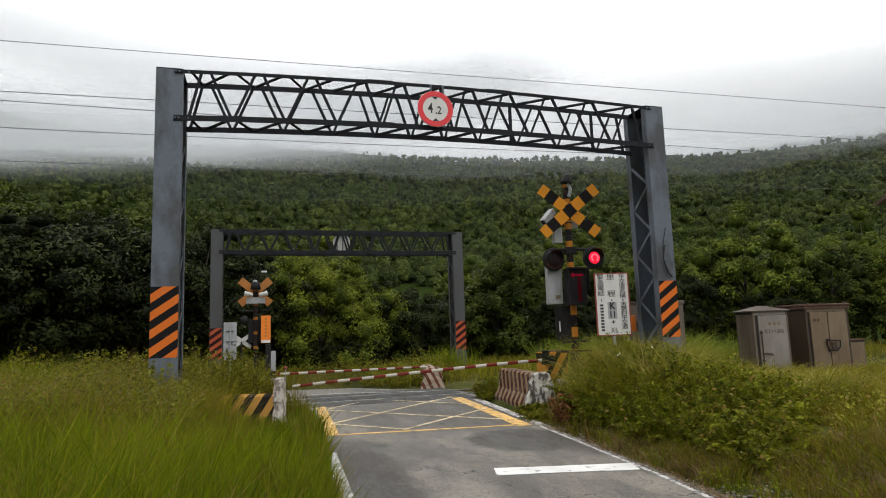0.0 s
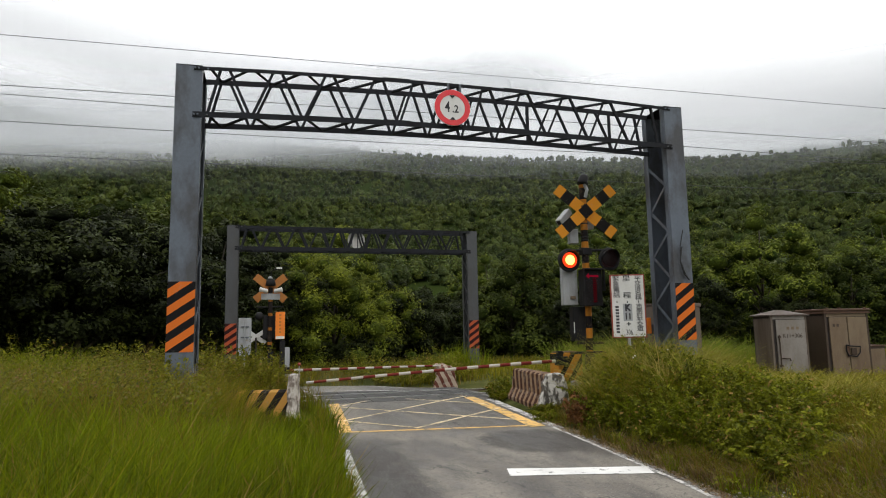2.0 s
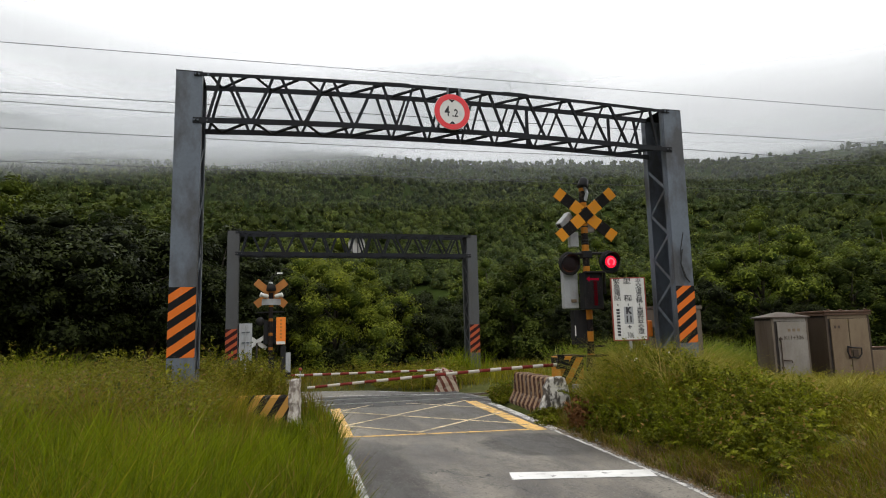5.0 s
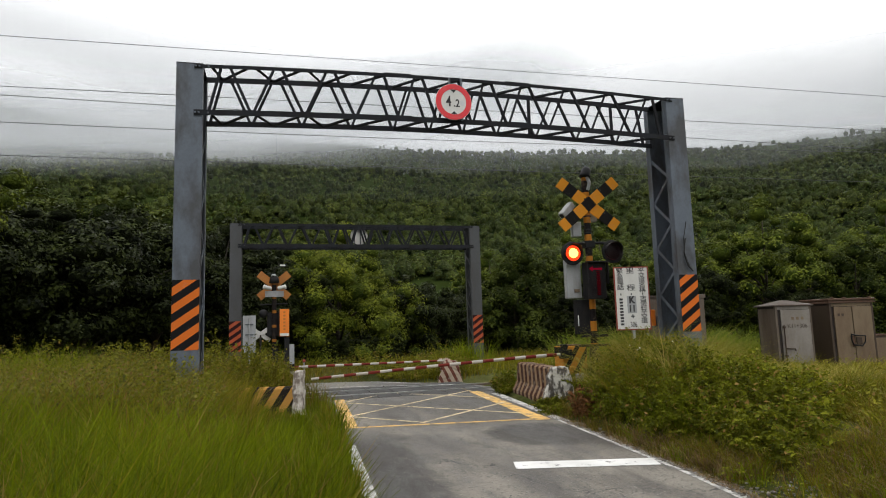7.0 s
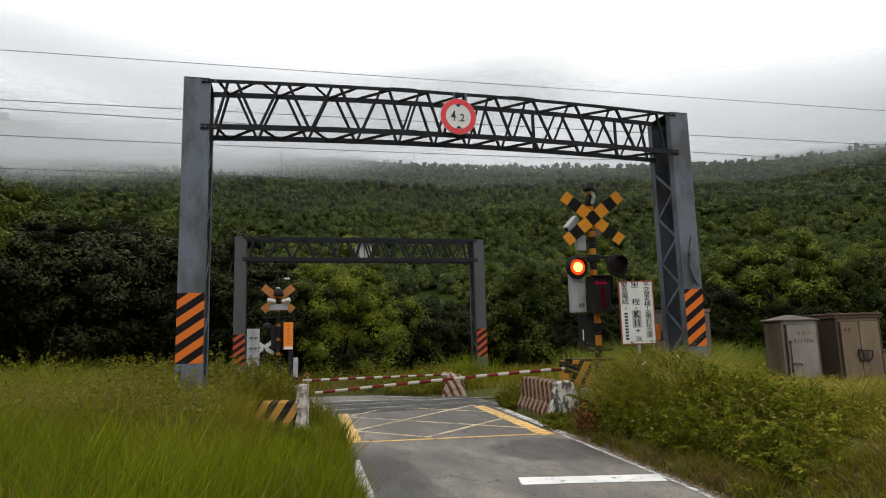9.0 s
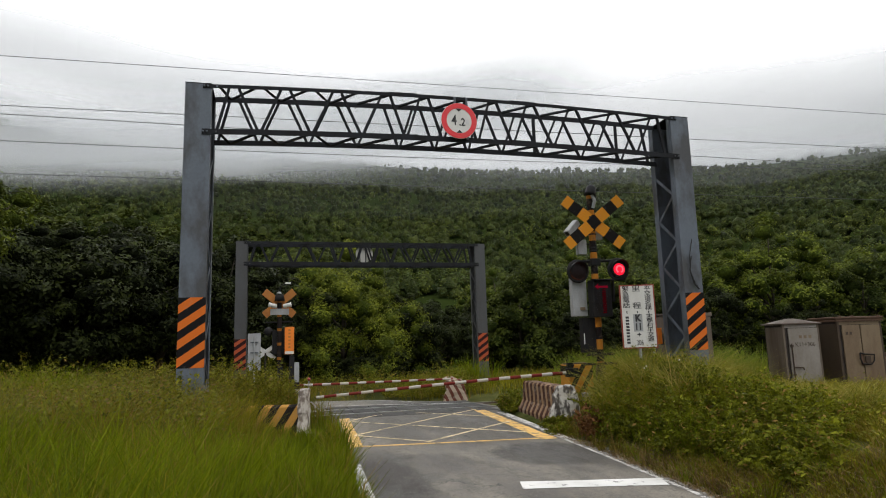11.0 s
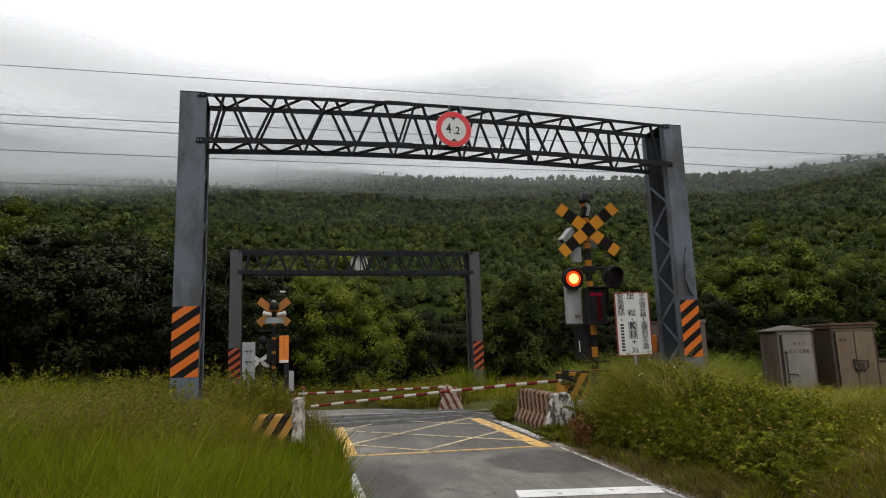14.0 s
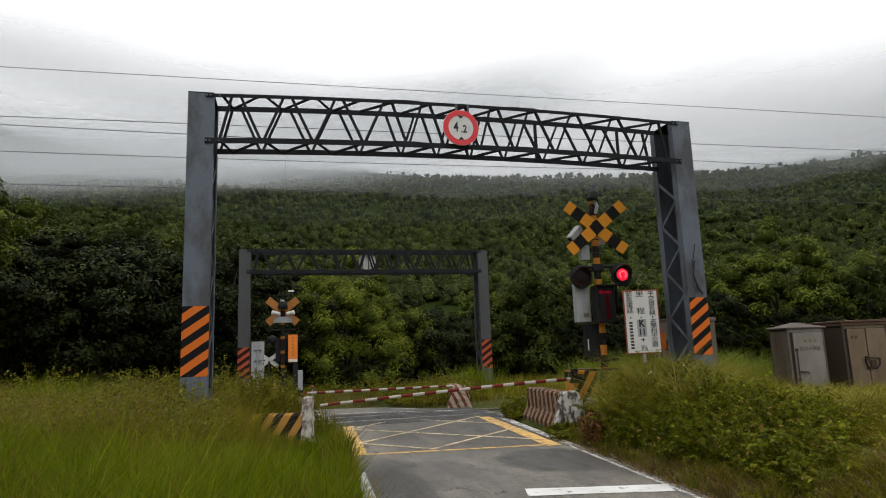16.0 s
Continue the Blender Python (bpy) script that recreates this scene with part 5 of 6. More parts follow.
    blades("verge_tussocks", p, rng.uniform(0.08, 0.2, len(p)) * np.repeat(rng.uniform(0.7, 2.0, 620), 20), rng.uniform(0.004, 0.009, len(p)), 1.1, M_GRASS_DRY, "short browned grass tussocks along the lane edge", "grass", a)
    c = scatter(420, lambda x, y, u, v: u > 3.9 and -3.6 < v < 0.4, (20, 40), (7, 14))
    p, a = tussocks(c, 22, 0.1)
    blades("field_tussocks", p, rng.uniform(0.16, 0.4, len(p)), rng.uniform(0.005, 0.011, len(p)), 1.0, M_GRASS_MIX, "yellow-green grass tussocks before the cabinets", "grass", a)
    c = scatter(130, lambda x, y, u, v: 0.1 < u - along(RIGHT_EDGE, v) < 4.5 and v < -1.0, (8, 42), (4.4, 11))
    p, a = tussocks(c, 22, 0.08)
    blades("verge_tussocks", p, rng.uniform(0.12, 0.34, len(p)), rng.uniform(0.005, 0.01, len(p)), 0.9, M_GRASS, "dark green grass tussocks on the verge", "grass", a)
    # low broad-leaved weeds among the grass of both banks
    for count, each, az, material, words, test in ((3800, 10, (-44, -10), M_BANK_WEED, "yellow-brown weeds among the grass of the bank", lambda x, y, u, v: off_road(u, v, 0.5) and u < -3.4 and clear_of_track(v) and -3.0 < v < 10),
                                  (800, 9, (16, 40), M_BANK_BUSH, "small yellow-green weeds among the verge grass", lambda x, y, u, v: u > along(RIGHT_EDGE, v) + 1.2 and -5.0 < v < 3.0)):
        p = scatter(count, test, az, (6.0, 19))
        k = rng.integers(0, len(p), count * each)
        grown = np.array([lane_grass(*plan_of(q[0], q[1])) if q[0] < 0 else 0.35 for q in p])[k]
        at = p[k] + rng.normal(0, 0.09, (len(k), 3)) + np.stack([np.zeros(len(k)), np.zeros(len(k)), rng.uniform(0.2, 0.8, len(k)) * grown], 1)
        up = np.tile([0.0, -0.4, 0.8], (len(k), 1))
        tagged(leaf_mesh("bank_weeds", at, up, rng.uniform(0.025, 0.06, len(k)), material, 0.2, 0.55), words, "weeds", kind="stuff")
    p = scatter(420, lambda x, y, u, v: 0.03 < u - along(RIGHT_EDGE, v) < 1.3 and v < -0.3, (6, 42), (4.4, 11))
    k = rng.integers(0, len(p), 5200)
    at = p[k] + rng.normal(0, 0.045, (len(k), 3)) * np.array([1, 1, 0]) + np.stack([np.zeros(len(k)), np.zeros(len(k)), rng.uniform(0.03, 0.17, len(k))], 1)
    tagged(leaf_mesh("edge_weeds", at, np.tile([0.0, -0.3, 0.9], (len(k), 1)), rng.uniform(0.015, 0.045, len(k)), M_WEED, 0.2, 0.5), "low dark weeds among the short grass by the lane", "weeds", kind="stuff")
    # bright reeds on the far left bank
    c = scatter(70, lambda x, y, u, v: u < -4.5 and 0.5 < v < 3.6, (-36.5, -31.5), (11, 16))
    p, a = tussocks(c, 24, 0.16)
    blades("bank_reeds", p, rng.uniform(0.5, 1.25, len(p)), rng.uniform(0.008, 0.017, len(p)), 0.7, M_GRASS, "bright green reeds on the bank beside the track", "grass", a)
    # tall yellow-green grass round the gauge's left foot
    c = scatter(260, lambda x, y, u, v: -6.2 < u < -2.7 and ((v > 2.2) or (u < -3.6 and v > -0.6)) and v < 3.5, (-36, -12), (8, 16))
    p, a = tussocks(c, 26, 0.15)
    blades("bank_grass", p, rng.uniform(0.5, 1.15, len(p)) * np.interp(p[:, 1], [9.0, 11.5], [0.65, 1.0]), rng.uniform(0.005, 0.011, len(p)), 0.9, M_GRASS_MIX, "tall yellow-green grass round the foot of the gauge", "grass", a)
    c = scatter(110, lambda x, y, u, v: -5.4 < u < -3.2 and -1.3 < v < 0.4, (-36, -12), (7, 12))
    p, a = tussocks(c, 26, 0.14)
    blades("bank_grass", p, rng.uniform(0.5, 1.0, len(p)), rng.uniform(0.005, 0.011, len(p)), 0.8, M_GRASS_MIX, "tall yellow-green grass before the foot of the gauge", "grass", a)
    # the verge behind the viewer
    p = scatter(3500, lambda x, y, u, v: off_road(u, v, 0.1) and (v < -7.5), (40, 330), (1.2, 16))
    blades("verge_grass", p, rng.uniform(0.15, 0.45, len(p)), rng.uniform(0.012, 0.03, len(p)), 0.6, M_GRASS, "short green verge grass beside the lane", "grass")
    # fresh reeds between the gauge and the track, and on the far side
    c = scatter(330, lambda x, y, u, v: 2.55 < u < 7 and (3.1 if u < 3.75 else 1.2) < v < 3.8, (8, 36), (10, 17))
    p, a = tussocks(c, 26, 0.16)
    blades("reed_grass", p, rng.uniform(0.5, 1.1, len(p)), rng.uniform(0.007, 0.015, len(p)), 0.8, M_GRASS_BRIGHT, "bright green reed grass behind the signal post", "grass", a)
    # dead straw washed up along the lane's right edge
    p = scatter(3600, lambda x, y, u, v: abs(u - along(RIGHT_EDGE, v) - 0.03) < 0.05 + 0.16 * max(0.0, noise.noise((x * 1.7, y * 1.7, 9.0))) and v < 1.0, (4, 40), (4.0, 12))
    p[:, 2] = [road_height(plan_of(q[0], q[1])[1]) + 0.002 for q in p]
    blades("straw_litter", p, rng.uniform(0.012, 0.035, len(p)), rng.uniform(0.006, 0.014, len(p)), 4.0, M_STRAW, "dead brown straw lying along the lane edge", "litter")
    p = scatter(17000, lambda x, y, u, v: off_road(u, v, 0.05) and v > 7.2 and not -12.5 < math.degrees(math.atan2(x, y)) < -6.0, (-40, 46), (15, 42))
    high = np.array([1.4 if u < -2.6 and v < 12 else 0.75 for u, v in (plan_of(q[0], q[1]) for q in p)])
    blades("far_grass", p, high * tuft(p) * rng.uniform(0.3, 0.8, len(p)), rng.uniform(0.012, 0.026, len(p)), 0.7, M_GRASS_MIX, "overgrown grass beyond the railway track", "grass", drift(p))
    c = scatter(9, lambda x, y, u, v: 3.0 < u < 4.1 and 10.0 < v < 11.6, (-6, 10), (17, 24))
    p, a = tussocks(c, 44, 0.2)
    blades("reed_clumps", p, rng.uniform(0.4, 1.2, len(p)), rng.uniform(0.014, 0.024, len(p)), 0.6, M_GRASS, "dark green reed clumps before the far gauge", "grass", a)


def weed_bush(x, y, wide, tall, leaves, material, label, leaf=0.05):
    """A ragged bush: leafy shoots that rise from one root stock and arch outwards."""
    b = thing("weed_bush", pose(x, y, ground_height(x, y), 0, 0, 0), label, "bush", "weeds at the lane edge")
    shoots = max(24, int(70 * wide))
    a = rng.uniform(0, math.tau, shoots)
    r = np.sqrt(rng.uniform(0, 1, shoots))
    foot = np.stack([np.cos(a) * r, np.sin(a) * r, np.zeros(shoots)], 1) * wide * 0.36
    lean = np.stack([np.cos(a), np.sin(a), np.zeros(shoots)], 1) * (wide * 0.3 * r * rng.uniform(0.2, 1.3, shoots))[:, None] + rng.normal(0, 0.06, (shoots, 3)) * np.array([1, 1, 0])
    high = tall * (1.12 - 0.45 * r * r) * rng.uniform(0.45, 1.35, shoots)
    k = rng.integers(0, shoots, leaves)
    t = rng.uniform(0.12, 1.0, leaves) ** 0.75
    at = foot[k] + lean[k] * (t * t)[:, None]
    at[:, 2] += high[k] * t * (1.08 - 0.12 * t * t)
    turn = rng.uniform(0, math.tau, leaves)
    reach = rng.uniform(0.015, 0.085, leaves) * (1.15 - 0.6 * t)
    side = np.stack([np.cos(turn), np.sin(turn), rng.uniform(-0.2, 0.35, leaves)], 1)
    out = side * 0.45 + lean[k] * 0.6 + rng.normal(0, 0.25, (leaves, 3))
    out[:, 2] += 0.75
    f = leaf_mesh("foliage", at + side * reach[:, None], out, rng.uniform(0.45, 1.45, leaves) * leaf, material, 0.35, 0.52)
    f.parent = b
    st = bmesh.new()
    for i in range(0, shoots, 3):
        add_tube(st, [tuple(foot[i] + lean[i] * q * q + np.array([0, 0, high[i] * q * (1.08 - 0.12 * q * q) - 0.1 * (q == 0)])) for q in (0.0, 0.5, 1.0)], [0.005, 0.004, 0.0015], 4)
    tagged(part("woody_base", st, material, b), kind="stuff")
    return b


def fall(x, y):
    """Lowers the growth beside the lane by its bearing from the camera, so that the cabinets stay in view."""
    low = float(np.interp(math.degrees(math.atan2(x, y)), [17, 20, 24, 28, 34], [1.0, 0.85, 0.5, 0.32, 0.25]))
    return float(np.interp(math.hypot(x, y), [7.6, 9.4], [0.9, low]))


def build_weeds():
    # the mound beside the lane: yellow-green along its crest, darker and broad-leaved on its flank
    crest = ((2.62, 0.55, 0.8, 0.34), (3.0, 0.5, 1.1, 0.52), (3.7, 0.15, 1.2, 0.66), (2.5, -0.35, 1.1, 0.5), (3.2, -0.2, 1.3, 0.72), (4.0, -0.4, 0.9, 0.34))
    flank = ((2.15, -0.95, 1.0, 0.62), (2.9, -1.1, 1.3, 0.66), (3.6, -1.2, 1.1, 0.42), (2.1, -1.8, 0.95, 0.52), (2.8, -1.9, 1.25, 0.56), (3.5, -2.0, 1.0, 0.34), (2.1, -2.6, 0.9, 0.48), (2.75, -2.7, 1.2, 0.52),
             (2.45, -3.2, 1.0, 0.5), (3.0, -3.3, 0.9, 0.4), (3.2, -2.4, 1.0, 0.42), (2.0, -3.1, 0.8, 0.46), (2.2, -3.6, 0.8, 0.42), (2.75, -3.7, 0.9, 0.42), (1.8, -1.35, 0.6, 0.34), (1.85, -2.2, 0.6, 0.36), (2.45, -4.05, 0.7, 0.32),
             (1.72, -2.85, 0.6, 0.34), (1.85, -3.6, 0.75, 0.38), (1.75, -4.2, 0.65, 0.32), (2.1, -4.4, 0.75, 0.34), (1.7, -4.75, 0.5, 0.24))
    for spots, material, words, thick, leaf in ((crest, M_BANK_BUSH, "ragged yellow-green weeds along the crest of the verge", 3000, 0.05), (flank, M_WEED, "dense dark green weeds with broad leaves beside the lane", 4900, 0.05)):
        for u, v, w, h in spots:
            p = spot(u, v)
            weed_bush(p.x, p.y, w, h, int(thick * w * w * (0.5 + h)), material, words, leaf)
    for u, v, w, h in ((1.93, 3.45, 0.5, 0.3), (2.2, 3.75, 0.7, 0.35), (1.75, 0.75, 0.45, 0.16), (1.62, 0.2, 0.5, 0.2)):
        p = spot(u, v)
        weed_bush(p.x, p.y, w, h, int(4200 * w), M_WEED, "small green weed at the foot of the guard block", 0.05)
    p = spot(1.72, -0.75)
    weed_bush(p.x, p.y, 0.5, 0.4, 1500, M_WEED_DEAD, "dead red-brown weed at the lane edge", 0.06)
    for u, v, w, h, n in ((-3.2, 2.5, 1.0, 0.75, 2600), (-4.0, 3.0, 1.2, 0.9, 3200), (-5.4, 2.6, 1.3, 0.8, 3000), (-6.9, 2.9, 1.5, 0.95, 3400), (-8.3, 2.2, 1.4, 0.85, 3000), (-2.75, 3.3, 0.9, 0.8, 2200), (-6.1, 1.2, 1.2, 0.65, 2600), (-3.35, 2.35, 1.0, 0.95, 3000), (-3.95, 1.45, 1.1, 0.95, 3000), (-4.4, 0.55, 1.0, 0.8, 2800), (-4.15, -0.7, 0.9, 0.78, 2600), (-5.0, -0.5, 1.0, 0.8, 2600), (-2.95, 3.1, 1.0, 1.0, 2600), (-4.9, 1.9, 1.2, 0.95, 3000), (0.7, 9.8, 1.4, 0.5, 2000), (1.7, 9.4, 1.4, 0.55, 2000), (0.1, 10.9, 1.6, 0.6, 2000), (2.4, 10.2, 1.5, 0.75, 2000), (1.15, 8.35, 1.0, 0.34, 1800), (1.75, 8.0, 1.1, 0.4, 2000), (0.5, 9.0, 1.0, 0.32, 1600), (2.6, 8.3, 1.0, 0.4, 1800)):
        p = spot(u, v)
        weed_bush(p.x, p.y, w, h, n, M_BANK_BUSH, "ragged yellow-green weeds rising from the grass bank", 0.055)
    # tall arching tussocks and pale plumes over the weeds
    c = scatter(560, lambda x, y, u, v: 2.0 < u < 5.6 and -2.4 < v < 1.3 and (v < -1.2 or math.atan2(x, y) > 0.235), (8, 40), (5, 14))
    p, a = tussocks(c, 22, 0.1)
    grown = np.interp(np.hypot(p[:, 0], p[:, 1]), [5.0, 9.0], [0.4, 1.0]) * np.array([fall(q[0], q[1]) for q in p]) ** 0.8
    blades("arching_grass", p, grown * np.where(np.array([plan_of(q[0], q[1])[1] for q in p]) > -1.2, 1.0, 0.7) * rng.uniform(0.5, 1.1, len(p)), rng.uniform(0.005, 0.011, len(p)), 1.1, M_GRASS_MIX, "tall arching grass over the weeds", "grass", a)
    c = scatter(260, lambda x, y, u, v: 1.75 < u < 5.0 and -3.6 < v < -0.6, (8, 40), (5, 14))
    p, a = tussocks(c, 20, 0.09)
    blades("dark_grass", p, rng.uniform(0.25, 0.75, len(p)) * np.array([fall(q[0], q[1]) for q in p]) ** 0.5, rng.uniform(0.006, 0.013, len(p)), 1.0, M_GRASS, "dark green grass growing through the weeds", "grass", a)
    c = scatter(170, lambda x, y, u, v: 2.4 < u < 5.2 and -2.2 < v < 0.8 and (v < -0.9 or math.atan2(x, y) > 0.235), (8, 36), (7, 14))
    p, a = tussocks(c, 16, 0.08)
    blades("plume_grass", p, np.array([fall(q[0], q[1]) for q in p]) * rng.uniform(0.7, 1.3, len(p)), rng.uniform(0.006, 0.012, len(p)), 1.0, M_PLUME, "pale arching plume grass over the weeds", "grass", a)
    # long grass that hangs over the crest and the field side of the mound
    c = scatter(300, lambda x, y, u, v: (2.0 < u < 4.3 and -0.9 < v < 0.9 and math.atan2(x, y) > 0.2) or (3.3 < u < 5.4 and -3.4 < v < -0.6), (8, 40), (5.5, 13))
    p, a = tussocks(c, 24, 0.07)
    crown = np.array([0.8 if plan_of(q[0], q[1])[1] > -0.6 else 0.46 for q in p])
    blades("hanging_grass", p, crown * rng.uniform(0.55, 1.15, len(p)), rng.uniform(0.009, 0.017, len(p)), 1.5, M_PLUME, "long pale grass hanging over the mound", "grass", a)
    c = scatter(170, lambda x, y, u, v: 2.0 < u < 3.1 and -2.4 < v < -0.2 and rng.uniform(0, 1) < 1.2 - 0.3 * (u - 1.6), (8, 40), (5.5, 13))
    p, a = tussocks(c, 20, 0.07)
    blades("mound_grass", p, rng.uniform(0.3, 0.85, len(p)) * np.repeat(rng.uniform(0.6, 1.05, len(c)), 20), rng.uniform(0.006, 0.013, len(p)), 1.0, M_GRASS_MIX, "long yellow-green grass growing through the weeds of the mound", "grass", a)
    c = scatter(620, lambda x, y, u, v: 3.15 < u < 6.0 and -4.8 < v < -0.3, (14, 42), (5.5, 13))
    p, a = tussocks(c, 22, 0.09)
    blades("field_grass", p, rng.uniform(0.18, 0.52, len(p)) * np.repeat(rng.uniform(0.7, 1.2, len(c)), 22), rng.uniform(0.006, 0.012, len(p)), 1.1, M_GRASS_MIX, "tall yellow-green grass between the mound and the cabinets", "grass", a)
    c = scatter(240, lambda x, y, u, v: 0.1 < u - along(RIGHT_EDGE, v) < 1.6 and v < -1.0 and not on_mound(u, v), (8, 42), (4.4, 10))
    p, a = tussocks(c, 18, 0.05)
    blades("dry_tufts", p, rng.uniform(0.06, 0.26, len(p)), rng.uniform(0.004, 0.009, len(p)), 1.3, M_STRAW, "dry straw-coloured tufts in the short verge grass", "grass", a)
    # small white flowers
    fl = bmesh.new()
    for q in scatter(9, lambda x, y, u, v: 2.4 < u < 4.0 and -2.2 < v < 0.2, (8, 18.5), (7, 13)):
        z = q[2] + rng.uniform(0.5, 0.8)
        for k in range(5):
            a = k * math.tau / 5
            c = Vector((q[0] + 0.008 * math.cos(a), q[1] + 0.004 * math.sin(a), z + 0.008 * math.sin(a)))
            vs = [fl.verts.new(c + Vector((0.006 * math.cos(a + d), 0.002, 0.006 * math.sin(a + d)))) for d in (0, 1.57, 3.14, 4.71)]
            fl.faces.new(vs)
    tagged(part("white_flowers", fl, M_FLOWER, None), "tiny white wild flowers among the weeds", "flowers", kind="stuff")


def polar(az, r):
    return r * math.sin(radians(az)), r * math.cos(radians(az))


def build_trees():
    # the round tree beyond the far gauge
    x, y = polar(-10.9, 37)
    tree(stand(x, y), "broad round green tree at the bend of the lane", 9.6, 7.2, -2.2, 60000, 0.12, M_LEAF_ROUND, 180)
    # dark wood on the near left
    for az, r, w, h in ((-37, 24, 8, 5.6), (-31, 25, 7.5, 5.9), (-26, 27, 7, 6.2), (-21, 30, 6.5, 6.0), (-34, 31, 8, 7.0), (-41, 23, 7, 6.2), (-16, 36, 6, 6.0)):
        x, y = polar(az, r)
        tree(stand(x, y, az * 7), "dark dense tree at the edge of the wood", w, h * 1.05, 1.0, 21000, 0.155, M_LEAF_SHADED, 90, -0.22)
    x, y = polar(-40.4, 17.5)
    tree(stand(x, y, 40), "young tree with bright green tips by the verge", 3.0, 6.2, 3.6, 7000, 0.1, M_LEAF_BRIGHT, 30, 0.0)
    # wood right of the round tree
    kinds = [
        tree(stand(*polar(5.0, 42)), "green tree in the wood beyond the track", 7.2, 6.8, -0.8, 12000, 0.2, M_LEAF_MID, 80),
        tree(stand(*polar(25.5, 46)), "yellow-green tree in the wood beyond the track", 8.6, 8.4, 0.3, 16000, 0.19, M_LEAF_BRIGHT, 90, 0.1),
        tree(stand(*polar(20.5, 42), 0, 0.8), "dark green tree in the wood beyond the track", 6.6, 6.4, 0.2, 10500, 0.19, M_LEAF_SHADED, 70, 0.1),
    ]
    rows = ((0.5, 46, 2, 1.0), (3, 52, 1, 0.85), (7.5, 44, 0, 0.95), (9.5, 55, 1, 1.0), (12.5, 50, 1, 0.95), (15, 47, 0, 0.95), (18, 53, 1, 0.9), (21, 47, 0, 1.0), (23, 58, 1, 0.95), (29, 50, 1, 0.85), (31.5, 46, 0, 0.9), (34, 54, 1, 1.0), (37, 47, 1, 0.8), (40, 52, 0, 1.0), (27.5, 42, 2, 0.75), (-2.6, 40.5, 2, 0.95), (-4.6, 43, 2, 0.95), (2.2, 43, 2, 0.85),
            (-40, 31, 2, 1.25), (-36, 34, 0, 1.35), (-31.5, 33, 2, 1.3), (-27, 35, 0, 1.3), (-22.5, 38, 0, 1.25), (8, 40.5, 2, 0.7), (11.2, 39, 2, 0.8), (13.5, 42, 2, 0.75), (-13, 46, 2, 1.1), (-6, 50, 2, 1.15), (-18, 44, 2, 1.1), (-24, 40, 2, 1.2), (-12, 62, 0, 1.1), (1, 64, 0, 1.1))
    # All but the first: small near-black trees added to darken the round tree's foot.
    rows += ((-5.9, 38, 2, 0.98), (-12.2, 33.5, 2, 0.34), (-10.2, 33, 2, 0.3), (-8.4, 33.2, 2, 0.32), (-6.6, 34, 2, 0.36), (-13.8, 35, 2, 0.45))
    for az, r, kind, size in rows:
        x, y = polar(az, r)
        copy_thing(kinds[kind], stand(x, y, az * 31 + r * 17, size))


def build_forest():
    """The wooded hillside: thousands of lumpy crowns, each with its sprays of leaves, joined by kind of tree."""
    kinds = [ball(2, 0.5, 3.1 * k, -0.5) for k in range(5)]
    coarse = [ball(1, 0.4, 3.1 * k, -0.6) for k in range(5)]
    sprays = [([], [], []) for _ in M_HILL_LEAVES]
    cv, cf = [], []
    base = 0
    for number, (near, far), leaves, leaf in ((6000, (148, 340), 50, 0.5), (3600, (340, 620), 16, 0.7)):
        for k in range(number):
            r = near * (far / near) ** rng.uniform(0, 1)
            x, y = polar(rng.uniform(-42, 41), r)
            z = ground_height(x, y)
            w = (rng.uniform(1.7, 3.4) + 2.2 * rng.uniform(0, 1) ** 3) * (1.0 if far < 400 else 1.15)
            h = w * rng.uniform(0.8, 1.5)
            half = np.array([w / 2, w / 2, h * 0.6])
            here = np.array([x, y, z + rng.uniform(0.2, 2.4)])
            a = rng.uniform(0, math.tau)
            spin = np.array([(math.cos(a), -math.sin(a), 0), (math.sin(a), math.cos(a), 0), (0, 0, 1)])
            v0, f0 = (kinds if r < 250 else coarse)[k % 5]
            v = (v0 @ spin.T) * half
            cv.append(v * 0.78 + here)
            cf.append(f0 + base)
            base += len(v0)
            tone = noise.noise((x / 26, y / 26, 4.0)) * 0.9 + rng.normal(0, 0.3)
            ats, outs, sizes = sprays[1 if tone > 0.28 else (2 if tone < -0.22 else 0)]
            pick = rng.integers(0, len(v0), leaves)
            pick = np.where(v0[pick][:, 2] < -0.1, rng.integers(0, len(v0), leaves), pick)
            at = v[pick] + rng.normal(0, 0.1 * w, (leaves, 3))
            ats.append(at * rng.uniform(0.8, 1.1, (leaves, 1)) + here)
            d = v0[pick] @ spin.T + rng.normal(0, 0.2, (leaves, 3))
            d[:, 2] += 0.55
            outs.append(d)
            sizes.append(rng.uniform(0.6, 1.4, leaves) * leaf)
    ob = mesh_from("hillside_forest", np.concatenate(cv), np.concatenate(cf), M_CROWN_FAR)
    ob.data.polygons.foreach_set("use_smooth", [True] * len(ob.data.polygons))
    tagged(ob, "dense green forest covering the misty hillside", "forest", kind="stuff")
    for material, (ats, outs, sizes), look_of in zip(M_HILL_LEAVES, sprays, ("green", "yellow-green", "dark green")):
        ob = leaf_mesh("hillside_leaves", np.concatenate(ats), np.concatenate(outs), np.concatenate(sizes), material, 0.2, 0.7)
        tagged(ob, "loose %s leafy sprays over the hillside tree crowns" % look_of, "foliage", kind="stuff")


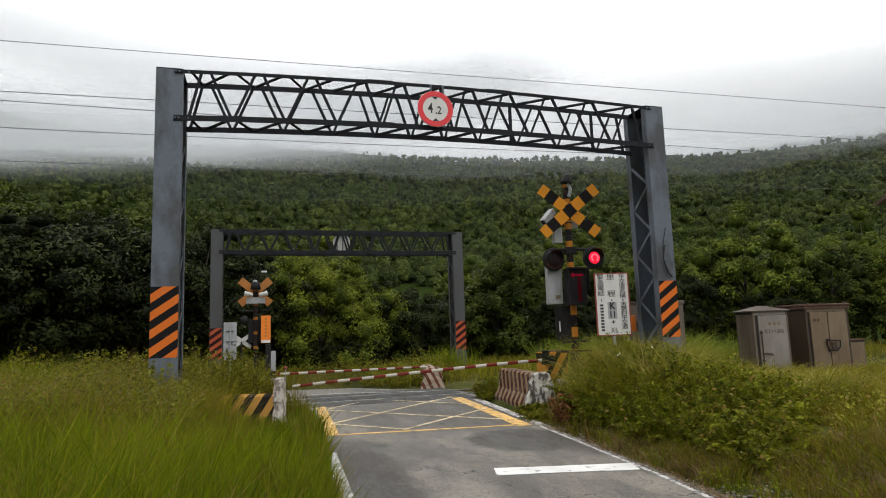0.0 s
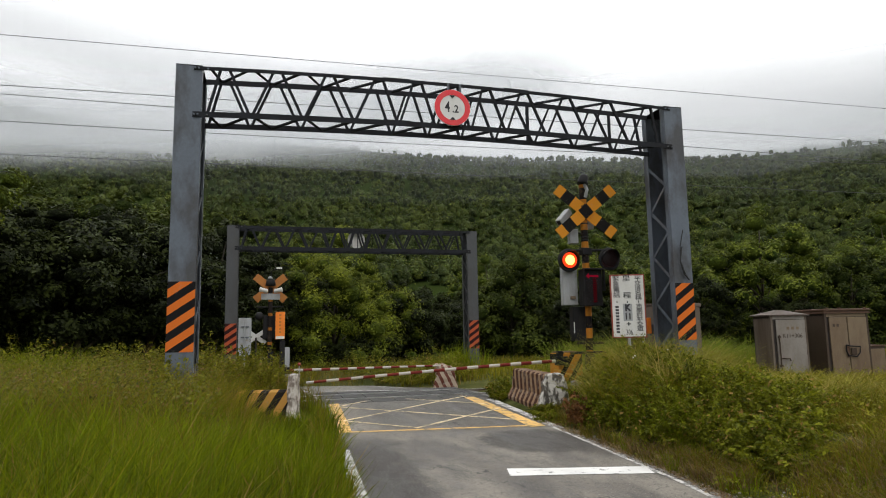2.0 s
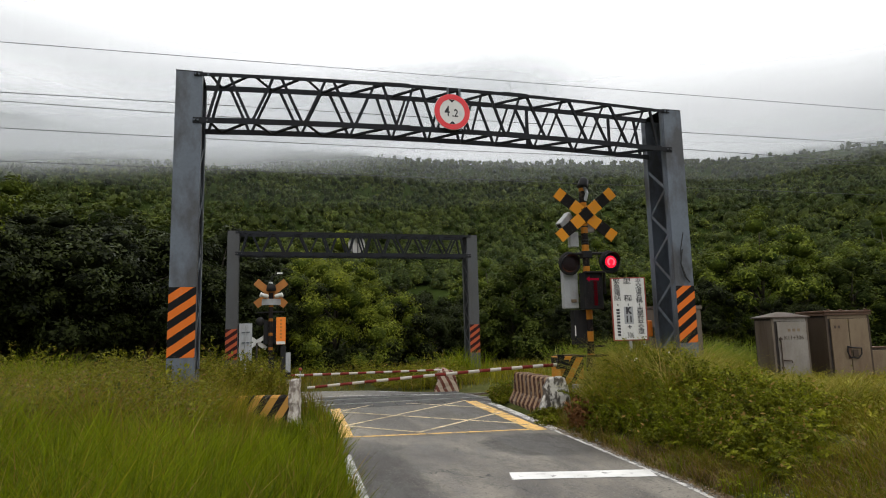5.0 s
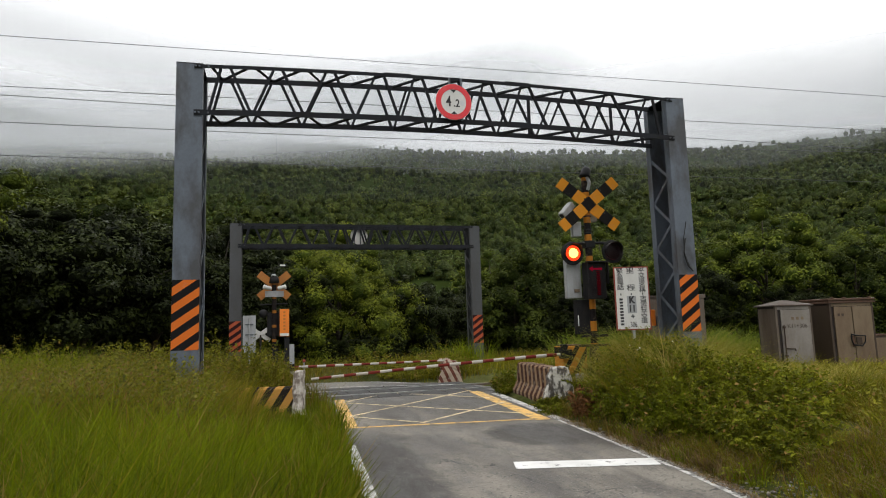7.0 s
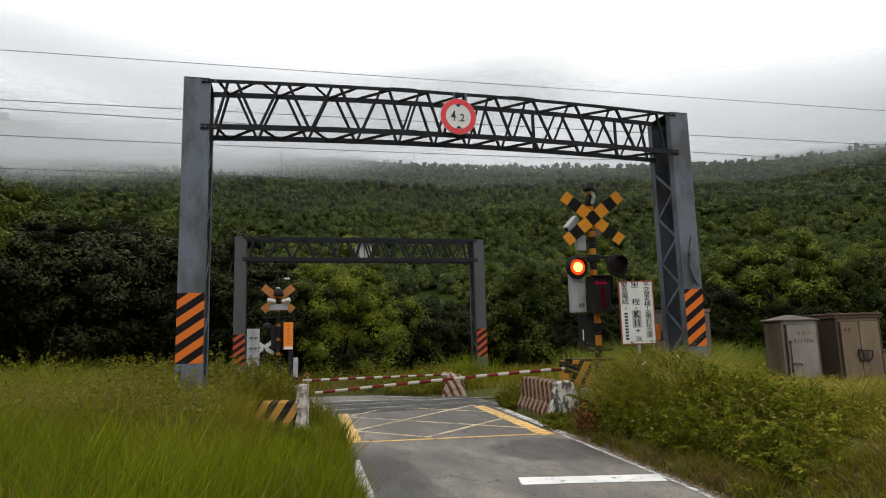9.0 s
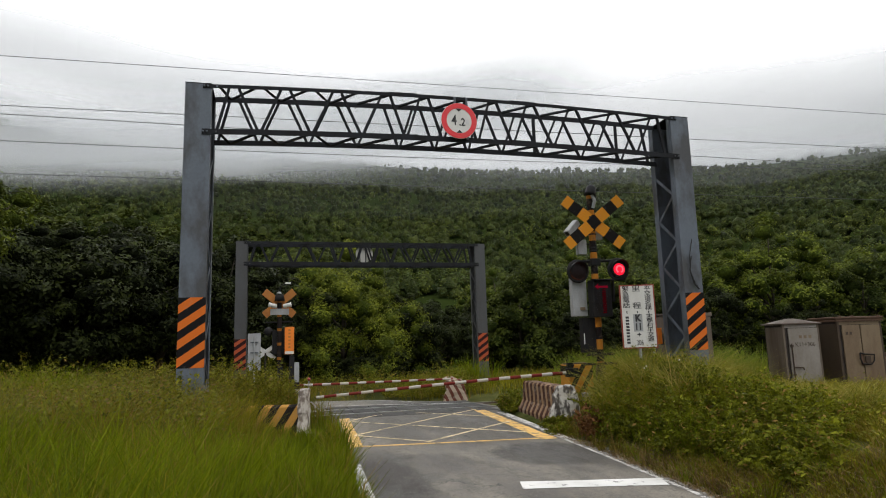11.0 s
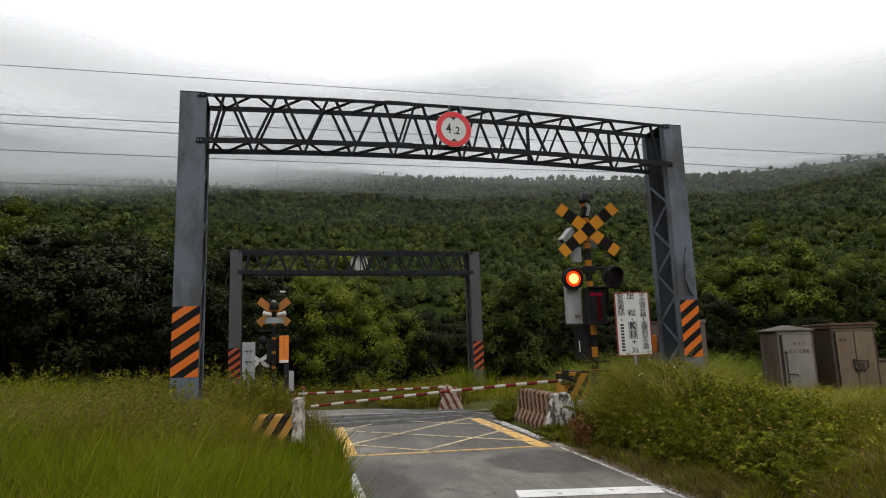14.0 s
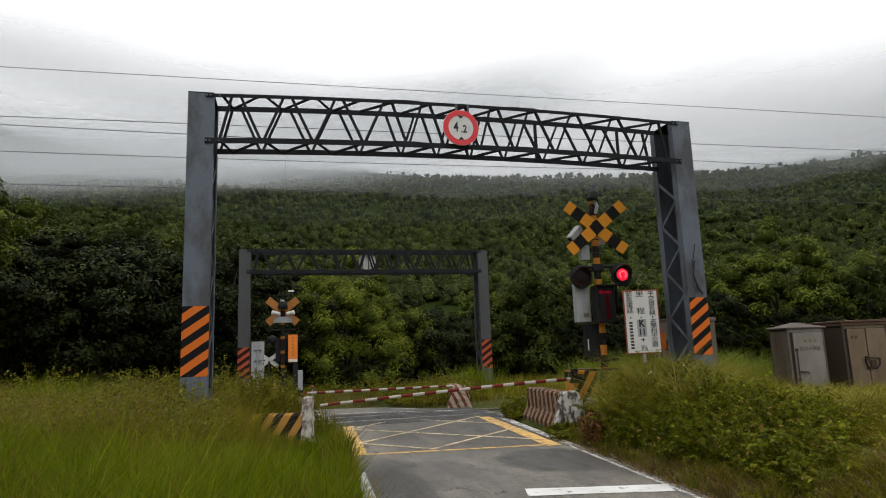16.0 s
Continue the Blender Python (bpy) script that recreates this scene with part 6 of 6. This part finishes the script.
# ---- low cloud on the hill ----
def mist_material(name, lower, depth, tilt, strength, seed, fade, torn, grain):
    """Thin cloud: thicker upwards from the height lower, with torn, drifting edges; tilt lowers it to the left."""
    n = Nodes(name)
    sep = n.add("SeparateXYZ")
    n.link(n.coord(), sep.inputs[0])
    mp = n.add("Mapping")
    mp.inputs["Scale"].default_value = (0.5, 0.5, 1.6)
    mp.inputs["Location"].default_value = (seed, seed * 2, 0)
    n.link(n.coord(), mp.inputs[0])
    cl = n.add("TexNoise", Scale=grain, Detail=5.0, Roughness=0.55)
    n.link(mp.outputs[0], cl.inputs["Vector"])
    rag = n.math("MULTIPLY_ADD", cl.outputs[0], torn, -torn / 2)
    z = n.math("ADD", sep.outputs[2], n.math("MULTIPLY_ADD", sep.outputs[0], tilt, rag))
    soft = n.add("MapRange")
    soft.interpolation_type = "SMOOTHSTEP"
    soft.inputs[1].default_value, soft.inputs[2].default_value = lower, lower + depth
    n.link(z, soft.inputs[0])
    high = n.add("MapRange")
    high.interpolation_type = "SMOOTHSTEP"
    high.inputs[1].default_value, high.inputs[2].default_value = lower + depth, lower + depth + fade
    high.inputs[3].default_value, high.inputs[4].default_value = strength, 0.0
    n.link(z, high.inputs[0])
    a = n.math("MULTIPLY", soft.outputs[0], high.outputs[0])
    if tilt < 0:
        thin = n.add("MapRange")
        thin.interpolation_type = "SMOOTHSTEP"
        thin.inputs[1].default_value, thin.inputs[2].default_value = 0.0, lower
        thin.inputs[3].default_value, thin.inputs[4].default_value = 1.0, 0.0
        n.link(sep.outputs[0], thin.inputs[0])
        a = n.math("MULTIPLY", a, thin.outputs[0])
    d = n.add("BsdfDiffuse")
    d.inputs[0].default_value = (0.82, 0.845, 0.88, 1)
    tr = n.add("BsdfTranslucent")
    tr.inputs[0].default_value = (0.82, 0.845, 0.88, 1)
    both = n.add("MixShader", Fac=0.5)
    n.link(d.outputs[0], both.inputs[1])
    n.link(tr.outputs[0], both.inputs[2])
    clear = n.add("BsdfTransparent")
    ms = n.add("MixShader")
    n.link(a, ms.inputs[0])
    n.link(clear.outputs[0], ms.inputs[1])
    n.link(both.outputs[0], ms.inputs[2])
    n.link(ms.outputs[0], n.out.inputs[0])
    return n.m


def build_mist():
    # The first two sheets stand in for the haze of distance, not for cloud.
    for k, (r, lower, depth, tilt, strength, fade) in enumerate(((260, -10, 70, 0.0, 0.016, 40), (380, 0.0, 100, 0.08, 0.085, 60), (205, 65, 13, -0.17, 0.26, 25), (240, 77, 14, -0.17, 0.36, 30), (285, 88, 17, -0.16, 0.5, 36), (340, 102, 20, -0.15, 0.6, 44), (440, 120, 40, 0.09, 0.6, 46), (555, 108, 44, 0.03, 0.8, 50))):
        bm = bmesh.new()
        cols = []
        for i in range(41):
            a = radians(-60 + 3 * i)
            cols.append([bm.verts.new((r * math.sin(a), r * math.cos(a), z)) for z in (20, 90, 160, 240, 330)])
        for p, q in zip(cols, cols[1:]):
            for j in range(4):
                bm.faces.new((p[j], q[j], q[j + 1], p[j + 1]))
        ob = part("mist_backdrop", bm, mist_material("low_cloud_and_haze", lower, depth, tilt, strength, 37.0 * k, fade, 0.1 * r if r < 400 else 60.0, 2.6 / r), None)
        ob.visible_shadow = False
        tagged(ob, "thin white low cloud and haze across the hillside", "mist", kind="structure")


# ---- wires, far-side signs, small things ----
def overhead_wire(a, b, radius, label, sag=0.0):
    w = thing("overhead_wire", pose(0, 0, 0), label, "wire", "overhead wires of the railway")
    (u0, v0, z0), (u1, v1, z1) = a, b
    pts = []
    for k in range(25):
        t = -1.2 + 3.4 * k / 24
        pts.append(spot(u0 + (u1 - u0) * t, v0 + (v1 - v0) * t, z0 + (z1 - z0) * t + sag * (t - 0.5) ** 2))
    part("strand", tube(pts, radius, 6), M_WIRE, w)
    return w


def build_wires():
    overhead_wire((-8.4, 5.2, 5.334), (15.0, 5.2, 5.45), 0.0075, "dark contact wire over the track")
    m = overhead_wire((-8.43, 5.2, 5.97), (15.43, 5.2, 6.32), 0.0075, "dark messenger wire over the contact wire", 0.33)
    part("dropper", tube([spot(-2.8, 5.2, 5.36), spot(-2.8, 5.2, 6.078)], 0.004, 5), M_WIRE, m)
    part("dropper", tube([spot(6.6, 5.2, 5.41), spot(6.6, 5.2, 6.2)], 0.004, 5), M_WIRE, m)
    overhead_wire((-8.33, 4.71, 7.746), (15.08, 4.71, 7.997), 0.007, "thin grey feeder wire high over the track")
    overhead_wire((-8.28, 4.71, 6.661), (14.92, 4.71, 6.91), 0.008, "thin grey feeder wire over the track")
    overhead_wire((-8.27, 4.71, 6.475), (14.83, 4.71, 6.312), 0.008, "thin grey return wire over the track")


def far_signal():
    z0 = -0.35
    s = thing("crossing_signal", place(-2.83, 9.8, z0, 4), "railway crossing signal post facing away beyond the track", "crossing signal")
    part("post", tube([(0, 0, -0.3), (0, 0, 3.5)], 0.065, 12), M_POST_DARK, s)
    crossbuck(s, (0, 0.1, 2.85 - z0), 0, M_CROSSBUCK_BACK, 0.56)
    part("bell", lathe([(0, 0.26), (0.05, 0.25), (0.13, 0.17), (0.15, 0.02), (0, 0.0)], 16, Matrix.Translation((0, -0.02, 2.9 - z0))), M_BLACK, s, "black warning bell hood", True)
    part("bell_crown", lathe([(0, 0.07), (0.05, 0.06), (0.075, 0.0), (0, 0.0)], 12, Matrix.Translation((-0.02, -0.06, 3.12 - z0))), M_GREY_BOX, s, "pale grey bell crown", True)
    top_arm = part("lamp_bracket", tube([(0, -0.02, 3.1 - z0), (0.02, -0.04, 3.36 - z0), (0.2, -0.05, 3.42 - z0)], 0.018, 6), M_BLACK, s)
    part("floodlight", box(0.12, 0.34, -0.12, 0.02, 3.4 - z0, 3.47 - z0, 0.02), M_BLACK, top_arm)
    part("reflector", box(0.15, 0.31, -0.128, -0.121, 3.41 - z0, 3.46 - z0, 0.003), M_WHITE_SIGN, top_arm, "pale lamp glass")
    for d in (-1, 1):
        part("floodlight", lathe([(0, 0), (0.05, 0), (0.06, 0.03), (0.06, 0.18), (0.075, 0.23), (0, 0.23)], 12, Matrix.Translation((0.1 * d, -0.12, 2.75 - z0)) @ pose(0, 0, 0, 20, 78 * d, 0)), M_WHITE_SIGN, s, "white floodlight", True)
        part("lamp_back", lathe([(0, 0.08), (0.07, 0.07), (0.13, 0.0), (0.13, -0.02), (0, -0.02)], 20, Matrix.Translation((0.3 * d, 0.1, 2.02 - z0)) @ FACING), M_BLACK, s, "black back of a flashing lamp", True)
    part("white_plate", box(-0.27, 0.27, -0.1, -0.075, 2.5 - z0, 2.68 - z0, 0.004), M_GREY_BOX, s)
    part("lamp_arm", tube([(-0.4, 0.02, 2.28 - z0), (0.4, 0.02, 2.3 - z0)], 0.022, 6), M_BLACK, s)
    part("direction_indicator", box(-0.19, 0.19, 0.06, 0.26, 1.35 - z0, 2.05 - z0, 0.012), M_BLACK, s, "black back of the direction indicator")
    o = part("orange_panel", box(0.15, 0.42, -0.1, -0.07, 1.34 - z0, 2.14 - z0, 0.005), M_ORANGE, s, "orange warning panel")
    for k in range(6):
        part("writing_bar", box(0.255, 0.315, -0.104, -0.1005, 2.02 - k * 0.1 - z0, 2.07 - k * 0.1 - z0), M_CROSSBUCK_BACK, o)
    part("white_strip", box(0.16, 0.41, -0.1035, -0.1005, 1.35 - z0, 1.43 - z0), M_WHITE_SIGN, o)
    part("step_iron", box(-0.3, 0.3, -0.08, -0.04, 0.75 - z0, 0.8 - z0, 0.005), M_BLACK, s)
    for x, h in ((-0.05, 1.0), (0.28, 1.3), (0.42, 1.1)):
        part("relay_box", box(x, x + 0.14, -0.2, -0.05, 0.2 - z0, h - z0, 0.01), M_GREY_BOX if x > 0.3 else M_BLACK, s)
    b = thing("notice_board", place(-3.53, 9.7, z0, 3), "back of a white notice board on a thin pole", "notice board")
    # grey, not white: the tone of the shaded back is put into the colour
    part("panel", box(-0.18, 0.18, -0.01, 0.01, 0.9 - z0, 1.97 - z0, 0.004), M_GREY_BOX, b)
    part("pole", tube([(0, -0.03, -0.3), (0, -0.03, 1.9 - z0)], 0.024, 8), M_GREY_BOX, b)
    for z in (1.1, 1.4, 1.7):
        part("back_rail", box(-0.11, 0.11, -0.05, -0.012, z - z0, z + 0.03 - z0), M_STEEL, b)
    x = thing("level_crossing_sign", place(-3.22, 10.0, z0, 0), "back of a small white level crossing cross", "sign")
    for a in (35, -35):
        bd = part("cross_board", box(-0.33, 0.33, -0.01, 0.01, -0.06, 0.06, 0.02), M_WHITE_SIGN, x)
        bd.matrix_basis = pose(0, 0.011 if a > 0 else -0.011, 1.42 - z0, 0, a, 0)
    part("pole", tube([(0, -0.03, -0.3), (0, -0.03, 1.4 - z0)], 0.025, 8), M_BARK, x)


def small_things():
    # concrete cable post beside the gauge's foot
    p = thing("cable_post", place(4.78, 0.5, 0.2), "weathered grey-brown cable post with a cap", "post")
    part("shaft", box(-0.055, 0.055, -0.055, 0.055, -0.3, 1.66, 0.012), M_CABINET_SIDE, p)
    part("cap", box(-0.075, 0.075, -0.075, 0.075, 1.66, 1.73, 0.012), M_CABINET_SIDE, p)
    # grey relay hut and orange telephone box behind the notice board
    r = thing("relay_cabinet", place(4.34, 1.35, 0.3), "weathered brown relay cabinet behind the gauge column", "cabinet")
    part("body", box(-0.25, 0.25, 0, 0.45, -0.4, 1.62, 0.02), M_CABINET_SIDE, r)
    part("lid", box(-0.28, 0.28, -0.03, 0.48, 1.62, 1.66, 0.01), M_CABINET_ROOF, r)
    part("door", box(-0.21, 0.21, -0.016, -0.002, 0.1, 1.56, 0.005), M_CABINET_SIDE, r)
    t = thing("emergency_phone", place(3.96, 0.9, 0.3), "orange emergency telephone box on a thin pole", "telephone box")
    part("case", box(-0.1, 0.1, -0.06, 0.06, 1.08, 1.38, 0.015), M_ORANGE, t)
    part("pole", tube([(0, 0.08, -0.4), (0, 0.08, 1.3)], 0.025, 8), M_GREY_BOX, t)
    part("grey_case", box(0.13, 0.27, -0.04, 0.06, 1.06, 1.26, 0.012), M_STEEL, t)
    # cable draped down the right column
    c = thing("loose_cable", place(4.2, -0.085, 0), "loose dark cable hanging down the gauge column", "cable")
    pts = [(-0.2, 0, 4.0), (-0.17, -0.01, 3.7), (-0.06, -0.012, 3.45), (-0.02, -0.015, 3.2), (-0.09, -0.01, 2.9), (-0.1, -0.012, 2.65), (-0.02, -0.01, 2.42), (0.06, -0.01, 2.32)]
    part("strand", tube(pts[3:], 0.008, 6), M_RUBBER, c)
    part("strand", tube([(x + 0.03 * math.sin(z * 7), y - 0.004, z) for x, y, z in pts[4:]], 0.012, 6), M_RUBBER, c)
    # red marker ball on the left guard block and pebble-like rubble on the lane's right edge
    b = thing("marker_lamp", place(-2.1, 7.1, 0.0), "small red round marker on a thin stem", "marker")
    part("ball", lathe([(0, 0.045), (0.032, 0.032), (0.045, 0), (0.032, -0.032), (0, -0.045)], 14, Matrix.Translation((0, 0, 0.72))), M_BOARD_EDGE, b, "", True)
    part("stem", tube([(0, 0, -0.2), (0, 0, 0.68)], 0.012, 6), M_GREY_BOX, b)
    kerb = thing("broken_kerb", place(0, 0, 0), "broken pale concrete kerb edge half buried in weeds", "kerb")
    for k in range(3):
        v = -1.7 + k * 0.5 + rng.uniform(-0.2, 0.2)
        u = along(RIGHT_EDGE, v) + 0.1 + rng.uniform(-0.04, 0.12)
        s = rng.uniform(0.2, 0.36)
        q = part("kerb_stone", box(-0.07 * s, 0.07 * s, -0.3 * s, 0.3 * s, -0.06, 0.018 * s, 0.006), M_CONCRETE, kerb)
        q.matrix_basis = pose(u, v, road_height(v), rng.uniform(-6, 6), rng.uniform(-6, 6), rng.uniform(-60, 60))
    # loose pale gravel along the lane's right edge, spreading where the verge is driven over
    verts, tris = [], []
    faces = np.array([(0, 2, 1), (0, 3, 2), (4, 5, 6), (4, 6, 7), (0, 1, 5), (0, 5, 4), (1, 2, 6), (1, 6, 5), (2, 3, 7), (2, 7, 6), (3, 0, 4), (3, 4, 7)])
    cube = np.array([(x, y, z) for z in (-0.6, 0.7) for x, y in ((-1, -1), (1, -1), (1, 1), (-1, 1))], float)
    for k in range(2600):
        v = rng.uniform(-6.2, -0.4)
        wide = 0.07 + 0.05 * max(0.0, -3.6 - v) + (rng.uniform(0, 0.9) if -5.4 < v < -4.9 else 0.0)
        u = along(RIGHT_EDGE, v) - 0.04 + abs(rng.normal(0, 1)) * wide * 0.7
        p = spot(u, v)
        size = rng.uniform(0.004, 0.014)
        stone = cube * size * rng.uniform(0.6, 1.3, (8, 3))
        lie = road_height(v) if u < along(RIGHT_EDGE, v) else max(ground_height(p.x, p.y), road_height(v) - 0.01)
        tris.append(faces + len(verts) * 8)
        verts.append(stone + np.array([p.x, p.y, lie + size * 0.4]))
    tagged(mesh_from("gravel", np.concatenate(verts), np.concatenate(tris), M_GRAVEL), "loose pale gravel along the lane edge", "gravel", kind="stuff")
    # low rusty box beside the cabinets
    j = thing("junction_box", place(7.9, -0.25, 0.25, -6), "low rust-brown steel junction box beside the cabinets", "junction box")
    part("case", box(0, 0.36, 0, 0.4, -0.4, 0.82, 0.01), M_CABINET_DARK, j)
    part("lid", box(-0.02, 0.38, -0.02, 0.42, 0.82, 0.845, 0.006), M_RUST, j)
    part("door", box(0.03, 0.33, -0.018, -0.002, 0.05, 0.78, 0.005), M_CABINET, j)
    # hut at the wood's edge
    x, y = polar(38.0, 24)
    h = thing("hut", pose(x, y, ground_height(x, y), 0, 0, -25), "small pale hut with a brown sheet roof at the wood edge", "hut")
    part("wall", box(-0.2, 3.0, -0.1, 2.5, -0.3, 5.1), M_HUT_WALL, h)
    part("roof", add_bar(bmesh.new(), (-0.8, 1.2, 5.35), (3.6, 1.2, 6.0), 3.4, 0.12), M_HUT_ROOF, h, "brown sheet roof")


def build():
    build_ground()
    build_road()
    build_track()
    height_gauge("height_gauge", place(0, 0, 0), M_HAZARD, "blue-grey steel lattice height gauge with orange and black striped columns", True, M_STEEL)
    height_gauge("height_gauge", place(0.02, 12.0, -0.41), M_HAZARD_RED, "grey steel lattice height gauge with red striped columns beyond the track", False, M_STEEL_FAR, 0.052)
    lamps = crossing_signal()
    boom_gate(place(3.02, 2.7, 0.0), "lowered red and white boom gate on the near side", 5.2, 0.59, 0.84, True)
    boom_gate(place(-2.45, 7.45, -0.24), "lowered red and white boom gate beyond the track", 4.2, 0.8, 0.8, False, 0.62)
    concrete_block(place(2.14, 1.18, 0, -5), "flared concrete guard block with worn red-brown stripes", M_BLOCK, 2.0, 0.55, 0.68)
    concrete_block(place(-2.52, 1.6, -0.06, 80), "low concrete guard block with orange and black stripes in the grass", M_BLOCK_LEFT, 1.18, 0.5, 0.62, 0.24, M_POST_STONE)
    concrete_block(place(1.75, 7.1, -0.12, -10), "flared concrete guard block with faded red stripes beyond the track", M_BLOCK_FAR, 1.8, 0.6, 0.66, 0.0, M_BLOCK_FAR)
    notice_board()
    utility_cabinet(place(5.87, -0.13, 0.26, -6), "tarnished brown utility cabinet with a pale door and hipped roof", 0.70, 0.5, 1.4, M_CABINET_DOOR, M_CABINET_SIDE, True, False)
    utility_cabinet(place(6.9, -0.3, 0.27, -6), "tarnished brown two-door utility cabinet with a flat roof", 0.88, 0.66, 1.42, M_CABINET, M_CABINET_DARK, False, True)
    far_signal()
    build_wires()
    small_things()
    build_trees()
    build_forest()
    build_mist()
    build_weeds()
    build_grass()
    return lamps


def motions(lamps):
    """The two lamps flash in turn, 0.6 s each: a light unit on a made-up pivot swings its lit face to the front and
    back, in place of switching.
    """
    for key, first in (("hot", 180.0), ("red", 0.0)):
        unit = lamps[key]
        home = unit.matrix_basis.translation.copy()
        angle = first
        rows = [(0.0, angle)]
        t = 0.4
        while t < 15.9:
            for k in range(4):
                rows.append((t + k / 30, angle + 60.0 * k))
            angle += 180.0
            t += 0.6
        rows.append((16.0, angle))
        walk(unit, [(s, pose(*home, 0, 0, a)) for s, a in rows])


lamps = build()
motions(lamps)
